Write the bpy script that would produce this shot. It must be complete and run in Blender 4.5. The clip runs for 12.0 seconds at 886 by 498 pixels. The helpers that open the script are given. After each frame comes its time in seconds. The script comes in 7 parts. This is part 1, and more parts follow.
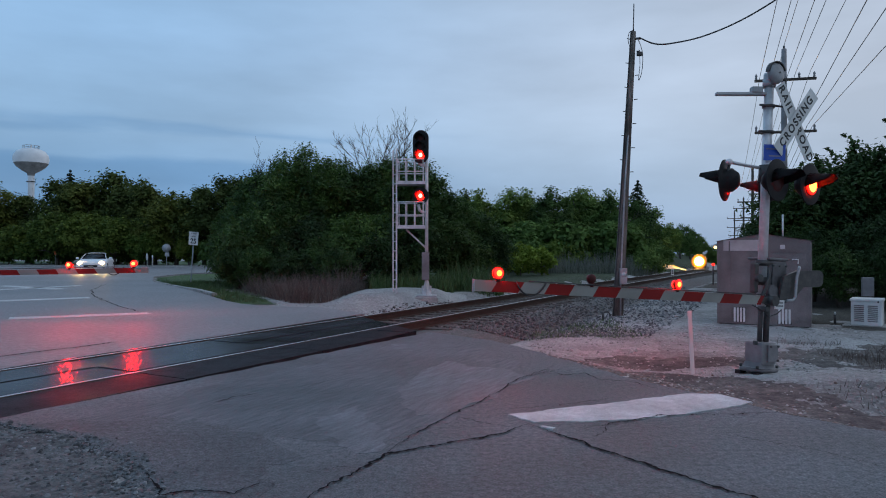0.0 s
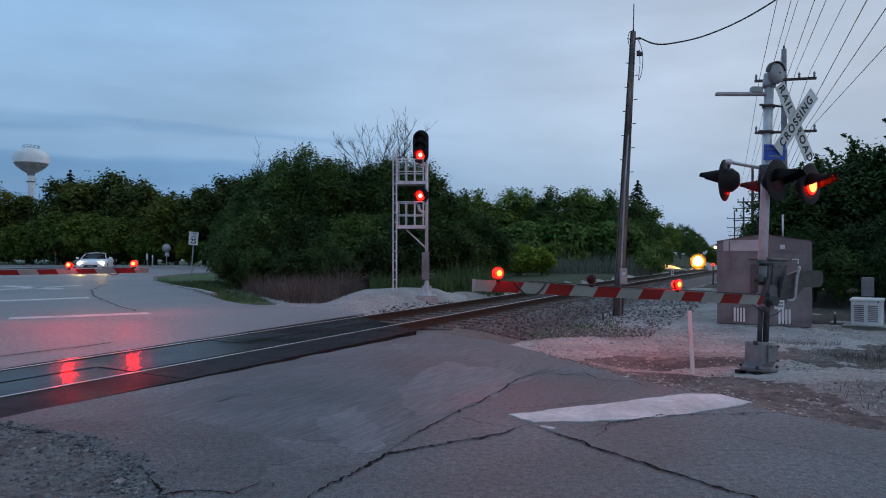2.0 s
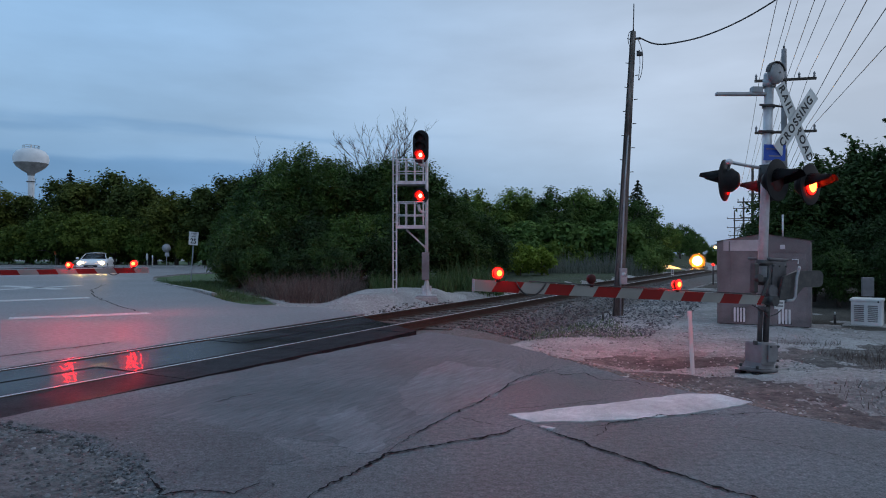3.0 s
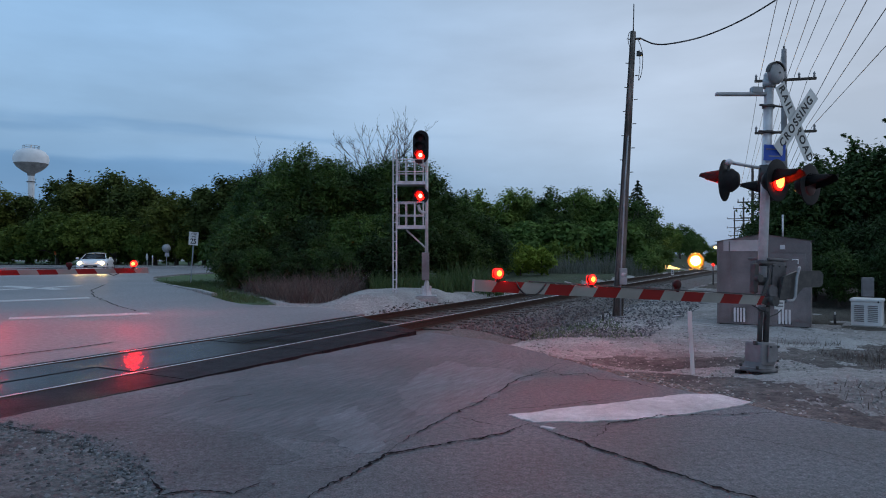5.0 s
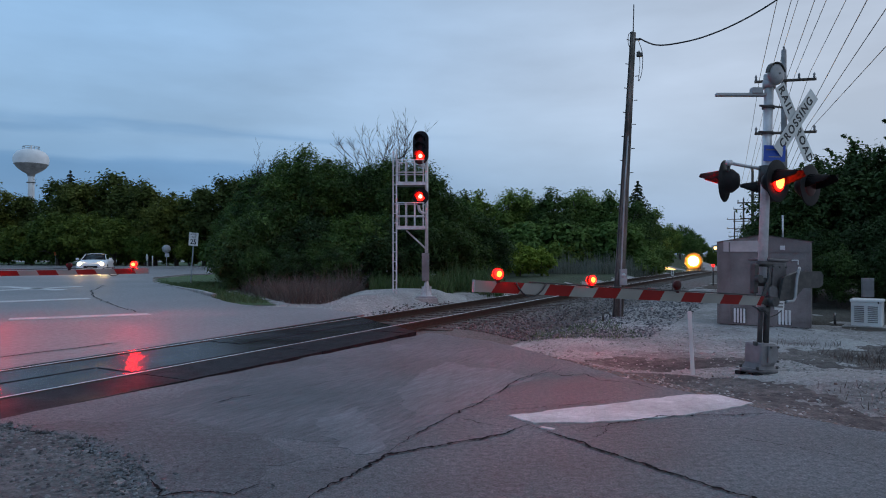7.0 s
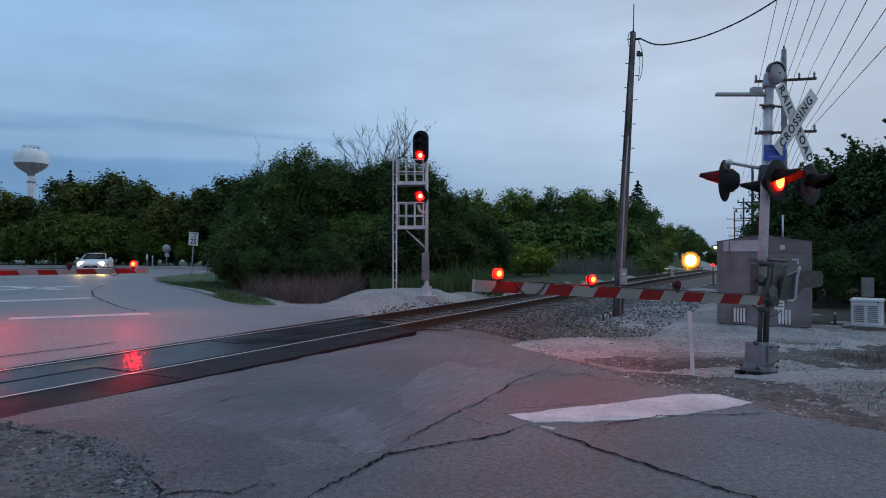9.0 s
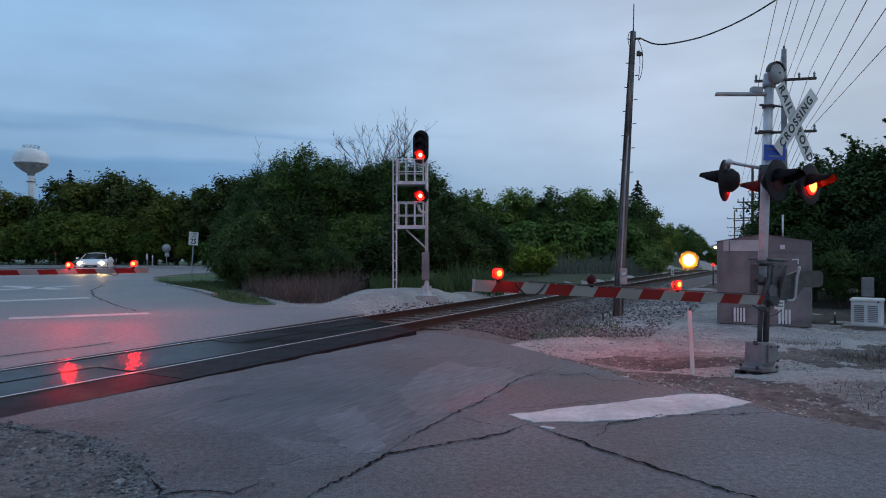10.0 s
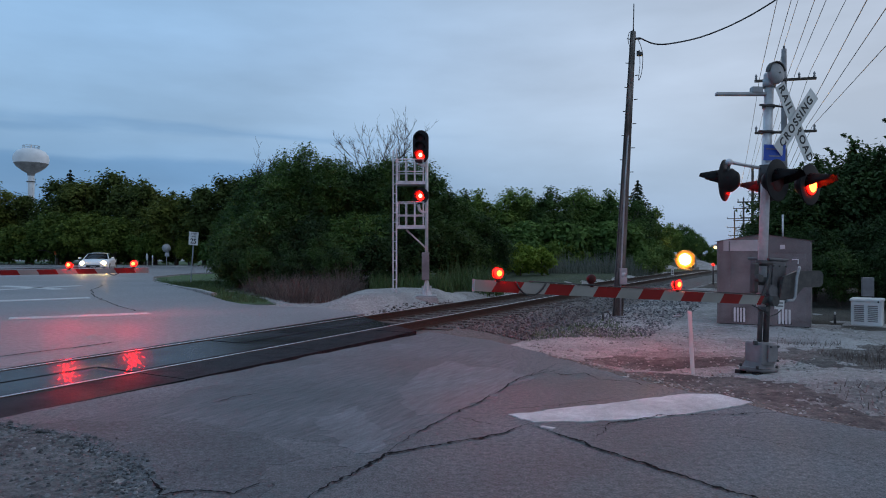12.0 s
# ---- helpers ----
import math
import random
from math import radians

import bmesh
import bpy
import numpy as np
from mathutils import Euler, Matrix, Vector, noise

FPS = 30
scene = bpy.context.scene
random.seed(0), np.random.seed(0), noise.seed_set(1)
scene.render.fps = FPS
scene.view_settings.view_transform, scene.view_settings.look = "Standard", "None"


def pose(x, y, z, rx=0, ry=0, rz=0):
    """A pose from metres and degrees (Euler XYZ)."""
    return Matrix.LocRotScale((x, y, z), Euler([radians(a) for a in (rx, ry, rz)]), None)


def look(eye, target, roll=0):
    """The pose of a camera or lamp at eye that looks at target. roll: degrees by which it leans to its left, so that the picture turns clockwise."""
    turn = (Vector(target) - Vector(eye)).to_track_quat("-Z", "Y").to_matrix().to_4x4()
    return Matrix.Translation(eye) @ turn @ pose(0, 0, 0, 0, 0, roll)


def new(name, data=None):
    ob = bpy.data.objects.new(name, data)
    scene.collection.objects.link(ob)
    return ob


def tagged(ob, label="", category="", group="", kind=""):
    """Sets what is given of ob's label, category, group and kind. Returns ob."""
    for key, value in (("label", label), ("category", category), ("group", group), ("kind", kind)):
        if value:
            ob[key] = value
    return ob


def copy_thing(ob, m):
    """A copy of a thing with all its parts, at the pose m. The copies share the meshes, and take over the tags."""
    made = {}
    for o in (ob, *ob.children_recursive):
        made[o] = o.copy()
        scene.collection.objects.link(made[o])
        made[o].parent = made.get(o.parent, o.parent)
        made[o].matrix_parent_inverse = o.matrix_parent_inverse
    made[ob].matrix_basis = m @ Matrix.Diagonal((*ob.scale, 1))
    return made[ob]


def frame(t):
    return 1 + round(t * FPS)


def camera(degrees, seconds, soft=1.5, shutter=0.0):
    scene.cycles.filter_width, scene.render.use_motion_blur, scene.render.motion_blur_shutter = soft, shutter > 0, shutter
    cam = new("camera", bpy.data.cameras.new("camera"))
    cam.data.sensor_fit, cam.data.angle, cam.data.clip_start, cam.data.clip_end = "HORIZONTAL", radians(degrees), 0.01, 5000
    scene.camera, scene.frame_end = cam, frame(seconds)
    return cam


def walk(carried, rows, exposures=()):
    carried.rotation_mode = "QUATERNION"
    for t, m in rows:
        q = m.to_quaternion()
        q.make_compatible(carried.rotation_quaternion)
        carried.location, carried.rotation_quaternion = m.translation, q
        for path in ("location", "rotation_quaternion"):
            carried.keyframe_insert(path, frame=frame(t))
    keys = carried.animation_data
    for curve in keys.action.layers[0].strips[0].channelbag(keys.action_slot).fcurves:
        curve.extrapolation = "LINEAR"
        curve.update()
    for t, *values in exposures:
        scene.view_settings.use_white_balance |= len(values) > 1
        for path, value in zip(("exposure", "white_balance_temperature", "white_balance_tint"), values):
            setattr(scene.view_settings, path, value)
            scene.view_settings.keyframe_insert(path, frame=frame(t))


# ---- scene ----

# ---------------------------------------------------------------- camera
cam = camera(68.1, 12.0, soft=1.02)
EYE = (0.0, 0.0, 1.4)


def aim(lift, aside=0.0):
    """The camera's pose with its axis lifted and turned right by that many thousandths."""
    return look(EYE, (0.1 * aside, 100.0, 1.4 + 0.1 * lift), 0.0)


walk(cam, [(0, aim(3.4)), (4.8, aim(3.5)), (5.5, aim(4.9)), (6.0, aim(6.0, 1.2)), (6.5, aim(4.9)), (7.2, aim(4.6)),
           (8.8, aim(4.1)), (10.0, aim(3.6)), (12.0, aim(3.5))])

# ---------------------------------------------------------------- light: dusk under thin cloud
world = bpy.data.worlds.new("dusk_sky")
scene.world = world
world.use_nodes = True
wn, wl = world.node_tree.nodes, world.node_tree.links
wn.clear()

w_out = wn.new("ShaderNodeOutputWorld")
w_bg = wn.new("ShaderNodeBackground")
w_sky = wn.new("ShaderNodeTexSky")
w_sky.sky_type = "NISHITA"
w_sky.sun_disc = False
w_sky.sun_elevation = radians(1.5)
w_sky.sun_rotation = radians(60)
w_co = wn.new("ShaderNodeTexCoord")
w_sep = wn.new("ShaderNodeSeparateXYZ")
wl.new(w_co.outputs["Generated"], w_sep.inputs[0])
# veil of high cloud: bluer to the west end, paler towards the glow beyond the track
w_ramp = wn.new("ShaderNodeValToRGB")
w_ramp.color_ramp.elements[0].position, w_ramp.color_ramp.elements[0].color = 0.0, (0.165, 0.315, 0.53, 1)
w_ramp.color_ramp.elements[1].position, w_ramp.color_ramp.elements[1].color = 0.42, (0.280, 0.490, 0.765, 1)
for at_z, tone in ((0.11, (0.235, 0.410, 0.640, 1)), (0.18, (0.300, 0.485, 0.72, 1)), (0.28, (0.295, 0.490, 0.75, 1))):
    w_ramp.color_ramp.elements.new(at_z).color = tone
wl.new(w_sep.outputs["Z"], w_ramp.inputs[0])
w_side = wn.new("ShaderNodeMapRange")
w_side.inputs["From Min"].default_value, w_side.inputs["From Max"].default_value = -0.55, 0.6
w_side.interpolation_type = "SMOOTHSTEP"
wl.new(w_sep.outputs["X"], w_side.inputs["Value"])
w_pale = wn.new("ShaderNodeMix")
w_pale.data_type = "RGBA"
w_pale.inputs["B"].default_value = (0.52, 0.60, 0.735, 1)
w_fac = wn.new("ShaderNodeMath")
w_fac.operation = "MULTIPLY"
w_rise = wn.new("ShaderNodeMapRange")
w_rise.interpolation_type = "SMOOTHSTEP"
w_rise.inputs["From Min"].default_value, w_rise.inputs["From Max"].default_value = -0.02, 0.26
w_rise.inputs["To Min"].default_value, w_rise.inputs["To Max"].default_value = 0.30, 0.92
wl.new(w_sep.outputs["Z"], w_rise.inputs["Value"])
wl.new(w_rise.outputs[0], w_fac.inputs[1])
wl.new(w_side.outputs[0], w_fac.inputs[0])
wl.new(w_fac.outputs[0], w_pale.inputs["Factor"])
wl.new(w_ramp.outputs[0], w_pale.inputs["A"])
# long flat streaks of darker cloud
w_map = wn.new("ShaderNodeMapping")
w_map.inputs["Scale"].default_value = (1.0, 1.0, 3.6)
w_map.inputs["Rotation"].default_value = (0.05, -0.02, 0)
wl.new(w_co.outputs["Generated"], w_map.inputs[0])
w_noise = wn.new("ShaderNodeTexNoise")
w_noise.inputs["Scale"].default_value, w_noise.inputs["Detail"].default_value = 2.3, 6
wl.new(w_map.outputs[0], w_noise.inputs["Vector"])
w_cr = wn.new("ShaderNodeMapRange")
w_cr.inputs["From Min"].default_value, w_cr.inputs["From Max"].default_value = 0.38, 0.66
w_cr.inputs["To Min"].default_value, w_cr.inputs["To Max"].default_value = 0.86, 1.10
wl.new(w_noise.outputs[0], w_cr.inputs["Value"])
w_mul = wn.new("ShaderNodeVectorMath")
w_mul.operation = "SCALE"
wl.new(w_pale.outputs["Result"], w_mul.inputs[0])
wl.new(w_cr.outputs[0], w_mul.inputs["Scale"])
w_skys = wn.new("ShaderNodeVectorMath")
w_skys.operation = "SCALE"
w_skys.inputs["Scale"].default_value = 0.012
wl.new(w_sky.outputs[0], w_skys.inputs[0])
w_add = wn.new("ShaderNodeVectorMath")
w_add.operation = "ADD"
wl.new(w_mul.outputs[0], w_add.inputs[0])
wl.new(w_skys.outputs[0], w_add.inputs[1])
# long dark blue banks of cloud low over the trees
w_bmap = wn.new("ShaderNodeMapping")
w_bmap.inputs["Scale"].default_value = (1.6, 1.6, 9.0)
wl.new(w_co.outputs["Generated"], w_bmap.inputs[0])
w_bn = wn.new("ShaderNodeTexNoise")
w_bn.inputs["Scale"].default_value, w_bn.inputs["Detail"].default_value = 2.4, 5
wl.new(w_bmap.outputs[0], w_bn.inputs["Vector"])
w_bw = wn.new("ShaderNodeMath")
w_bw.operation = "MULTIPLY_ADD"
w_bw.inputs[1].default_value = 0.055
wl.new(w_bn.outputs[0], w_bw.inputs[0])
wl.new(w_sep.outputs["Z"], w_bw.inputs[2])
w_bf = wn.new("ShaderNodeValToRGB")
w_bf.color_ramp.elements[0].position, w_bf.color_ramp.elements[0].color = 0.10, (0.5, 0.5, 0.5, 1)
w_bf.color_ramp.elements[1].position, w_bf.color_ramp.elements[1].color = 0.26, (0, 0, 0, 1)
for at_z, dark in ((0.146, 0.75), (0.155, 0.15), (0.184, 0.15), (0.194, 0.6), (0.204, 0.12)):
    w_bf.color_ramp.elements.new(at_z).color = (dark, dark, dark, 1)
wl.new(w_bw.outputs[0], w_bf.inputs[0])
w_bx = wn.new("ShaderNodeMapRange")
w_bx.interpolation_type = "SMOOTHSTEP"
w_bx.inputs["From Min"].default_value, w_bx.inputs["From Max"].default_value = 0.12, -0.25
wl.new(w_sep.outputs["X"], w_bx.inputs["Value"])
w_b1 = wn.new("ShaderNodeMath")
w_b1.operation = "MULTIPLY"
wl.new(w_bf.outputs[0], w_b1.inputs[0])
wl.new(w_bx.outputs[0], w_b1.inputs[1])
w_bank = wn.new("ShaderNodeMix")
w_bank.data_type, w_bank.blend_type = "RGBA", "MULTIPLY"
w_bank.inputs["B"].default_value = (0.56, 0.70, 0.82, 1)
wl.new(w_b1.outputs[0], w_bank.inputs["Factor"])
wl.new(w_add.outputs[0], w_bank.inputs["A"])
wl.new(w_bank.outputs["Result"], w_bg.inputs["Color"])
w_bg.inputs["Strength"].default_value = 1.0
wl.new(w_bg.outputs[0], w_out.inputs[0])

sun = new("sun", bpy.data.lights.new("sun", "SUN"))
sun.data.energy, sun.data.angle, sun.data.color = 0.12, radians(40), (1.0, 0.93, 0.86)
sun.matrix_world = look((30, 60, 40), (0, 10, 0))
scene.view_settings.exposure = 0.0


# ---------------------------------------------------------------- materials
def material(name, a, b=None, scale=8.0, rough=0.7, metal=0.0, bump=0.0, fine=0.0, vary=0.0, big=0.0, gloss=0.0,
             streak=None, detail=6.0, spec=0.5, stain=(0.75, 1.2), tint=0.0, grain=0.28, leafy=False, along=0.0):
    """Two colours mixed by noise of that scale per metre; fine: a second, fine grain; vary: change from object to object or leaf to leaf;
    big: slow stains; gloss: how far the roughness wanders."""
    m = bpy.data.materials.new(name)
    m.use_nodes = True
    n, l = m.node_tree.nodes, m.node_tree.links
    p = n["Principled BSDF"]
    p.inputs["Roughness"].default_value, p.inputs["Metallic"].default_value = rough, metal
    p.inputs["Specular IOR Level"].default_value = spec
    b = b or a
    co = n.new("ShaderNodeTexCoord")
    vec = co.outputs["Object"]
    if streak:
        mp = n.new("ShaderNodeMapping")
        mp.inputs["Scale"].default_value = streak
        if along:
            mp.vector_type = "TEXTURE"
            mp.inputs["Rotation"].default_value = (0, 0, radians(along))
        l.new(vec, mp.inputs[0])
        vec = mp.outputs[0]
    tex = n.new("ShaderNodeTexNoise")
    tex.inputs["Scale"].default_value, tex.inputs["Detail"].default_value = scale, detail
    tex.inputs["Roughness"].default_value = 0.65
    l.new(vec, tex.inputs["Vector"])
    sharp = n.new("ShaderNodeMapRange")
    sharp.inputs["From Min"].default_value, sharp.inputs["From Max"].default_value = 0.32, 0.68
    l.new(tex.outputs[0], sharp.inputs["Value"])
    mix = n.new("ShaderNodeMix")
    mix.data_type = "RGBA"
    mix.inputs["A"].default_value, mix.inputs["B"].default_value = (*a, 1), (*b, 1)
    l.new(sharp.outputs[0], mix.inputs["Factor"])
    col = mix.outputs["Result"]

    def scaled(source, lo, hi, fmin=0.3, fmax=0.7):
        nonlocal col
        r = n.new("ShaderNodeMapRange")
        r.inputs["From Min"].default_value, r.inputs["From Max"].default_value = fmin, fmax
        r.inputs["To Min"].default_value, r.inputs["To Max"].default_value = lo, hi
        l.new(source, r.inputs["Value"])
        s = n.new("ShaderNodeVectorMath")
        s.operation = "SCALE"
        l.new(col, s.inputs[0])
        l.new(r.outputs[0], s.inputs["Scale"])
        col = s.outputs[0]

    height = tex.outputs[0]
    if fine:
        ft = n.new("ShaderNodeTexNoise")
        ft.inputs["Scale"].default_value, ft.inputs["Detail"].default_value = fine, 3
        l.new(co.outputs["Object"], ft.inputs["Vector"])
        scaled(ft.outputs[0], 1 - grain, 1 + grain)
        ad = n.new("ShaderNodeMath")
        ad.operation = "ADD"
        l.new(ft.outputs[0], ad.inputs[0])
        l.new(tex.outputs[0], ad.inputs[1])
        height = ad.outputs[0]
    if big:
        bt = n.new("ShaderNodeTexNoise")
        bt.inputs["Scale"].default_value, bt.inputs["Detail"].default_value = big, 4
        l.new(co.outputs["Object"], bt.inputs["Vector"])
        scaled(bt.outputs[0], *stain)
        if gloss:
            gr = n.new("ShaderNodeMapRange")
            gr.inputs["From Min"].default_value, gr.inputs["From Max"].default_value = 0.35, 0.65
            gr.inputs["To Min"].default_value, gr.inputs["To Max"].default_value = rough - gloss, rough + gloss
            l.new(bt.outputs[0], gr.inputs["Value"])
            l.new(gr.outputs[0], p.inputs["Roughness"])
    if vary:
        g = n.new("ShaderNodeNewGeometry")
        scaled(g.outputs["Random Per Island"], 1 - vary, 1 + vary, 0, 1)
        oi = n.new("ShaderNodeObjectInfo")
        scaled(oi.outputs["Random"], 1 - 0.4 * vary, 1 + 0.4 * vary, 0, 1)
    if tint:
        ti = n.new("ShaderNodeObjectInfo")
        ra = n.new("ShaderNodeValToRGB")
        for el, pos, c in ((ra.color_ramp.elements[0], 0.0, (0.55, 0.62, 0.75)), (ra.color_ramp.elements[1], 1.0, (1.35, 1.25, 0.85))):
            el.position, el.color = pos, (*c, 1)
        ra.color_ramp.elements.new(0.4).color = (0.8, 0.95, 0.9, 1)
        ra.color_ramp.elements.new(0.7).color = (1.15, 1.1, 1.1, 1)
        l.new(ti.outputs["Random"], ra.inputs[0])
        tm = n.new("ShaderNodeMix")
        tm.data_type, tm.blend_type = "RGBA", "MULTIPLY"
        tm.inputs["Factor"].default_value = tint
        l.new(col, tm.inputs["A"])
        l.new(ra.outputs[0], tm.inputs["B"])
        col = tm.outputs["Result"]
    l.new(col, p.inputs["Base Color"])
    if leafy:
        tr = n.new("ShaderNodeBsdfTranslucent")
        l.new(col, tr.inputs["Color"])
        ms = n.new("ShaderNodeMixShader")
        ms.inputs[0].default_value = 0.27
        l.new(p.outputs[0], ms.inputs[1])
        l.new(tr.outputs[0], ms.inputs[2])
        l.new(ms.outputs[0], n["Material Output"].inputs["Surface"])
    if bump:
        bp = n.new("ShaderNodeBump")
        bp.inputs["Strength"].default_value, bp.inputs["Distance"].default_value = min(1.0, bump), 0.02
        l.new(height, bp.inputs["Height"])
        l.new(bp.outputs[0], p.inputs["Normal"])
    return m


def glowing(name, colour, strength):
    m = bpy.data.materials.new(name)
    m.use_nodes = True
    p = m.node_tree.nodes["Principled BSDF"]
    p.inputs["Base Color"].default_value = (*[0.3 * c for c in colour], 1)
    p.inputs["Emission Color"].default_value = (*colour, 1)
    p.inputs["Emission Strength"].default_value = strength
    return m


M_ASPHALT = material("old_asphalt", (0.066, 0.073, 0.080), (0.172, 0.185, 0.195), 22, 0.66, bump=0.6, fine=75, grain=0.5, big=0.55, gloss=0.10, stain=(0.52, 1.38), detail=9, spec=0.4)
M_ASPHALT_FAR = material("pale_old_asphalt", (0.165, 0.156, 0.160), (0.29, 0.278, 0.282), 12, 0.58, bump=0.14, fine=60, grain=0.3, big=0.25, gloss=0.06, stain=(0.7, 1.2), detail=9, spec=0.38)
M_PATCH = material("newer_asphalt", (0.061, 0.067, 0.075), (0.138, 0.149, 0.160), 16, 0.62, bump=0.5, fine=80, grain=0.45, streak=(5.0, 0.8, 1.0), along=61.6, big=0.7, gloss=0.08, stain=(0.58, 1.38), detail=9, spec=0.4)
M_CRACK = material("open_crack", (0.006, 0.006, 0.007), (0.022, 0.022, 0.023), 30, 0.95, spec=0.05)
M_PAINT = material("worn_road_paint", (0.62, 0.62, 0.62), (0.45, 0.45, 0.46), 14, 0.78, bump=0.15, fine=120, big=2.0, spec=0.2)
M_GRAVEL = material("limestone_gravel", (0.19, 0.18, 0.17), (0.42, 0.405, 0.395), 9, 0.9, bump=1.0, fine=45, big=0.45, stain=(0.55, 1.25), detail=9)
M_DIRT = material("brown_soil", (0.045, 0.038, 0.037), (0.20, 0.168, 0.158), 7, 0.95, bump=1.0, fine=40, big=1.1, stain=(0.5, 1.35), detail=9)
M_LITTER_SHADE = material("litter_and_tree_shade", (0.028, 0.024, 0.018), (0.085, 0.075, 0.058), 9, 0.95, bump=1.0, fine=35, big=0.7, stain=(0.6, 1.3), detail=9)
M_SHOULDER = material("dark_gravel", (0.05, 0.05, 0.052), (0.19, 0.187, 0.185), 11, 0.9, bump=1.0, fine=50, big=1.2, stain=(0.55, 1.3), detail=9)
M_PALE = material("pale_gravel", (0.24, 0.235, 0.23), (0.46, 0.45, 0.44), 14, 0.9, bump=1.0, fine=60, big=0.8, detail=9)
M_STONE = material("crushed_stone", (0.22, 0.215, 0.205), (0.42, 0.41, 0.39), 9, 0.9, bump=0.4, vary=0.45)
M_DEBRIS = material("brown_debris", (0.09, 0.06, 0.05), (0.24, 0.18, 0.155), 9, 0.9, bump=0.4, vary=0.5)
M_STONE_GREY = material("grey_crushed_stone", (0.058, 0.059, 0.063), (0.18, 0.182, 0.188), 9, 0.9, bump=0.4, vary=0.6)
M_BALLAST = material("dark_ballast", (0.075, 0.065, 0.06), (0.20, 0.185, 0.175), 20, 0.9, bump=1.0, fine=50)
M_BALLAST_STONE = material("ballast_stone", (0.06, 0.054, 0.05), (0.16, 0.15, 0.145), 9, 0.9, bump=0.4, vary=0.5)
M_RUBBER = material("crossing_panel", (0.012, 0.013, 0.017), (0.024, 0.026, 0.031), 5, 0.21, bump=0.05, fine=70, big=0.8, gloss=0.05, vary=0.55, spec=0.4)
M_RUBBER.node_tree.nodes["Principled BSDF"].inputs["IOR"].default_value = 1.155
M_RUBBER_DULL = material("worn_crossing_panel", (0.012, 0.012, 0.014), (0.030, 0.030, 0.034), 5, 0.42, bump=0.15, fine=70, big=0.9, gloss=0.08, vary=0.30, spec=0.1)
M_RUBBER_DULL.node_tree.nodes["Principled BSDF"].inputs["IOR"].default_value = 1.16
# paler blue-grey holds the sky's reflection off the smoother asphalt
M_PATCH_SHEEN = material("worn_asphalt_sky_sheen", (0.080, 0.087, 0.097), (0.175, 0.188, 0.203), 16, 0.58, bump=0.4, fine=80, grain=0.4, streak=(5.0, 0.8, 1.0), along=61.6, big=0.9, gloss=0.08, stain=(0.7, 1.25), detail=9, spec=0.4)
M_STAINED = material("stained_asphalt", (0.052, 0.058, 0.064), (0.140, 0.151, 0.160), 20, 0.68, bump=0.6, fine=70, grain=0.5, big=1.1, gloss=0.08, stain=(0.6, 1.4), detail=9, spec=0.35)
M_DARK_SOIL = material("dark_brown_soil", (0.045, 0.038, 0.036), (0.17, 0.152, 0.142), 7, 0.95, bump=1.0, fine=40, big=1.1, stain=(0.55, 1.35), detail=9)
M_POLE_PALE = material("silvered_pole_wood", (0.035, 0.029, 0.025), (0.26, 0.222, 0.195), 5, 0.85, bump=0.7, streak=(9, 9, 0.35), big=1.4, stain=(0.4, 1.25))
M_RAILTOP = material("polished_rail_steel", (0.70, 0.70, 0.71), (0.55, 0.55, 0.56), 10, 0.36, 0.8)
M_RAIL = material("rusty_rail_steel", (0.035, 0.024, 0.019), (0.065, 0.042, 0.030), 18, 0.7, 0.3, bump=0.2)
M_TIE = material("creosoted_wood", (0.045, 0.034, 0.028), (0.10, 0.085, 0.075), 12, 0.85, bump=0.6, streak=(1, 8, 8), vary=0.3)
M_GRASS = material("mown_grass", (0.035, 0.075, 0.018), (0.065, 0.12, 0.03), 20, 0.8, bump=1.0, fine=90, big=0.6)
M_GRASS_ROUGH = material("rough_dark_grass", (0.014, 0.028, 0.009), (0.04, 0.06, 0.02), 8, 0.9, bump=1.0, fine=30, big=0.6)
M_BLADE = material("green_grass_blade", (0.04, 0.085, 0.02), (0.075, 0.13, 0.035), 3, 0.6, vary=0.4)
M_DRYBLADE = material("dry_grass_blade", (0.065, 0.050, 0.042), (0.145, 0.112, 0.094), 2, 0.7, vary=0.5)
M_REED = material("pale_reed", (0.12, 0.14, 0.10), (0.22, 0.23, 0.19), 2, 0.7, vary=0.4)
# clump-sized noise in the leaf colours paints shaded gaps and lit clumps
M_LEAF = material("leaf_green_gap_shade", (0.010, 0.030, 0.009), (0.120, 0.205, 0.053), 0.95, 0.62, vary=0.24, spec=0.2, tint=0.5, leafy=True)
M_LEAF_DARK = material("leaf_dark_green_gap_shade", (0.012, 0.031, 0.012), (0.078, 0.130, 0.040), 0.9, 0.65, vary=0.24, spec=0.2, tint=0.5, leafy=True)
# lighter green, with the distance haze over the woods mixed into the colour
M_LEAF_FAR = material("woodland_leaf_haze", (0.045, 0.090, 0.026), (0.185, 0.260, 0.070), 0.7, 0.8, vary=0.24, spec=0.12, tint=0.8, leafy=True)
M_LEAF_ROAD = material("roadside_leaf", (0.045, 0.085, 0.018), (0.165, 0.205, 0.042), 0.8, 0.75, vary=0.24, spec=0.12, tint=0.6, leafy=True)
M_LEAF_DULL = material("dull_leaf", (0.032, 0.052, 0.015), (0.140, 0.160, 0.046), 0.6, 0.8, vary=0.24, spec=0.12, tint=0.8, leafy=True)
# bright yellow here is the train headlight's light, put into the leaf colour
M_LEAF_HEADLIT = material("leaf_yellow_headlit", (0.11, 0.18, 0.026), (0.25, 0.33, 0.05), 1.2, 0.75, vary=0.24, spec=0.15, leafy=True)
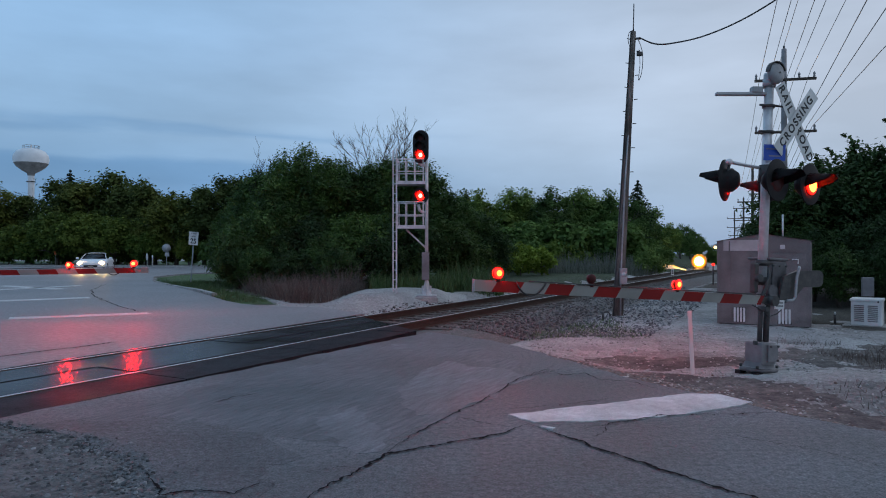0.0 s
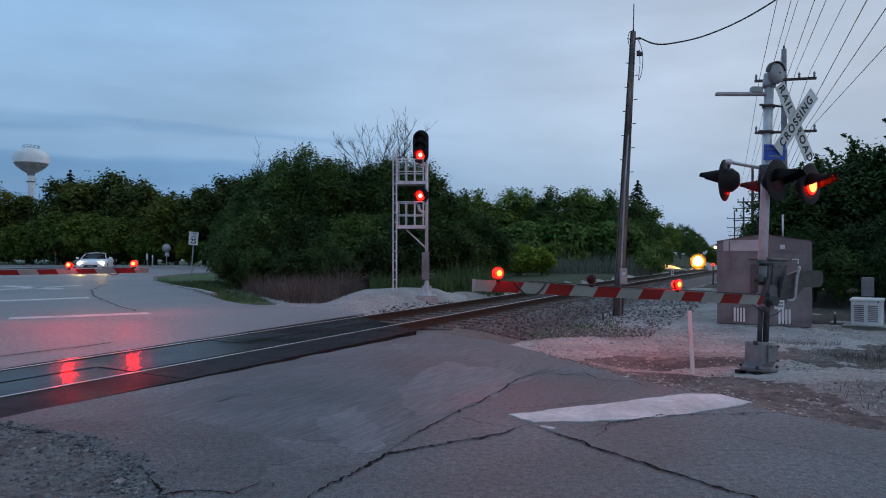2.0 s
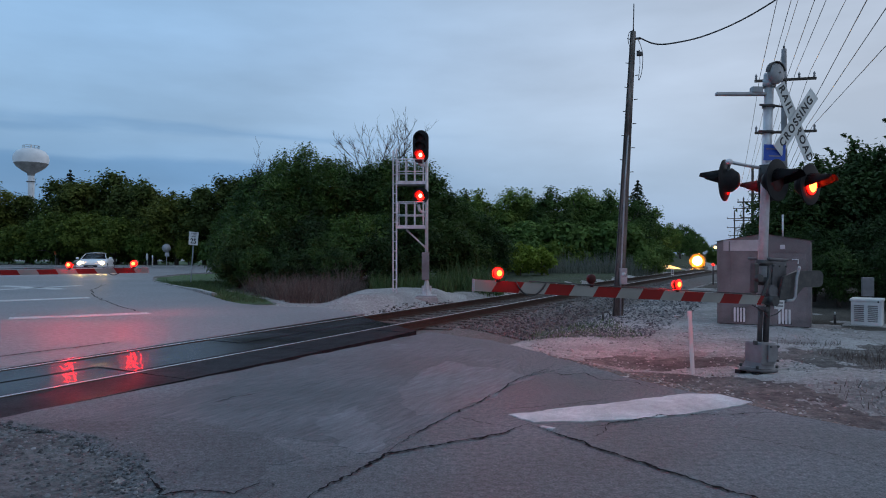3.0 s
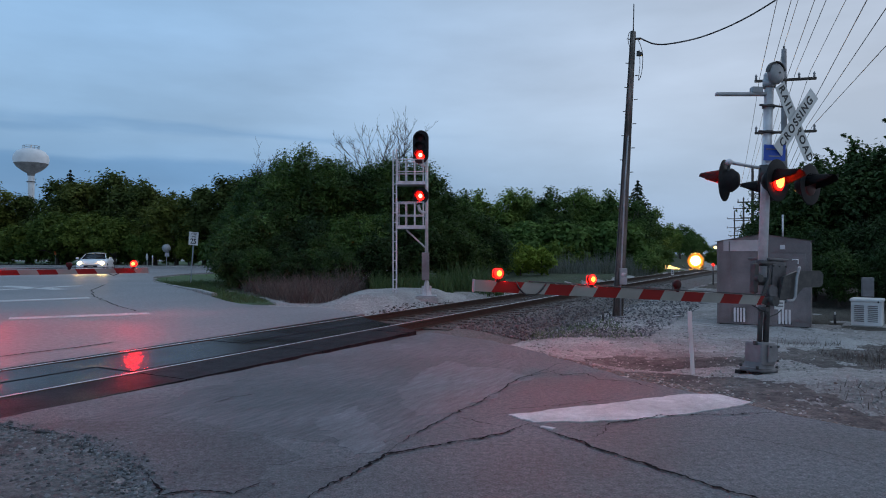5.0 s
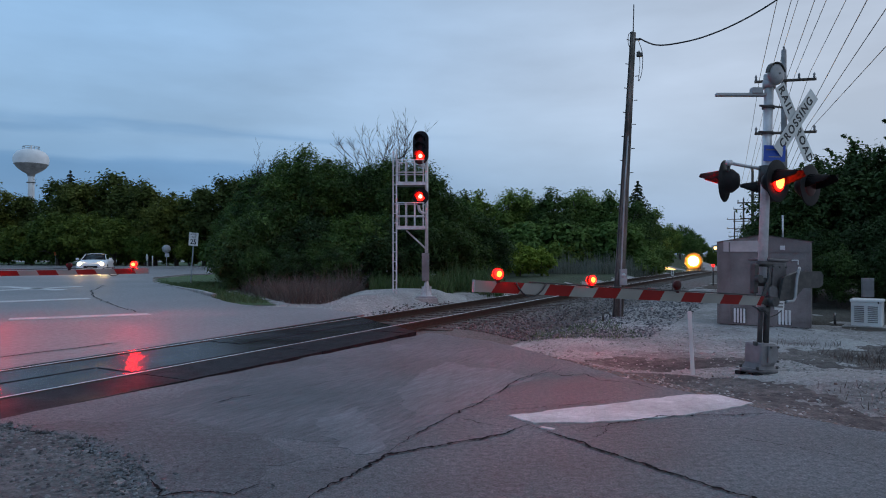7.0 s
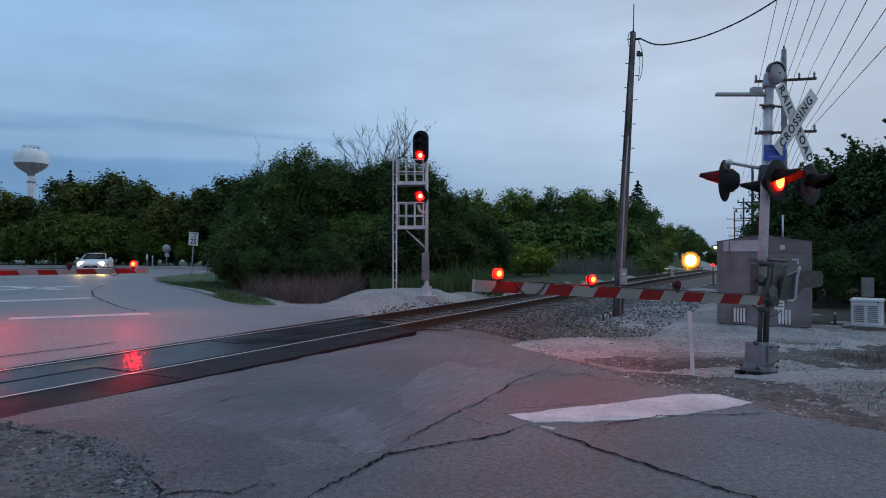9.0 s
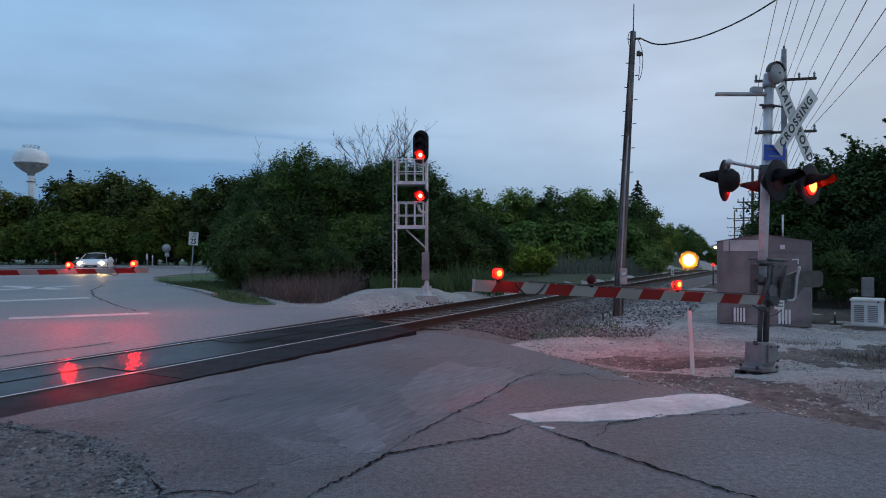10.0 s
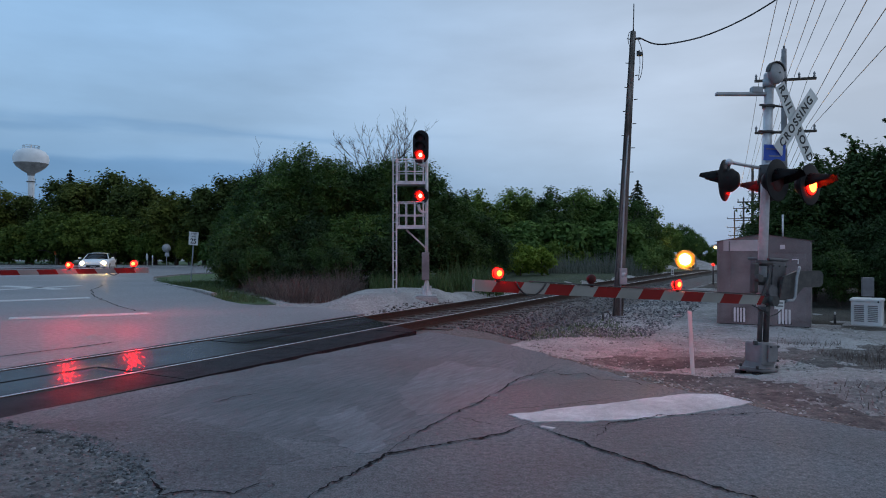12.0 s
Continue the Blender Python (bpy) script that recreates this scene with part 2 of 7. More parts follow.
M_NEEDLE = material("spruce_needle", (0.014, 0.030, 0.015), (0.034, 0.058, 0.027), 1.0, 0.75, vary=0.4, spec=0.15)
M_BARK_DARK = material("dark_dead_bark", (0.022, 0.019, 0.017), (0.060, 0.052, 0.047), 14, 0.9, bump=0.5, streak=(6, 6, 1))
M_BARK = material("grey_bark", (0.06, 0.05, 0.042), (0.13, 0.11, 0.095), 14, 0.9, bump=0.8, streak=(6, 6, 1))
M_POLE = material("weathered_pole_wood", (0.022, 0.016, 0.013), (0.125, 0.098, 0.080), 5, 0.85, bump=0.7, streak=(7, 7, 0.5), big=0.8)
M_ALU = material("aluminium_paint", (0.66, 0.66, 0.67), (0.48, 0.48, 0.49), 9, 0.42, 0.3, bump=0.05, big=2.0)
M_GALV = material("galvanised_steel", (0.42, 0.43, 0.44), (0.28, 0.29, 0.30), 12, 0.5, 0.5, bump=0.08, big=3.0)
M_DARKSTEEL = material("dark_steel", (0.05, 0.05, 0.052), (0.10, 0.095, 0.09), 12, 0.55, 0.5, bump=0.1)
M_BLACK = material("black_paint_and_gap_shade", (0.010, 0.010, 0.011), (0.018, 0.018, 0.019), 10, 0.6, spec=0.2)
M_GREYBOX = material("grey_enamel", (0.16, 0.15, 0.155), (0.24, 0.23, 0.235), 5, 0.5, 0.0, bump=0.05, big=1.5)
M_MECH = material("grimy_grey_enamel", (0.075, 0.07, 0.074), (0.14, 0.132, 0.136), 7, 0.5, 0.1, bump=0.1, big=3.0)
M_HOUSE = material("weathered_sheet_metal", (0.135, 0.118, 0.115), (0.215, 0.195, 0.19), 2.2, 0.55, 0.15, bump=0.08, big=1.2, fine=60)
M_HOUSE_PALE = material("pale_sheet_metal", (0.38, 0.35, 0.345), (0.46, 0.43, 0.42), 3, 0.5, 0.1, big=1.5)
M_WHITE = material("white_enamel", (0.74, 0.74, 0.73), (0.60, 0.60, 0.59), 5, 0.4, big=2.5)
M_WHITE_REFL = material("white_sheeting", (0.66, 0.66, 0.64), (0.55, 0.55, 0.53), 6, 0.45, big=3.0)
M_BLUE = material("blue_sign", (0.012, 0.06, 0.36), (0.018, 0.08, 0.42), 5, 0.4)
M_LETTER = material("black_lettering", (0.012, 0.012, 0.012), (0.02, 0.02, 0.02), 10, 0.5)
M_ORANGE = material("orange_plastic", (0.75, 0.14, 0.015), (0.62, 0.11, 0.012), 6, 0.5)
M_CONCRETE = material("concrete", (0.36, 0.35, 0.335), (0.26, 0.25, 0.24), 7, 0.85, bump=0.5, fine=60, big=0.8)
M_LENS_OFF = material("dark_red_lens", (0.05, 0.004, 0.004), (0.035, 0.003, 0.003), 20, 0.45, spec=0.25)
M_WIRE = material("black_cable", (0.02, 0.02, 0.021), (0.035, 0.035, 0.036), 5, 0.6)
M_CARPAINT = material("silver_car_paint", (0.72, 0.74, 0.78), (0.76, 0.78, 0.82), 3, 0.28, 0.1)
M_ARM_WHITE = material("dull_white_sheeting", (0.27, 0.258, 0.232), (0.20, 0.192, 0.174), 6, 0.5, big=3.0)
M_ARM_RED = material("dull_red_sheeting", (0.24, 0.010, 0.008), (0.17, 0.007, 0.006), 6, 0.5, big=3.0, spec=0.2)
M_CARGLASS = material("car_glass", (0.015, 0.017, 0.02), (0.02, 0.022, 0.026), 3, 0.08)
M_TYRE = material("tyre_rubber", (0.014, 0.014, 0.014), (0.025, 0.025, 0.025), 20, 0.8)
M_LOCO = material("dark_locomotive_paint", (0.03, 0.026, 0.022), (0.055, 0.045, 0.038), 3, 0.5, 0.1)
M_TANK = material("white_tank_paint", (0.82, 0.83, 0.84), (0.68, 0.69, 0.70), 0.15, 0.5, big=0.05)
M_TANK_DARK = material("dark_tank_underside", (0.16, 0.15, 0.145), (0.34, 0.33, 0.32), 0.3, 0.6)

G_RED_HOT = glowing("lit_red_core", (1.0, 0.045, 0.007), 36.0)
G_RED = glowing("lit_red_lens", (1.0, 0.0012, 0.0006), 42.0)
G_RED_BACK = glowing("lit_red_lens_bright", (1.0, 0.0004, 0.0002), 500.0)
G_RED_FAR = glowing("lit_red_lens_facing_crossing", (1.0, 0.0004, 0.0002), 900.0)
G_ARM_HOT = glowing("lit_arm_lamp_core", (1.0, 0.0030, 0.0004), 420.0)
G_ARM_RED = glowing("lit_arm_lamp", (1.0, 0.0002, 0.0001), 280.0)
G_FAR_ARM_HOT = glowing("lit_far_arm_lamp_core", (1.0, 0.0022, 0.0004), 750.0)
G_FAR_ARM_RED = glowing("lit_far_arm_lamp", (1.0, 0.0002, 0.0001), 500.0)
G_TRAIN = glowing("train_headlight", (1.0, 0.50, 0.10), 2600.0)
# ever dimmer, oranger rings that paint the glow around the headlight
G_GLOW_RINGS = [glowing("headlight_glow_ring", c, k) for c, k in (((1.0, 0.70, 0.16), 1.7), ((1.0, 0.52, 0.05), 1.0), ((1.0, 0.38, 0.02), 0.55), ((1.0, 0.30, 0.02), 0.26))]
G_CAR = glowing("car_headlight", (1.0, 0.55, 0.16), 420.0)
G_YARD = glowing("yard_light_bulb", (1.0, 0.58, 0.20), 4.0)
G_SIGNAL = glowing("signal_core", (1.0, 0.034, 0.022), 60.0)


# ---------------------------------------------------------------- mesh helpers
from mathutils.geometry import tessellate_polygon


def part(name, bm, mat, parent=None, label="", m=None, smooth=False):
    me = bpy.data.meshes.new(name)
    if isinstance(bm, bmesh.types.BMesh):
        bm.normal_update()
        bm.to_mesh(me)
        bm.free()
    else:
        me.from_pydata(bm[0], [], bm[1])
    for one in (mat if isinstance(mat, (list, tuple)) else [mat]):
        me.materials.append(one)
    if smooth:
        me.polygons.foreach_set("use_smooth", [True] * len(me.polygons))
    ob = new(name, me)
    ob.parent = parent
    if m is not None:
        ob.matrix_basis = m
    return tagged(ob, label)


def share(name, me, parent, m):
    ob = new(name, me)
    ob.parent = parent
    ob.matrix_basis = m
    return ob


def thing(name, m, label, category, group="", kind=""):
    ob = new(name)
    ob.empty_display_size = 0.1
    ob.matrix_basis = m
    return tagged(ob, label, category, group, kind)


def box(bm, size, at=(0, 0, 0), bevel=0.0, turn=None, mat=0):
    m = Matrix.Translation(at) @ (turn or Matrix()) @ Matrix.Diagonal((*size, 1))
    made = bmesh.ops.create_cube(bm, size=1.0, matrix=m)
    faces = {f for v in made["verts"] for f in v.link_faces}
    if bevel:
        edges = {ed for v in made["verts"] for ed in v.link_edges}
        r = bmesh.ops.bevel(bm, geom=list(edges), offset=bevel, segments=2, affect="EDGES", profile=0.6)
        faces = set(r["faces"]) | {f for f in faces if f.is_valid}
    for f in faces:
        f.material_index = mat
    return bm


def rod(bm, a, b, r0, r1=None, seg=12, mat=0):
    a, b = Vector(a), Vector(b)
    r1 = r0 if r1 is None else r1
    q = (b - a).to_track_quat("Z", "Y").to_matrix().to_4x4()
    m = Matrix.Translation((a + b) / 2) @ q
    made = bmesh.ops.create_cone(bm, cap_ends=True, segments=seg, radius1=r0, radius2=r1, depth=(b - a).length, matrix=m)
    for f in {f for v in made["verts"] for f in v.link_faces}:
        f.material_index = mat
        f.smooth = len(f.verts) == 4
    return bm


def tube(bm, points, radii, seg=8, mat=0):
    """A tapered tube through the points."""
    points = [Vector(p) for p in points]
    rings = []
    for i, p in enumerate(points):
        d = (points[min(i + 1, len(points) - 1)] - points[max(i - 1, 0)]).normalized()
        u = d.orthogonal().normalized() if i == 0 else (rings_u - d * rings_u.dot(d)).normalized()
        rings_u = u
        v = d.cross(u)
        r = radii[i] if isinstance(radii, (list, tuple)) else radii
        rings.append([bm.verts.new(p + r * (math.cos(k * math.tau / seg) * u + math.sin(k * math.tau / seg) * v)) for k in range(seg)])
    for a, b in zip(rings, rings[1:]):
        for k in range(seg):
            f = bm.faces.new((a[k], a[(k + 1) % seg], b[(k + 1) % seg], b[k]))
            f.smooth, f.material_index = True, mat
    bm.faces.new(rings[0][::-1])
    bm.faces.new(rings[-1])
    return bm


def eased(points, steps=6):
    """A smooth curve through the points."""
    p = [Vector(q) for q in points]
    out = []
    for i in range(len(p) - 1):
        a, b, c, d = p[max(i - 1, 0)], p[i], p[i + 1], p[min(i + 2, len(p) - 1)]
        for k in range(steps):
            t = k / steps
            out.append(0.5 * (2 * b + (c - a) * t + (2 * a - 5 * b + 4 * c - d) * t * t + (3 * b - a - 3 * c + d) * t ** 3))
    return out + [p[-1]]


def lathe(bm, profile, m=None, seg=24, mat=0, span=math.tau):
    """Turns (radius, height) pairs round the z axis of m."""
    m = m or Matrix()
    closed = span > 6.28
    count = seg if closed else seg + 1
    rings = []
    for r, h in profile:
        if r < 1e-6:
            rings.append([bm.verts.new(m @ Vector((0, 0, h)))] * count)
        else:
            rings.append([bm.verts.new(m @ Vector((r * math.cos(k * span / seg), r * math.sin(k * span / seg), h))) for k in range(count)])
    for a, b in zip(rings, rings[1:]):
        for k in range(seg):
            j = (k + 1) % count
            vs = []
            for v in (a[k], a[j], b[j], b[k]):
                if v not in vs:
                    vs.append(v)
            if len(vs) > 2:
                f = bm.faces.new(vs)
                f.smooth, f.material_index = True, mat
    return bm


def slab(bm, outline, top, bottom, mat=0):
    """A flat plate over a plan outline; top may be a function of x and y."""
    z = top if callable(top) else (lambda x, y: top)
    up = [bm.verts.new((x, y, z(x, y))) for x, y in outline]
    lo = [bm.verts.new((x, y, z(x, y) - (bottom if callable(top) else top - bottom))) for x, y in outline]
    n = len(outline)
    for tri in tessellate_polygon([[Vector((x, y, 0)) for x, y in outline]]):
        bm.faces.new([up[k] for k in tri]).material_index = mat
    for i in range(n):
        bm.faces.new((up[i], lo[i], lo[(i + 1) % n], up[(i + 1) % n])).material_index = mat
    bmesh.ops.recalc_face_normals(bm, faces=bm.faces)
    return bm


def smooth01(a, b, x):
    t = min(1.0, max(0.0, (x - a) / (b - a)))
    return t * t * (3 - 2 * t)


def noisy(x, y, s, seed=0.0):
    return noise.noise(Vector((x * s, y * s, seed)))


def ragged(points, step=0.25, amount=0.05, seed=1.0, closed=True):
    """The outline, cut finer and made uneven."""
    out = []
    n = len(points)
    for i in range(n if closed else n - 1):
        (x0, y0), (x1, y1) = points[i], points[(i + 1) % n]
        k = max(1, int(math.hypot(x1 - x0, y1 - y0) / step))
        for j in range(k):
            x, y = x0 + (x1 - x0) * j / k, y0 + (y1 - y0) * j / k
            out.append((x + amount * (noisy(x, y, 2.3, seed) + 0.7 * noisy(x, y, 9.0, seed)),
                        y + amount * (noisy(x, y, 2.3, seed + 7) + 0.7 * noisy(x, y, 9.0, seed + 7))))
    return out


# ---------------------------------------------------------------- lie of the land
TRACK = [(-36.0, -50.8), (-4.74, 7.01), (3.10, 21.5), (8.6, 31.0), (14.7, 41.3), (20.2, 50.4), (26.0, 61.5), (31.0, 75.0), (37.0, 95.0), (45.4, 123.0),
         (62.5, 160.0), (80.0, 198.0), (120.0, 285.0)]
RAIL_Z = [0, 0, 0, 0, 0, 0, -0.35, -1.1, -2.2, -3.6, -4.5, -5.4, -7.4]
TY = [p[1] for p in TRACK]


T0, TD, TN = Vector((-4.74, 7.01, 0)), Vector((0.476, 0.8795, 0)), Vector((0.8795, -0.476, 0))


def track_x(y):
    return float(np.interp(y, TY, [p[0] for p in TRACK]))


def track_z(y):
    return float(np.interp(y, TY, RAIL_Z))


EDGE_Y = [-30, 1, 5.08, 6.37, 9.02, 11.2, 12.0]
EDGE_X = [26, 6.0, 3.5, 2.62, 1.4, -0.2, 0.3]


def verge_x(y):
    return float(np.interp(y, EDGE_Y, EDGE_X)) if y < 12 else track_x(y) + 2.0


def land(x, y):
    """Height of the bare ground."""
    d = x - verge_x(y)
    z = -0.07
    if d > 0:
        z -= 0.29 * smooth01(0.0, 1.7, d) - 0.02 * noisy(x, y, 0.7) * smooth01(0, 1, d)
        z += 0.12 * math.exp(-((x - 5.4) ** 2 + (y - 8.4) ** 2) / 1.2)
        z -= 0.10 * math.exp(-((x - 3.3) ** 2 / 0.6 + (y - 10.3) ** 2 / 0.5))
    if y < 5.6 and x < float(np.interp(y, [-15, 2, 3.72, 4.22, 4.57, 4.92, 5.5], [-5, -1.0, -1.65, -1.94, -2.3, -2.69, -3.9])) + 0.05:
        z += 0.058 + 0.012 * noisy(x, y, 0.9, 3)
    far = track_z(y) * smooth01(-14, 3, x - track_x(y)) if y > 45 else 0.0
    # heap of gravel under the signal
    mx = smooth01(-3.5, -2.3, x) * (1 - smooth01(-0.3, 0.75, x))
    my = smooth01(16.2, 18.3, y) * (1 - smooth01(21.5, 23.5, y))
    z += 0.24 * mx * my * (1 + 0.25 * noisy(x, y, 0.8))
    along = (x - T0.x) * TD.x + (y - T0.y) * TD.y
    if along > 5.5:
        off = abs(x - track_x(y)) * 0.87
        z -= 0.36 * (1 - smooth01(1.9, 3.3, off)) * smooth01(6.4, 8.4, along + 0.69 * (x - track_x(y)) * 0.87)
    return z + far + 0.014 * noisy(x, y, 0.8)


def axis(lo, hi, fine_lo, fine_hi, step):
    xs = list(np.arange(fine_lo, fine_hi, step))
    for sign, edge, end in ((1, xs[-1], hi), (-1, xs[0], lo)):
        d, x = step, edge
        while abs(x - end) > 1e-6:
            d *= 1.22
            x = x + sign * d
            if (sign > 0 and x > end) or (sign < 0 and x < end):
                x = end
            xs.append(x)
    return sorted(xs)


def ground():
    xs, ys = axis(-2200, 2200, -6, 14, 0.2), axis(-900, 2500, 2.0, 26, 0.2)
    verts = [(x, y, land(x, y)) for y in ys for x in xs]
    w = len(xs)
    faces = [(j * w + i, j * w + i + 1, (j + 1) * w + i + 1, (j + 1) * w + i) for j in range(len(ys) - 1) for i in range(w - 1)]
    tagged(part("ground", (verts, faces), M_GRAVEL, smooth=True), "pale limestone gravel ground with bare soil", "ground", kind="structure")


ground()


def cover(name, x0, x1, y0, y1, step, inside, mat, label, lift=0.006, height=None):
    """A thin layer that follows the ground where inside(x, y) is above nought; its rim sinks into the ground."""
    nx, ny = int((x1 - x0) / step), int((y1 - y0) / step)
    cells = {(i, j) for j in range(ny) for i in range(nx) if inside(x0 + (i + 0.5) * step, y0 + (j + 0.5) * step) > 0}
    index, verts, faces = {}, [], []

    def corner(i, j):
        if (i, j) not in index:
            x, y = x0 + i * step, y0 + j * step
            index[(i, j)] = len(verts)
            whole = all(c in cells for c in ((i, j), (i - 1, j), (i, j - 1), (i - 1, j - 1)))
            verts.append((x, y, (height or land)(x, y) + (lift if whole else -0.004)))
        return index[(i, j)]

    for i, j in sorted(cells):
        faces.append((corner(i, j), corner(i + 1, j), corner(i + 1, j + 1), corner(i, j + 1)))
    tagged(part(name, (verts, faces), mat, smooth=True), label, "ground", kind="structure")


def covers():
    def rough(x, y, s, k):
        return noisy(x, y, s, k) + 0.6 * noisy(x, y, s * 3.1, k + 3) + 0.5 * noisy(x, y, s * 9.0, k + 5)

    # pale heap and its foot
    cover("gravel_heap", -5.0, 0.9, 14.8, 23.6, 0.09,
          lambda x, y: 1.0 - max(abs(x + 1.9) / 2.9, abs(y - 18.8) / 4.4) ** 3 + 0.45 * rough(x, y, 0.8, 2.0) if x < track_x(y) - 1.6 else -1, M_PALE, "pale limestone gravel heap below the railway signal", 0.007)
    # soil of the verge
    cover("verge_soil", 1.2, 9.5, 3.0, 12.5, 0.07,
          lambda x, y: (lambda d: min(d + 0.35, 2.6 - d) + 0.6 * rough(x, y, 0.9, 9.0))(x - verge_x(y)) if y < 9.8 else -1, M_DIRT, "brown soil and debris along the road edge", 0.012)
    cover("brush_soil", 5.6, 12.5, 7.6, 14.0, 0.08,
          lambda x, y: 1.0 - abs(y - 10.9 - 0.15 * (x - 7)) / 1.15 + 0.8 * rough(x, y, 0.8, 61.0) + 0.1 * (x - 7.5), M_DARK_SOIL, "dark soil with brush beside the crossing signal", 0.011)
    # dark cover over pale gravel, so that the thicket's foot stays dark
    cover("thicket_floor", -14.0, 2.5, 21.0, 36.0, 0.3,
          lambda x, y: min(y - float(np.interp(x, [-14, -11, -8.2, -6.8, -5.0, -3.2, 0.0, 2.5], [38, 30, 24.6, 22.0, 19.6, 21.5, 24.0, 29.0])), track_x(y) - 3.0 - x) + 0.3 * rough(x, y, 0.7, 71.0), M_LITTER_SHADE, "dark leaf litter below the thicket", 0.012)
    cover("hollow_soil", 2.2, 9.5, 9.3, 13.2, 0.08,
          lambda x, y: 0.45 - abs(y - 10.55 - 0.12 * (x - 3.3)) / 0.8 + 0.9 * rough(x, y, 0.8, 14.0) - 0.12 * abs(x - 3.3), M_DARK_SOIL, "dark bare soil in a shallow hollow", 0.008)
    cover("mast_gravel", 3.6, 8.0, 7.4, 10.2, 0.07,
          lambda x, y: 1.0 - math.hypot((x - 5.6) / 1.7, (y - 8.75 + 0.25 * (x - 5.4)) / 0.62) + 0.45 * rough(x, y, 1.2, 21.0), M_PALE, "pale gravel spread at the foot of the crossing signal", 0.010)
    cover("yard_gravel", 1.0, 13.0, 11.5, 17.5, 0.1,
          lambda x, y: 0.15 + rough(x, y, 0.6, 33.0) - 0.25 * max(0, x - 8.0) if x > track_x(y) + 3.4 else -1, M_PALE, "pale gravel yard beside the track", 0.004)

    cover("shoulder_gravel", -6.5, -0.4, 0.5, 5.7, 0.06,
          lambda x, y: float(np.interp(y, [0, 2, 3.72, 4.22, 4.57, 4.92, 5.5], [-0.6, -1.0, -1.65, -1.94, -2.3, -2.69, -3.9])) - x - 0.08 + 0.30 * rough(x, y, 1.6, 52.0), M_SHOULDER, "dark gravel shoulder beside the road", 0.007, lambda x, y: max(land(x, y), 0.0))
    # weedy soil, coloured darker to hold the shade of the trees
    cover("shady_soil", 7.0, 30.0, 7.0, 42.0, 0.16,
          lambda x, y: min(1.5, 0.4 * (x - 8.9 - 0.8 * max(0.0, 16.2 - y)) if y < 17.5 else x - 9.6 - 0.2 * (y - 17.5)) + 0.9 * rough(x, y, 0.7, 41.0), M_LITTER_SHADE, "dark weedy soil below the trees, their shade put into its colour", 0.012)
    cover("rough_grass", -4.0, 70.0, 23.5, 150.0, 0.7,
          lambda x, y: abs(x - track_x(y)) - 2.7 if x < track_x(y) or y > 58 else -1, M_GRASS_ROUGH, "rough grass on both sides of the distant track", 0.02)
    cover("far_grass", 20.0, 220.0, 149.0, 480.0, 2.5,
          lambda x, y: abs(x - track_x(y)) - 4.5, M_GRASS_ROUGH, "rough grass beside the far end of the track", 0.06)


covers()


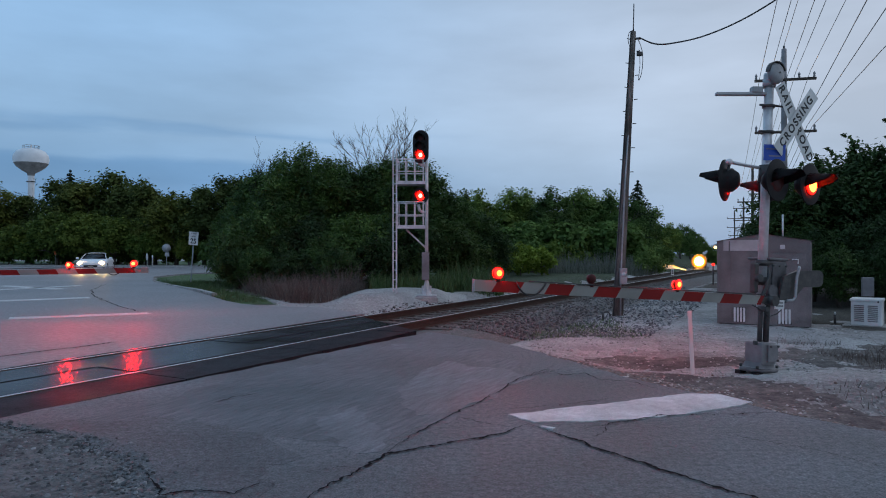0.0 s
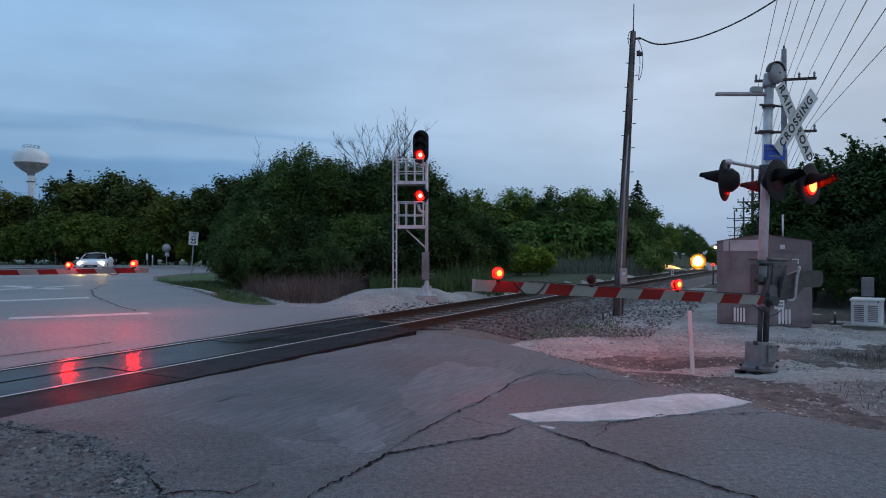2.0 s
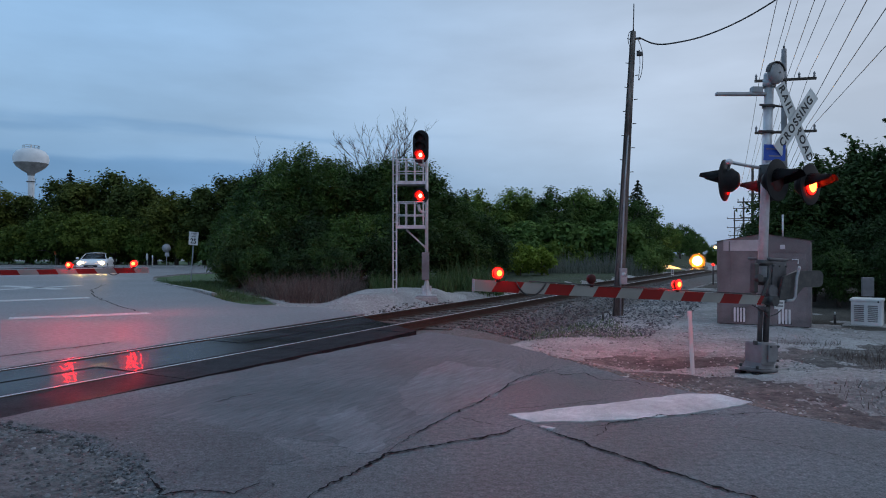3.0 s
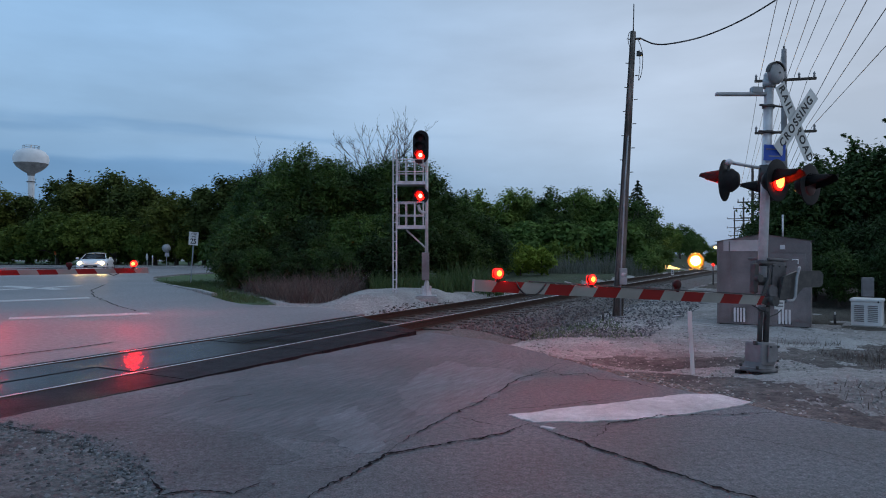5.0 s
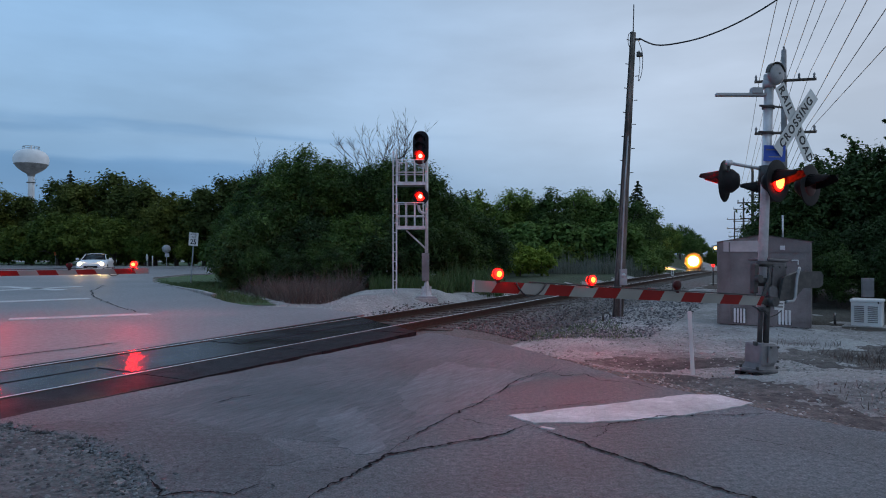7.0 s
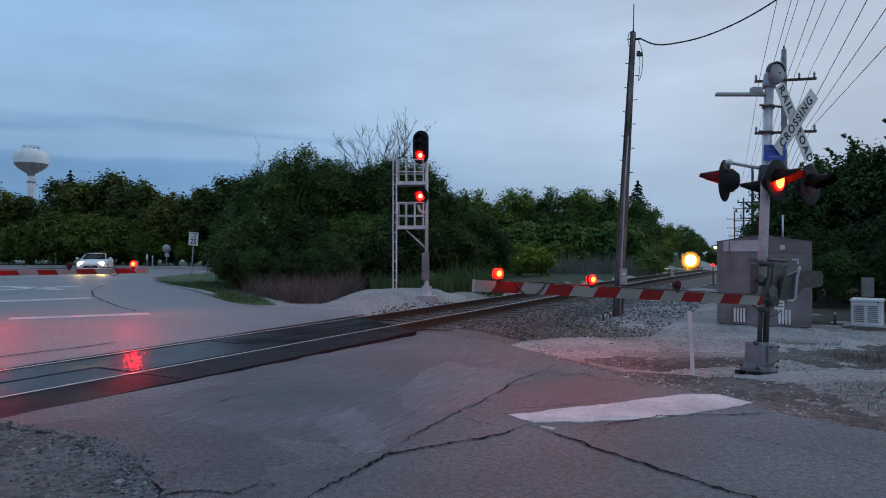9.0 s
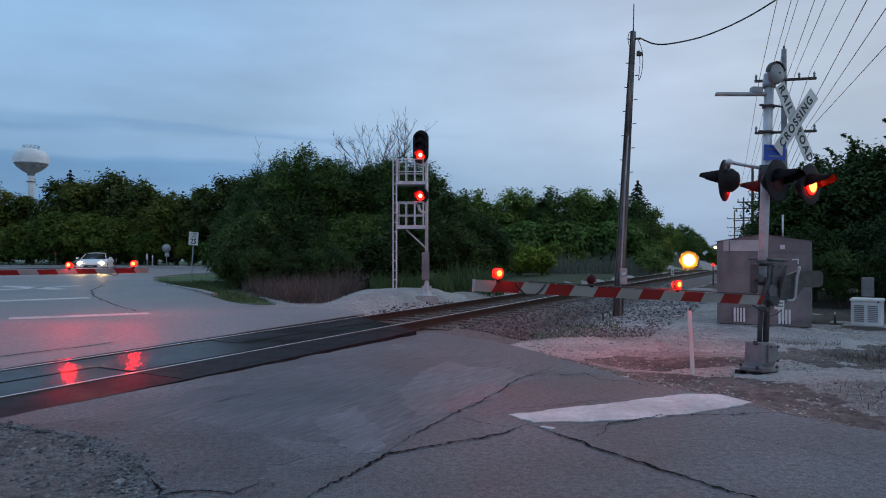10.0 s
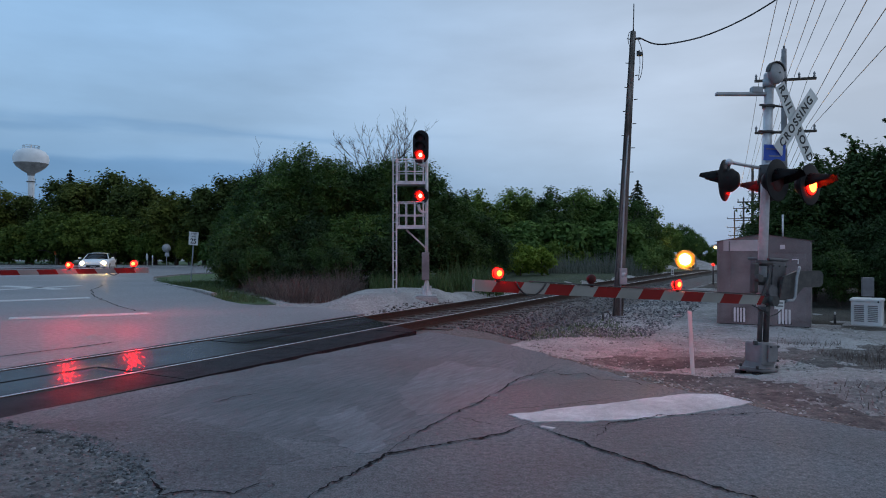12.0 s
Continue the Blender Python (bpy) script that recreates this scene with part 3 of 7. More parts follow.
# ---------------------------------------------------------------- road
def road():
    near = [(-0.23, 11.36), (0.75, 10.3), (1.37, 9.02), (2.01, 7.38), (2.56, 6.37), (3.0, 5.6), (3.45, 5.08), (6.0, 1.0), (16.0, -15.0), (-5.0, -15.0),
            (-1.0, 2.0), (-1.65, 3.72), (-1.94, 4.22), (-2.3, 4.57), (-2.69, 4.92), (-3.3, 5.22), (-3.78, 5.42)]
    bm = slab(bmesh.new(), ragged(near, 0.22, 0.06, 3.0), 0.0, -0.3)
    r = tagged(part("road", bm, M_ASPHALT), "cracked grey asphalt road on the near side of the crossing", "road", kind="structure")
    # smoother overlay beside the crossing panels
    lay = [(-0.15, 10.95), (0.55, 9.7), (1.0, 8.2), (0.35, 6.6), (0.1, 5.55), (-0.6, 4.75), (-2.0, 5.2), (-3.1, 5.45)]
    part("asphalt_overlay", slab(bmesh.new(), ragged(lay, 0.1, 0.16, 8.0), 0.0012, -0.05), M_PATCH, r, "darker smooth asphalt overlay")
    # worn stop bar
    bar = [(0.55, 5.6), (0.72, 5.36), (1.14, 5.36), (2.01, 5.58), (2.83, 6.06), (2.69, 6.42), (2.28, 6.37), (1.36, 5.95)]
    part("stop_bar", slab(bmesh.new(), ragged(bar, 0.03, 0.045, 5.0), 0.0075, 0.0), M_PAINT, r, "worn white painted stop bar")
    part("stop_bar_flake", slab(bmesh.new(), ragged([(0.77, 5.22), (0.80, 5.25), (0.89, 5.19), (0.86, 5.155)], 0.02, 0.006, 2.0), 0.0075, 0.0), M_PAINT, r)
    dark = [(-3.4, 5.3), (-2.3, 5.55), (-1.4, 5.05), (-1.0, 4.5), (-1.05, 3.7), (-0.7, 2.6), (-1.4, 2.4), (-1.9, 3.9), (-2.6, 4.75)]
    part("asphalt_stain", slab(bmesh.new(), ragged(dark, 0.08, 0.22, 38.0), 0.0018, -0.05), M_STAINED, r, "dark oily asphalt beside the gravel")
    pale = [(-0.46, 6.37), (-0.34, 7.22), (0.04, 8.33), (0.81, 7.73), (0.98, 7.3), (0.53, 6.44), (0.15, 5.74), (-0.24, 5.6)]
    part("asphalt_patch", slab(bmesh.new(), ragged(pale, 0.1, 0.10, 18.0), 0.0024, -0.05), M_PATCH_SHEEN, r, "smoother asphalt patch, paler with the sky's painted sheen")
    part("asphalt_patch", slab(bmesh.new(), ragged([(-1.05, 5.41), (-0.75, 6.01), (-0.46, 5.16), (-0.42, 4.64), (-0.69, 4.57)], 0.08, 0.16, 28.0), 0.0026, -0.05), M_PATCH_SHEEN, r)
    wide_cracks = [[(0.68, 5.31), (0.85, 5.03), (1.02, 4.82), (1.13, 4.59), (1.3, 4.34), (1.46, 4.09), (1.61, 3.88), (1.78, 3.72), (2.07, 3.35), (2.4, 2.8)],
                   [(0.68, 5.31), (0.48, 5.03), (0.32, 4.92), (0.02, 4.76), (-0.2, 4.64), (-0.4, 4.5), (-0.56, 4.14), (-0.7, 3.89), (-0.81, 3.57)]]
    cracks = [[(-0.4, 4.5), (-0.22, 5.01), (0.08, 5.6), (0.41, 6.2), (0.77, 7.06), (1.2, 7.73), (1.47, 8.2)], [(1.02, 5.08), (1.33, 5.31), (1.82, 5.56), (2.28, 5.62), (2.7, 5.64), (3.03, 5.72)],
              [(1.2, 7.73), (1.34, 7.38), (1.63, 7.52), (1.68, 7.15), (2.05, 6.97), (2.22, 6.57)], [(-1.84, 4.11), (-1.69, 3.87), (-1.64, 3.76), (-1.54, 3.82), (-1.4, 3.84), (-1.19, 3.79), (-1.1, 3.97)],
              [(-2.11, 6.01), (-1.98, 6.27), (-1.76, 6.44)]]
    hairlines = [[(2.12, 5.11), (2.35, 4.82), (2.57, 4.63), (2.75, 4.41), (2.88, 4.2)], [(0.49, 5.78), (0.81, 5.84), (1.13, 6.01), (1.54, 6.15), (1.76, 6.29)], [(-1.57, 6.63), (-1.32, 6.94), (-1.09, 7.25)],
                 [(-2.41, 5.6), (-2.28, 5.7)], [(-0.86, 4.14), (-0.7, 4.23), (-0.58, 4.26)], [(0.77, 7.06), (1.06, 7.42), (1.54, 7.92)], [(0.55, 5.2), (0.3, 5.35), (0.12, 5.55)], [(1.3, 5.25), (1.2, 5.0), (1.1, 4.9)]]
    for width, lines in ((0.020, wide_cracks), (0.0115, cracks), (0.0055, hairlines)):
        for k, c in enumerate(lines):
            pts = [(x + 0.020 * noisy(x, y, 17.0, k) + 0.010 * noisy(x, y, 53.0, k), y + 0.020 * noisy(x, y, 17.0, k + 9) + 0.010 * noisy(x, y, 53.0, k + 9)) for x, y in ragged(c, 0.014, 0.035, 11.0 + k, closed=False)]
            bm = bmesh.new()
            ring = []
            for i, (x, y) in enumerate(pts):
                x2, y2 = pts[min(i + 1, len(pts) - 1)]
                x1, y1 = pts[max(i - 1, 0)]
                d = math.hypot(x2 - x1, y2 - y1) or 1
                fade = min(1, 4.0 * min(i + 0.3, len(pts) - i) / len(pts) + 0.15)
                left = width * fade * (0.12 + 1.1 * abs(noisy(x, y, 4.0, k)) + 1.5 * max(0.0, noisy(x, y, 31.0, k + 5)))
                right = width * fade * (0.12 + 1.1 * abs(noisy(x, y, 4.0, k + 3)) + 1.5 * max(0.0, noisy(x, y, 31.0, k + 15)))
                nx, ny = -(y2 - y1) / d, (x2 - x1) / d
                ring.append((bm.verts.new((x + nx * left, y + ny * left, 0.0085)), bm.verts.new((x - nx * right, y - ny * right, 0.0085))))
            for a, b in zip(ring, ring[1:]):
                bm.faces.new((a[0], a[1], b[1], b[0]))
            part("crack", bm, M_CRACK, r)
    far = [(-1.75, 14.75), (-3.1, 16.4), (-4.5, 16.75), (-5.4, 17.5), (-6.4, 18.95), (-7.23, 20.5), (-8.85, 23.2), (-11.35, 27.1), (-13.55, 30.6), (-15.9, 36.0),
           (-16.2, 41.0), (-14.0, 44.5), (-3.0, 46.5), (-3.0, 55.0), (-24.0, 57.5), (-47.0, 62.0), (-70.0, 58.0), (-70.0, 0.0), (-24.0, -29.0)]
    r2 = tagged(part("road_far_side", slab(bmesh.new(), ragged(far, 0.4, 0.05, 4.0), 0.0, -0.3), M_ASPHALT_FAR), "pale grey asphalt road beyond the crossing", "road", kind="structure")
    for name, o in (("stop_line", [(-8.9, 13.45), (-6.5, 14.62), (-6.75, 14.98), (-9.15, 13.85)]), ("stop_line", [(-12.9, 17.85), (-10.5, 19.55), (-10.8, 20.0), (-13.2, 18.3)]),
                    ("crossing_mark", [(-16.9, 22.6), (-16.5, 22.4), (-14.6, 26.6), (-15.0, 26.8)]), ("crossing_mark", [(-17.9, 26.3), (-17.6, 26.7), (-13.9, 24.3), (-14.2, 23.9)])):
        part(name, slab(bmesh.new(), ragged(o, 0.15, 0.02, 6.0), 0.006, 0.0), M_PAINT, r2, "worn white road paint")
    for k, c in enumerate(([(-14.2, 27.5), (-12.6, 23.5), (-10.8, 20.3), (-8.2, 16.6), (-7.0, 15.2)], [(-9.6, 13.6), (-10.2, 14.3), (-10.0, 13.2)], [(-5.0, 10.1), (-7.5, 6.2)])):
        pts = ragged(c, 0.12, 0.09, 31.0 + k, closed=False)
        bm = bmesh.new()
        ring = [(bm.verts.new((x - 0.02, y, 0.006)), bm.verts.new((x + 0.02, y, 0.006))) for x, y in pts]
        for a, b in zip(ring, ring[1:]):
            bm.faces.new((a[0], a[1], b[1], b[0]))
        part("crack", bm, M_CRACK, r2)


road()

# ---------------------------------------------------------------- railway


def track_line(y0, y1, step):
    ys = np.arange(y0, y1, step)
    k = np.ones(9) / 9
    fx = np.array([track_x(v) for v in np.arange(y0 - 20, y1 + 20, step)])
    fz = np.array([track_z(v) for v in np.arange(y0 - 20, y1 + 20, step)])
    pad = int(round(20 / step))
    fx, fz = np.convolve(fx, k, "same")[pad:pad + len(ys)], np.convolve(fz, k, "same")[pad:pad + len(ys)]
    return [Vector((float(x), float(y), float(z))) for x, y, z in zip(fx, ys, fz)]


def sweep(line, profile, mats):
    """Carries a closed outline of (side, height) along the line."""
    bm = bmesh.new()
    rows = []
    for i, p in enumerate(line):
        d = line[min(i + 1, len(line) - 1)] - line[max(i - 1, 0)]
        side = Vector((d.y, -d.x, 0)).normalized()
        rows.append([bm.verts.new(p + side * n + Vector((0, 0, h))) for n, h in profile])
    m = len(profile)
    for a, b in zip(rows, rows[1:]):
        for k in range(m):
            bm.faces.new((a[k], a[(k + 1) % m], b[(k + 1) % m], b[k])).material_index = mats[k]
    bm.faces.new(rows[0]), bm.faces.new(rows[-1][::-1])
    bmesh.ops.recalc_face_normals(bm, faces=bm.faces)
    return bm


def railway():
    rw = thing("railway_track", Matrix(), "single railway track with rusty rails on wooden sleepers", "railway track")
    line = track_line(-45, 270, 1.0)
    for side in (-0.755, 0.755):
        prof = [(-0.036, -0.006), (-0.030, -0.001), (-0.021, 0.0), (0.021, 0.0), (0.030, -0.001), (0.036, -0.006), (0.036, -0.035), (0.010, -0.05), (0.010, -0.14), (0.07, -0.152), (0.07, -0.165),
                (-0.07, -0.165), (-0.07, -0.152), (-0.010, -0.14), (-0.010, -0.05), (-0.036, -0.035)]
        part("rail", sweep(line, [(side + a, b) for a, b in prof], [1, 1, 0, 1, 1] + [1] * 11), [M_RAILTOP, M_RAIL], rw, "steel rail with a polished top")
    tie = None
    pos = [p for p in track_line(10.0, 62.0, 0.47)]
    for i, p in enumerate(pos[:-1]):
        d = pos[i + 1] - p
        s = (p - T0).dot(TD)
        if s < 7.6:
            continue
        m = Matrix.Translation((p.x, p.y, p.z - 0.235)) @ Matrix.Rotation(math.atan2(d.y, d.x) + random.uniform(-0.02, 0.02), 4, "Z")
        if tie is None:
            ob = part("sleeper", box(bmesh.new(), (0.22, 2.55, 0.15), bevel=0.012), M_TIE, rw, m=m)
            tie = ob.data
        else:
            share("sleeper", tie, rw, m)
    bed = [(-2.9, -0.48), (-1.75, -0.235), (-1.35, -0.19), (-0.5, -0.20), (0.5, -0.20), (1.35, -0.19), (1.75, -0.24), (2.9, -0.55)]
    bm = sweep(track_line(13.0, 270, 0.5), bed, [0] * 7 + [0])
    for v in bm.verts:
        v.co.z += 0.03 * noisy(v.co.x, v.co.y, 1.9)
    tagged(part("ballast_bed", bm, M_BALLAST), "dark crushed stone ballast under the railway track", "ballast", kind="structure")


railway()


def crossing():
    deck = thing("crossing_deck", Matrix(), "dark smooth rubber crossing panels between and beside the rails", "crossing deck", kind="structure")
    for n0, n1 in ((-1.58, -0.80), (-0.665, -0.012), (0.012, 0.665), (0.80, 1.58)):
        a = -13.0
        while a < 9:
            b = a + 2.35
            ends = [min(s, 7.15 - 0.69 * n) for s, n in ((a, n0), (b, n0), (b, n1), (a, n1))]
            if ends[1] - ends[0] < 0.15:
                break
            o = [T0 + TD * s + TN * n for s, n in zip((ends[0] + 0.008, ends[1] - 0.008, ends[2] - 0.008, ends[3] + 0.008), (n0, n0, n1, n1))]
            dz = random.uniform(-0.006, 0.004)
            bm = slab(bmesh.new(), [(p.x, p.y) for p in o], dz - 0.004, -0.2)
            part("panel", bm, M_RUBBER_DULL if n0 > 0.7 else M_RUBBER, deck)
            a = b
    # black slab under the panels, painting in the shade of the flangeways
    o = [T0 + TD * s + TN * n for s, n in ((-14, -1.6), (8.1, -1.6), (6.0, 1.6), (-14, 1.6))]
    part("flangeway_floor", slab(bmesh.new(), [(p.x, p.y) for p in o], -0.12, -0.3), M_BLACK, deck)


crossing()


# ---------------------------------------------------------------- plants
def leaves(centres, normals, size, spread=0.40):
    """Bent four-cornered leaves at the centres, facing roughly along the normals."""
    n = len(centres)
    nv = normals + np.random.normal(0, spread, (n, 3))
    nv /= np.linalg.norm(nv, axis=1)[:, None] + 1e-9
    u = np.cross(nv, np.random.normal(0, 1, (n, 3)))
    u /= np.linalg.norm(u, axis=1)[:, None] + 1e-9
    v = np.cross(nv, u)
    s = (size * np.random.uniform(0.6, 1.3, n))[:, None]
    q = np.stack([centres - u * s, centres - v * s * 0.55 + nv * s * 0.2, centres + u * s, centres + v * s * 0.55 + nv * s * 0.2], axis=1)
    return q.reshape(-1, 3)


def quads_mesh(name, verts, mat):
    me = bpy.data.meshes.new(name)
    n = len(verts) // 4
    me.vertices.add(4 * n)
    me.vertices.foreach_set("co", verts.astype(np.float32).ravel())
    me.loops.add(4 * n)
    me.loops.foreach_set("vertex_index", np.arange(4 * n, dtype=np.int32))
    me.polygons.add(n)
    me.polygons.foreach_set("loop_start", np.arange(0, 4 * n, 4, dtype=np.int32))
    me.polygons.foreach_set("loop_total", np.full(n, 4, dtype=np.int32))
    me.update(calc_edges=True)
    me.materials.append(mat)
    return me


def crown_points(count, clumps, wide, low, high, rough=0.25, shoots=True):
    """Leaf centres and outward ways of a crown made of many uneven sprays."""
    clumps = int(clumps * 4.2)
    c, r, flat = [], [], []
    while len(c) < clumps:
        p = np.random.normal(0, 1, 3)
        p /= np.linalg.norm(p)
        k = np.random.uniform(0.1, 1.0) ** 0.6
        z = (p[2] * k + 1) / 2
        side = 1 + 0.22 * math.sin(3 * math.atan2(p[1], p[0]) + 5 * z) * np.random.uniform(0, 1)
        bulge = (0.70 + 0.30 * math.sin(math.pi * min(1, z * 0.9 + 0.15))) * side
        c.append((p[0] * k * wide * bulge, p[1] * k * wide * bulge, low + (high - low) * (0.04 + 0.92 * z)))
        r.append(rough * wide * np.random.uniform(0.35, 1.3))
        flat.append(np.random.uniform(0.6, 1.0))
    c, r, flat = np.array(c), np.array(r), np.array(flat)
    pick = np.random.choice(len(c), count, p=r ** 1.7 / (r ** 1.7).sum())
    d = np.random.normal(0, 1, (count, 3))
    d /= np.linalg.norm(d, axis=1)[:, None]
    d[:, 2] = np.where(d[:, 2] < -0.6, -d[:, 2], d[:, 2])
    reach = np.abs(np.random.normal(0.75, 0.36, count))[:, None]
    pts = c[pick] + d * r[pick][:, None] * reach * np.stack([np.ones(count), np.ones(count), flat[pick]], 1)
    if not shoots:
        return pts, d * 0.7 + np.array([0, 0, 0.7]), c
    # feathery shoots that stand out of the crown
    many = count // 9
    tips = max(8, many // 26)
    root = c[np.random.choice(len(c), tips, p=(0.15 + (c[:, 2] - low) / (high - low)).clip(0.02) / (0.15 + (c[:, 2] - low) / (high - low)).clip(0.02).sum())]
    way = root - np.array([0, 0, low + 0.35 * (high - low)])
    way = way / (np.linalg.norm(way, axis=1)[:, None] + 1e-6) + np.random.normal(0, 0.35, (tips, 3)) + np.array([0, 0, 0.45])
    way /= np.linalg.norm(way, axis=1)[:, None]
    pick = np.random.randint(0, tips, many)
    run = np.random.uniform(0.1, 0.46, many)[:, None] * min(wide, 1.7) * np.random.uniform(0.55, 1.0, tips)[pick][:, None]
    pts[:many] = root[pick] + way[pick] * run + np.random.normal(0, 0.022 * wide, (many, 3)) - np.array([0, 0, 0.12]) * run ** 2
    return pts, d * 0.7 + np.array([0, 0, 0.7]), c


def tree(name, m, label, tall, wide, low, count, leaf, mat, clumps=42, trunk=0.16, category="tree"):
    t = thing(name, m, label, category)
    pts, ways, c = crown_points(count, clumps, wide, low, tall * 0.93, shoots=leaf < 0.1)
    keep = pts[:, 2] > 0.02
    bm = bmesh.new()
    top = tall * 0.8
    line = [Vector((0.06 * tall * noisy(k, tall, 0.6, 1), 0.06 * tall * noisy(k, tall, 0.6, 5), top * k / 5)) for k in range(6)]
    line[0] = Vector((0, 0, -0.3))
    tube(bm, line, [trunk * (1.25 - 0.2 * k) for k in range(6)], 8)
    for p in c[:: max(1, len(c) // 12)]:
        k = random.randint(1, 4)
        a, b = line[k], Vector(p)
        if b.z < a.z:
            a = line[1]
        mid = (a + b) / 2 + Vector((0, 0, 0.06 * tall))
        tube(bm, [a, mid, b], [trunk * 0.45, trunk * 0.28, trunk * 0.06], 6)
    part("trunk", bm, M_BARK, t)
    ob = new("crown", quads_mesh("crown", leaves(pts[keep], ways[keep], leaf), mat))
    ob.parent = t
    return t


def bare_tree(m, label, tall, spread, seed, limbs=8, lean=0.0):
    """A trunk that forks into a fan of bare limbs, boughs and twigs."""
    t = thing("dead_tree", m, label, "tree")
    rnd = random.Random(seed)
    bm = bmesh.new()

    def grow(a, way, length, r, level):
        pts = [a]
        for k in range(4):
            way = (way + Vector((rnd.uniform(-0.16, 0.16), rnd.uniform(-0.16, 0.16), rnd.uniform(-0.02, 0.15)))).normalized()
            pts.append(pts[-1] + way * length / 4)
        tube(bm, pts, [r, r * 0.8, r * 0.65, r * 0.52, r * 0.4], 5)
        if level < 3:
            for _ in range((5, 4, 3)[level]):
                k = rnd.randint(1, 4)
                w = (way + Vector((rnd.uniform(-0.8, 0.8), rnd.uniform(-0.8, 0.8), rnd.uniform(-0.15, 0.5)))).normalized()
                grow(pts[k], w, length * rnd.uniform(0.35, 0.6), max(0.006, r * 0.55), level + 1)

    fork = Vector((lean, 0, tall * 0.64))
    tube(bm, [(0, 0, -0.2), (lean * 0.3, 0.05, tall * 0.35), fork], [tall * 0.012, tall * 0.010, tall * 0.008], 7)
    for k in range(limbs):
        f = (k + rnd.uniform(0.2, 0.8)) / limbs * 2 - 1
        way = Vector((spread * f, rnd.uniform(-0.5, 0.5) * spread, tall * 0.30 * (1 - 0.45 * f * f))) * rnd.uniform(0.75, 1.0)
        grow(fork - Vector((0, 0, rnd.uniform(0, 0.14) * tall)), way.normalized(), way.length * 0.85, tall * 0.0028, 0)
    part("trunk", bm, M_BARK_DARK, t)
    return t


def conifer(m, label, tall, wide):
    t = thing("spruce_tree", m, label, "tree")
    part("trunk", rod(bmesh.new(), (0, 0, -0.3), (0, 0, tall), 0.18, 0.02, 8), M_BARK, t)
    pts, ways = [], []
    z = tall * 0.1
    while z < tall:
        f = (1 - z / tall)
        reach = wide * (f ** 0.65) + 0.03
        for k in range(int(5 + 14 * f)):
            a = random.uniform(0, math.tau)
            rr = reach * random.uniform(0.75, 1.1)
            for j in range(26):
                q = random.uniform(0.12, 1)
                pts.append((math.cos(a) * rr * q + random.gauss(0, 0.02 + 0.09 * f), math.sin(a) * rr * q + random.gauss(0, 0.02 + 0.09 * f), z - 0.42 * rr * q * q + random.gauss(0, 0.05)))
                ways.append((math.cos(a) * 0.4, math.sin(a) * 0.4, 1))
        z += tall * 0.036
    ob = new("crown", quads_mesh("crown", leaves(np.array(pts), np.array(ways), 0.13), M_NEEDLE))
    ob.parent = t
    return t


def blades(name, spots, tall, width, mat, label, category, lean=0.25):
    """Grass or reeds: two-sided tapering blades as one patch."""
    n = len(spots)
    rise = np.array([0.35 + 1.1 * abs(noisy(x, y, 1.1, 17)) + 0.5 * abs(noisy(x, y, 4.0, 19)) for x, y in spots])
    base = np.array([(x, y, land(x, y) - 0.02) for x, y in spots])
    h = (tall * rise * np.random.uniform(0.6, 1.5, n))[:, None]
    a = np.random.uniform(0, math.tau, n)
    side = np.stack([np.cos(a), np.sin(a), np.zeros(n)], 1) * width
    tip = np.stack([np.random.normal(0, lean, n), np.random.normal(0, lean, n), np.ones(n)], 1) * h
    v = np.stack([base - side, base + side, base + tip * 0.98 + side * 0.25, base + tip - side * 0.25], 1).reshape(-1, 3)
    ob = new(name, quads_mesh(name, v, mat))
    return tagged(ob, label, category, kind="stuff")


def scatter(n, inside):
    out = []
    while len(out) < n:
        p = inside()
        if p:
            out.append(p)
    return out


def at(x, y, size=1.0, turn=None, wide=1.0, z=None):
    turn = random.uniform(0, 360) if turn is None else turn
    return pose(x, y, land(x, y) if z is None else z, 0, 0, turn) @ Matrix.Diagonal((size * wide, size * wide, size, 1))


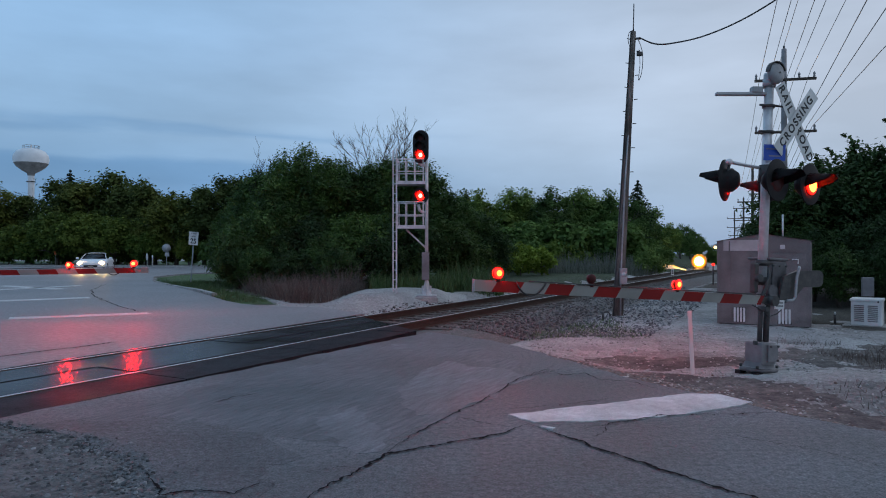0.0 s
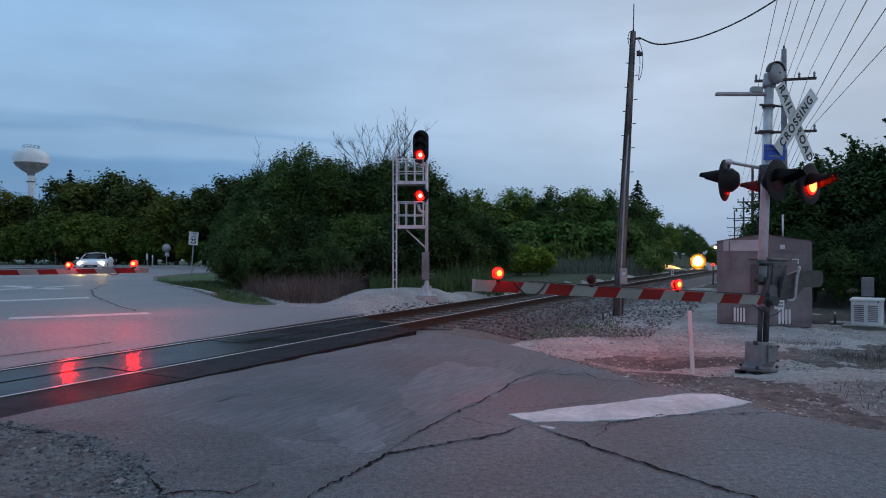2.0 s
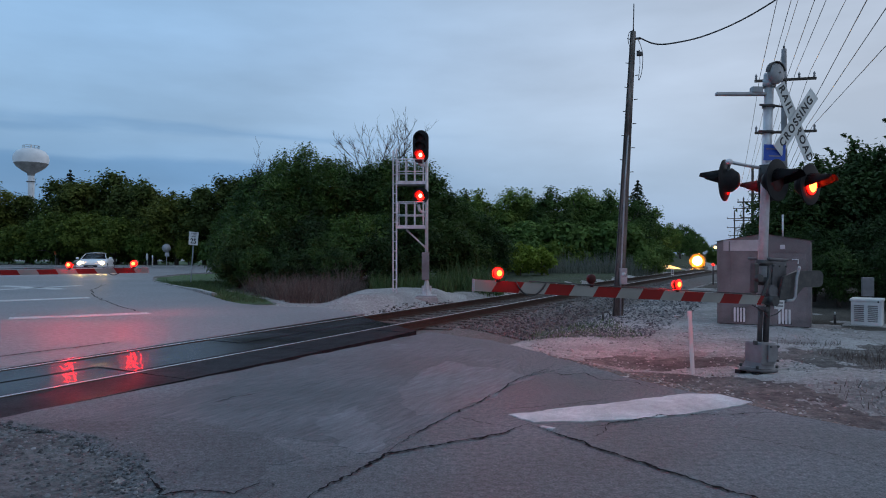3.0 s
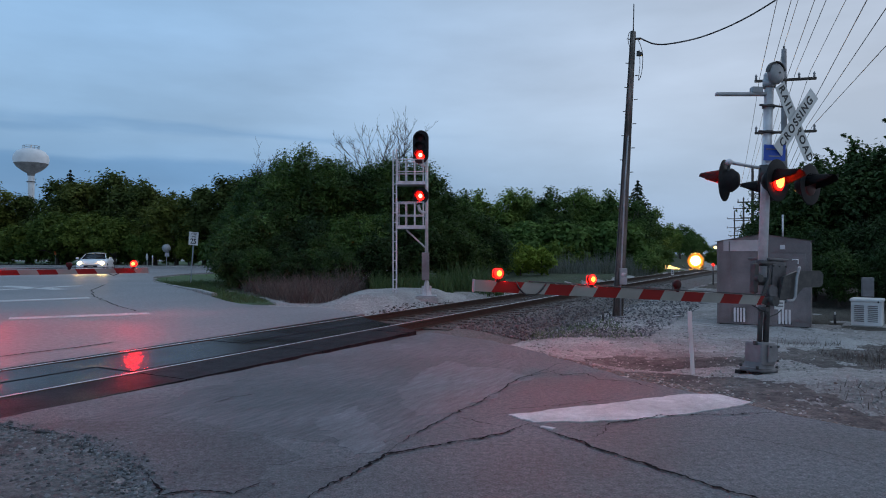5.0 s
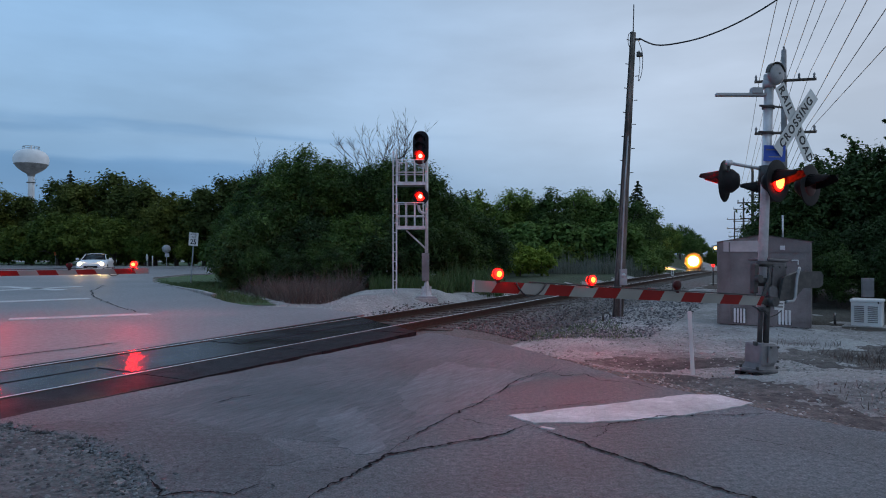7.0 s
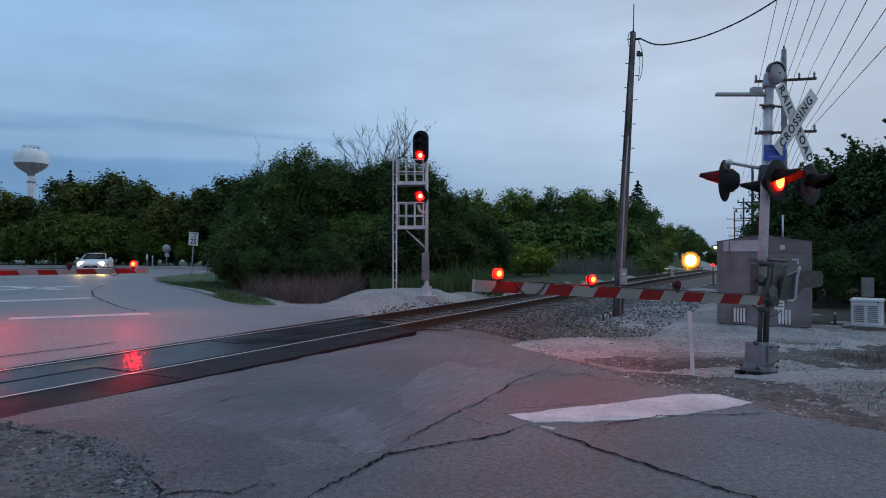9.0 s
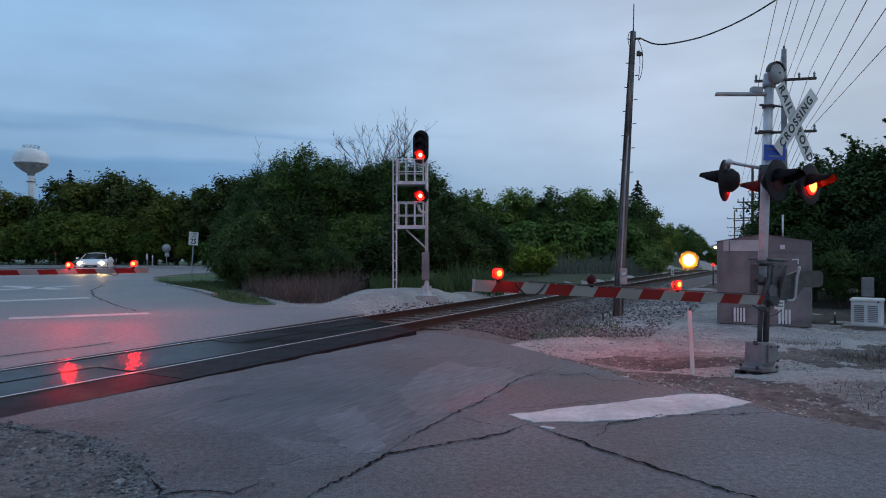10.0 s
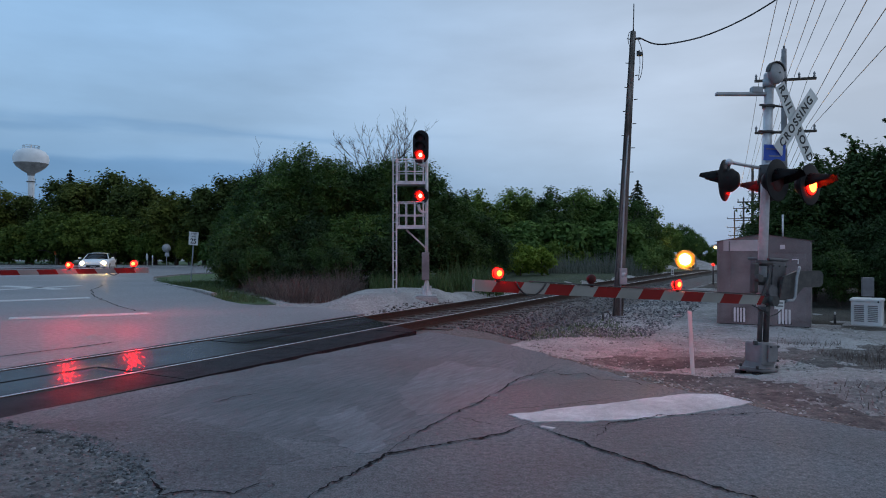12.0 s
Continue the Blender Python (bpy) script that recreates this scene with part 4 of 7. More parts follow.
def woods():
    near = "tall leafy green tree in the thicket behind the railway signal"
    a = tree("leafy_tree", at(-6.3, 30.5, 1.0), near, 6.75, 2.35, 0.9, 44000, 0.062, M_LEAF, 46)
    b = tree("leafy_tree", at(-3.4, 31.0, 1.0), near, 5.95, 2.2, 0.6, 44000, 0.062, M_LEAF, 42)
    for proto, x, y, s, w in ((a, -7.9, 31.5, 0.93, 1.0), (b, -8.9, 31.5, 0.88, 0.95), (a, -9.8, 32.5, 0.68, 0.95), (b, -1.3, 30.5, 1.0, 1.0), (b, -2.6, 31.5, 1.06, 1.0), (a, 0.3, 31.5, 0.66, 1.2),
                              (a, -4.9, 32.5, 0.95, 1.1), (b, -7.4, 29.0, 0.75, 1.1)):
        copy_thing(proto, at(x, y, s, None, w))
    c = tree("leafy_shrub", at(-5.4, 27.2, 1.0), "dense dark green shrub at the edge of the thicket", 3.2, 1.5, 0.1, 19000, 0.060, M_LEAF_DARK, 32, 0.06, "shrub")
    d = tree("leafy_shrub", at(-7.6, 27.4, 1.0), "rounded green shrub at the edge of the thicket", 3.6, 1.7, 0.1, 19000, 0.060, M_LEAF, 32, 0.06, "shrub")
    for proto, x, y, s in ((c, -8.6, 28.0, 0.9), (d, -3.4, 27.0, 0.95), (c, -1.6, 27.6, 1.05), (c, 0.4, 28.5, 0.95), (d, -9.2, 29.5, 0.8), (c, -6.6, 26.2, 0.7), (c, -2.6, 25.8, 0.75),
                           (d, -4.4, 25.9, 0.7), (c, 2.0, 31.5, 1.0),
                           (c, -8.0, 25.8, 0.7), (d, -7.0, 24.8, 0.5), (c, -5.6, 24.2, 0.5), (d, -3.9, 24.0, 0.5)):
        copy_thing(proto, at(x, y, s))
    # beside the track further on
    lab = "green shrub beside the railway track, headlight's yellow painted into its leaves"
    e1 = tree("young_shrub", at(3.2, 37.0, 1.0), lab, 2.1, 0.95, 0.1, 6000, 0.09, M_LEAF_HEADLIT, 18, 0.04, "shrub")
    for x, y, s in ((4.6, 39.0, 1.0), (6.0, 40.0, 0.9), (1.8, 34.5, 0.9)):
        copy_thing(e1, at(x, y, s))
    f = tree("woodland_tree", at(0.0, 60.0, 1.0), "broad-crowned tree in the woodland along the railway", 7.8, 2.9, 0.5, 12500, 0.15, M_LEAF_FAR, 34, 0.18)
    g = tree("woodland_tree", at(3.4, 61.0, 1.0), "broad-crowned tree in the woodland along the railway", 7.5, 2.4, 0.4, 12500, 0.145, M_LEAF_FAR, 28, 0.18)
    for k, (x, y, s) in enumerate(((6.5, 61, 0.98), (9.6, 60, 1.02), (12.6, 62, 1.0), (15.3, 61, 1.0), (-3.0, 59, 0.97), (7.9, 64, 1.05), (13.9, 65, 1.03), (2.0, 65, 1.05), (17.8, 64, 0.93),
                                   (21.5, 72, 1.0), (24.2, 79, 1.0), (26.8, 88, 1.0), (30.0, 100, 1.05), (34.6, 118, 1.15), (45, 148, 1.3), (62, 180, 1.4),
                                   (76, 210, 1.5), (89, 236, 1.55), (100, 262, 1.5), (66, 190, 1.2), (80, 222, 1.1), (93, 250, 1.1), (108, 285, 1.4), (117, 300, 1.05), (126, 305, 1.0), (135, 312, 1.0), (57, 172, 1.0), (104, 265, 1.5), (110, 268, 1.32), (115, 272, 1.2))):
        copy_thing((f, g)[k % 2], at(x, y, s, z=land(x, y)))
    h = tree("woodland_shrub", at(5.0, 48.0, 1.0), "dark green undergrowth below the woodland trees", 3.3, 1.9, 0.2, 6500, 0.18, M_LEAF_FAR, 30, 0.06, "shrub")
    for k in range(11):
        x = 2.0 + 1.15 * k
        copy_thing(h, at(x, 50.0 + random.uniform(-2, 4), random.uniform(0.7, 1.2)))
    for x, y in ((22, 67), (24.5, 74), (27, 83), (29.5, 92), (17.0, 58), (14.8, 54)):
        copy_thing(h, at(x - 1.5, y, random.uniform(0.8, 1.1)))
    conifer(at(20.5, 69.0), "tall dark spruce above the woodland", 9.0, 3.3)
    # across the road
    k1 = tree("street_tree", at(-54.5, 74.0, 1.0), "tall dull green tree beyond the side road", 7.8, 2.9, 0.5, 10000, 0.15, M_LEAF_DULL, 34, 0.18)
    k2 = tree("street_tree", at(-60.5, 77.0, 1.0), "tall dull green tree beyond the side road", 7.5, 2.4, 0.4, 10000, 0.14, M_LEAF_DULL, 26, 0.18)
    for k, (x, y, s) in enumerate(((-50.5, 72, 1.28), (-47, 74, 1.14), (-41.6, 72, 1.26), (-38.2, 70, 1.32), (-34.6, 70, 1.34), (-31.3, 68, 1.2), (-29.4, 66, 1.1), (-27.6, 63, 0.9),
                                   (-25.4, 62.5, 0.92), (-22.6, 62, 1.1), (-19.5, 61, 1.15), (-44.6, 78, 1.14), (-57, 76, 1.3), (-20.0, 64, 1.15), (-16, 61, 1.2))):
        copy_thing((k1, k2)[k % 2], at(x, y, 1.05 * s))
    j = tree("roadside_tree", at(-37.5, 64.0), "round light green tree beside the road", 5.6, 2.9, 0.6, 12000, 0.16, M_LEAF_ROAD, 40, 0.14)
    for x, y, s in ((-34.2, 63, 0.98), (-31.0, 62, 0.9), (-41.5, 66, 0.85), (-46.5, 66, 0.8), (-27.2, 60.5, 0.62), (-23.6, 61, 0.55), (-29.0, 64, 0.85)):
        copy_thing(j, at(x, y, s))
    for k in range(15):
        copy_thing(h, at(-52 + 2.1 * k, 67.5 - 0.25 * k + random.uniform(-1, 1), random.uniform(0.8, 1.15)))
    for x, y, s in ((-20.5, 60.5, 0.9), (-18.0, 60, 0.9), (-15.5, 60, 0.9)):
        copy_thing(h, at(x, y, s))
    conifer(at(-41.5, 73.0), "dark spruce behind the roadside trees", 10.4, 3.0)
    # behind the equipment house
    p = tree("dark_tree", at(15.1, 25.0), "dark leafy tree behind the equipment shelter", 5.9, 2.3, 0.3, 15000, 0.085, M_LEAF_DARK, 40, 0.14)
    for x, y, s in ((13.75, 25.0, 0.92), (16.3, 25.4, 1.12), (17.4, 24.5, 1.2), (15.4, 27.5, 0.98), (19.0, 27.0, 1.15), (12.7, 22.5, 0.5), (14.2, 21.5, 0.55), (16.0, 21.0, 0.75), (18.2, 35.0, 0.75), (20.4, 36.0, 0.85), (16.6, 33.0, 0.7), (23, 44, 0.8),
                    (18.2, 20.5, 0.9), (13.2, 24.6, 0.7), (12.3, 20.3, 0.36), (13.4, 19.8, 0.4), (14.6, 19.4, 0.42), (15.9, 18.9, 0.45), (11.4, 21.0, 0.34), (17.2, 18.4, 0.5)):
        copy_thing(p, at(x, y, s))
    bare_tree(at(-3.35, 31.6, turn=0), "leafless dead tree standing above the thicket", 8.2, 2.4, 3, 8, 0.15)
    bare_tree(at(-2.2, 31.6, turn=0), "leafless dead tree standing above the thicket", 8.1, 1.5, 8, 6, 0.2)
    bare_tree(at(-8.7, 31.0, turn=40), "leafless twiggy treetop above the thicket", 6.7, 0.6, 5, 5)
    for x, y, s in ((6.4, 46.5, 0.7), (8.3, 47.5, 0.75), (10.2, 48.0, 0.7), (12.0, 48.6, 0.7), (4.6, 44.5, 0.65), (3.0, 42.0, 0.6), (14.2, 45.8, 0.5), (15.4, 50.2, 0.55), (18.4, 55.5, 0.62), (19.6, 61.5, 0.65), (22.2, 70.0, 0.7), (24.3, 77.5, 0.75), (27.8, 88.5, 0.8), (31.0, 100.0, 0.9), (13.8, 44.0, 0.5)):
        copy_thing(h, at(x, y, s))


woods()


def grass():
    o = [(-15.9, 36.3), (-13.4, 30.6), (-11.2, 27.1), (-8.7, 23.25), (-7.2, 20.6), (-6.2, 18.7), (-5.3, 17.5), (-4.65, 18.0), (-5.4, 19.6), (-6.6, 21.8), (-8.2, 24.2), (-8.2, 44.0), (-14.2, 44.0), (-15.9, 41.0)]
    bank = [Vector((x, y)) for x, y in o]

    def inside(x, y):
        hit, n = -1, len(bank)
        for i in range(n):
            a, b = bank[i], bank[(i + 1) % n]
            if (a.y > y) != (b.y > y) and x < a.x + (y - a.y) / (b.y - a.y) * (b.x - a.x):
                hit = -hit
        return hit

    def lawn_at(x, y):
        return inside(x + 0.25 * noisy(x, y, 1.5, 2) + 0.1 * noisy(x, y, 6, 3), y + 0.25 * noisy(x, y, 1.5, 8))

    v = thing("grass_verge", Matrix(), "mown green grass verge with a concrete kerb", "grass", kind="structure")
    verts, faces, index = [], [], {}
    for j in range(188):
        for i in range(100):
            x, y = -16.2 + 0.13 * i, 18.0 + 0.14 * j
            if lawn_at(x, y) > 0:
                f = []
                for di, dj in ((0, 0), (1, 0), (1, 1), (0, 1)):
                    k = (i + di, j + dj)
                    if k not in index:
                        index[k] = len(verts)
                        xx, yy = -16.2 + 0.13 * k[0], 18.0 + 0.14 * k[1]
                        verts.append((xx, yy, land(xx, yy) + 0.012))
                    f.append(index[k])
                faces.append(f)
    part("turf", (verts, faces), M_GRASS, v, smooth=True)
    short = scatter(9000, lambda: (lambda x, y: (x, y) if lawn_at(x, y) > 0 else None)(random.uniform(-15.5, -3.6), random.uniform(18.5, 31.0)))
    blades("mown_grass", short, 0.16, 0.008, M_BLADE, "short mown grass on the verge", "grass", 0.5)
    line = [Vector((x, y, 0)) for x, y in ((-13.6, 31.0), (-12.4, 29.0), (-11.2, 27.1), (-10.0, 25.2), (-8.7, 23.25), (-7.3, 20.9))]
    for p, low in zip(line, (0.085, 0.08, 0.07, 0.05, 0.02, 0.015)):
        p.z = -low
    k = sweep(line, [(-0.09, -0.2), (-0.09, 0.075), (-0.06, 0.09), (0.05, 0.09), (0.07, 0.075), (0.07, -0.2)], [0] * 6)
    part("kerb", k, M_CONCRETE, v, "weathered concrete kerb")
    # far side of the side road
    lawn = [(-24, 57.8), (-47, 62.3), (-72, 58.5), (-80, 90), (-20, 90), (-10, 56.5)]
    tagged(part("lawn", slab(bmesh.new(), lawn, 0.03, -0.2), M_GRASS), "lawn beyond the side road", "grass", kind="structure")
    line = [Vector((x, y, 0)) for x, y in ((-70, 57.8), (-47, 61.7), (-24, 57.2), (-10, 55.9))]
    tagged(part("kerb", sweep(line, [(-0.12, -0.2), (-0.12, 0.16), (0.12, 0.16), (0.12, -0.2)], [0] * 4), M_CONCRETE), "pale concrete kerb along the side road", "kerb", kind="structure")

    def dry():
        x, y = random.uniform(-7.4, -2.9), random.uniform(17.9, 24.5)
        return (x, y) if noisy(x, y, 0.9, 4) + 0.6 * noisy(x, y, 2.6, 9) > random.uniform(-0.5, 0.15) and y > float(np.interp(x, [-7.4, -5.0, -4.2, -3.2, -2.9], [24.0, 19.6, 18.2, 18.2, 21.0])) else None

    blades("dry_grass", scatter(8000, dry), 0.60, 0.0065, M_DRYBLADE, "tall dry brown grass and stems in front of the thicket", "grass", 0.42)
    blades("green_grass", scatter(3000, lambda: (random.uniform(-2.6, 0.4), random.uniform(23.0, 26.0))), 0.7, 0.012, M_BLADE, "tall green grass behind the gravel heap", "grass")
    blades("green_grass", scatter(2600, lambda: (random.uniform(0.3, 2.3), random.uniform(24.0, 30.0))), 0.8, 0.015, M_BLADE, "tall green grass beside the railway track", "grass")
    blades("reeds", scatter(5000, lambda: (random.uniform(6.0, 14.0), random.uniform(42.5, 47.0))), 1.05, 0.014, M_REED, "pale reeds beside the railway track", "reeds", 0.12)
    blades("dry_grass", scatter(260, lambda: (random.uniform(4.6, 7.6), random.uniform(6.6, 8.2))), 0.16, 0.006, M_DRYBLADE, "low dead weeds on the verge", "weeds", 0.5)
    blades("dark_weeds", scatter(2200, lambda: (lambda x, y: (x, y) if noisy(x, y, 0.8, 6) > -0.1 else None)(random.uniform(6.3, 10.5), random.uniform(9.6, 12.4))), 0.20, 0.005, M_DRYBLADE, "dead brown weeds on the verge", "weeds", 0.5)
    blades("weeds", scatter(1500, lambda: (random.uniform(1.7, 4.2), random.uniform(13.2, 16.5))), 0.10, 0.008, M_BLADE, "low weeds in the gravel beside the track", "weeds", 0.6)


grass()


def pebble(r):
    bm = bmesh.new()
    bmesh.ops.create_icosphere(bm, subdivisions=1, radius=r)
    for v in bm.verts:
        v.co *= 1 + 0.55 * noise.noise(v.co * 2.3 + Vector((3.1, 0.7, 1.9)))
        v.co.z *= 0.7
    return bm


def stones(name, count, inside, lo, hi, mat, label, lift=None):
    """Loose stones joined into one patch."""
    proto = pebble(1.0)
    pv = np.array([v.co[:] for v in proto.verts])
    pf = np.array([[v.index for v in f.verts] for f in proto.faces])
    proto.free()
    vs, fs = [], []
    for i in range(count):
        x, y = inside()
        s = lo * (hi / lo) ** (random.random() ** 2.2)
        z = (land(x, y) if lift is None else lift(x, y)) + s * 0.25
        q = np.array(Euler((random.uniform(0, 6), random.uniform(0, 6), random.uniform(0, 6))).to_matrix())
        vs.append(pv @ q.T * s * np.array([1, 1, 0.8]) + np.array([x, y, z]))
        fs.append(pf + len(pv) * i)
    me = bpy.data.meshes.new(name)
    me.from_pydata(np.concatenate(vs).tolist(), [], np.concatenate(fs).tolist())
    me.materials.append(mat)
    return tagged(new(name, me), label, "stones", kind="stuff")


def loose_stones():
    def along(n0, n1, y0, y1):
        def f():
            y = y0 + (y1 - y0) * random.random() ** 1.5
            return track_x(y) + random.uniform(n0, n1) * 1.14, y
        return f

    def bed_z(x, y):
        n = abs(x - track_x(y)) / 1.14
        return max(land(x, y), float(np.interp(n, [0, 1.35, 1.75, 2.9], [-0.20, -0.19, -0.24, -0.52]))) + 0.005

    stones("ballast_stones", 9000, along(-2.4, 2.4, 13.5, 32), 0.02, 0.05, M_BALLAST_STONE, "loose ballast stones around the rails", bed_z)
    stones("gravel_stones", 4200, along(1.7, 4.8, 13.5, 24), 0.012, 0.05, M_STONE_GREY, "grey crushed stones spread beside the track", lambda x, y: max(land(x, y), bed_z(x, y) if abs(x - track_x(y)) < 3 else -9))
    def shoulder():
        y = random.uniform(3.0, 5.4)
        edge = float(np.interp(y, [2, 3.72, 4.22, 4.57, 4.92, 5.4], [-1.0, -1.65, -1.94, -2.3, -2.69, -3.8]))
        return edge + 0.06 - abs(random.gauss(0, 1.0)) + random.gauss(0, 0.12), y

    stones("gravel_stones", 8500, shoulder, 0.004, 0.021, M_STONE_GREY, "loose crushed stones at the road's edge", lambda x, y: max(land(x, y), 0.0) + 0.001)
    stones("grit", 500, lambda: (lambda q: (q[0] + abs(random.gauss(0.1, 0.35)), q[1]))(shoulder()), 0.003, 0.008, M_STONE_GREY, "scattered grit on the asphalt", lambda x, y: 0.001)
    stones("gravel_stones", 2200, lambda: (lambda y: (verge_x(y) + abs(random.gauss(0.1, 0.9)), y))(random.uniform(4.5, 11.5)), 0.007, 0.03, M_STONE, "loose gravel along the broken road edge")
    stones("yard_stones", 8000, lambda: (lambda y: (verge_x(y) + 1.5 + 6.5 * random.random() ** 1.4, y))(7.0 + 8.5 * random.random() ** 1.3), 0.006, 0.028, M_STONE, "loose pale stones strewn over the yard")
    stones("brown_debris", 5200, lambda: (lambda y: (verge_x(y) + abs(random.gauss(0.7, 0.8)), y))(random.uniform(4.4, 9.5)), 0.006, 0.026, M_DEBRIS, "brown stones and debris along the verge")
    stones("gravel_stones", 3500, lambda: (random.uniform(-4.6, 0.6), random.uniform(15.2, 18.6)), 0.008, 0.028, M_STONE, "stones at the foot of the gravel heap")


loose_stones()


# ---------------------------------------------------------------- crossing signals and gates
FACE = Matrix.Rotation(radians(90), 4, "X")  # turned shapes look along -y
MOVES = []  # (object, rows) of all that moves
PERIOD = 1.0933


def flashing(first_on, y_on, y_off, lag=0.0):
    """Rows of a lamp insert that comes forward to the lens and draws back; first_on is True for the side lit at the start."""
    rows = [(0.0, pose(0, y_on if first_on else y_off, 0))]
    now = first_on
    turns = sorted([0.245 + PERIOD * k for k in range(12)] + [0.785 + PERIOD * k for k in range(12)])
    for t in turns:
        t += lag
        if t > 11.95:
            break
        rows.append((t - 0.017, pose(0, y_on if now else y_off, 0)))
        now = not now
        rows.append((t + 0.017, pose(0, y_on if now else y_off, 0)))
    rows.append((12.0, pose(0, y_on if now else y_off, 0)))
    return rows


def lens_glow(name, r, parent, hot, red, core=0.78):
    bm = lathe(bmesh.new(), [(0.0, 0.014), (r * core * 0.6, 0.012), (r * core, 0.008)], FACE, 24, 0)
    lathe(bm, [(r * core, 0.008), (r * 0.9, 0.002), (r, -0.004)], FACE, 24, 1)
    return part(name, bm, [hot, red], parent, "glowing red lamp insert", smooth=True)


def flasher(parent, m, first_on, lag=0.0, lit=None):
    bm = lathe(bmesh.new(), [(0.148, 0.0), (0.29, 0.004), (0.30, 0.0), (0.30, -0.01), (0.172, -0.012), (0.168, -0.11), (0.10, -0.19), (0.0, -0.20)], FACE, 32)
    body = part("flasher", bm, M_BLACK, parent, "black round backboard with lamp housing", m, True)
    part("lens", lathe(bmesh.new(), [(0.0, 0.022), (0.1, 0.018), (0.150, 0.008), (0.160, 0.0045)], FACE, 24), M_LENS_OFF, body, smooth=True)
    bm = bmesh.new()
    seg, rows = 18, []
    for d, cut in ((0.0, 1.18), (0.12, 1.0), (0.22, 0.82), (0.32, 0.62)):
        ring = []
        for k in range(seg + 1):
            a = math.pi / 2 + (k / seg - 0.5) * math.pi * cut
            ring.append(bm.verts.new((0.165 * math.cos(a), -d, 0.165 * math.sin(a) - 0.12 * d)))
        rows.append(ring)
    for a, b in zip(rows, rows[1:]):
        for k in range(seg):
            bm.faces.new((a[k], a[k + 1], b[k + 1], b[k])).smooth = True
    bmesh.ops.solidify(bm, geom=bm.faces[:], thickness=0.006)
    part("visor", bm, M_BLACK, body)
    MOVES.append((lens_glow("lit_lens", 0.146, body, lit or G_RED_HOT, lit or G_RED), flashing(first_on, -0.026, 0.08, lag)))
    return body


def words(text, size, mat, parent, m, name="lettering", fat=0.0, gap=1.0):
    cu = bpy.data.curves.new("writing", "FONT")
    cu.body, cu.size, cu.align_x, cu.align_y, cu.extrude, cu.offset = text, size, "CENTER", "CENTER", 0.001, fat
    cu.space_character = gap
    tmp = new("writing", cu)
    me = bpy.data.meshes.new_from_object(tmp.evaluated_get(bpy.context.evaluated_depsgraph_get()))
    bpy.data.objects.remove(tmp)
    me.materials.append(mat)
    return share(name, me, parent, m)


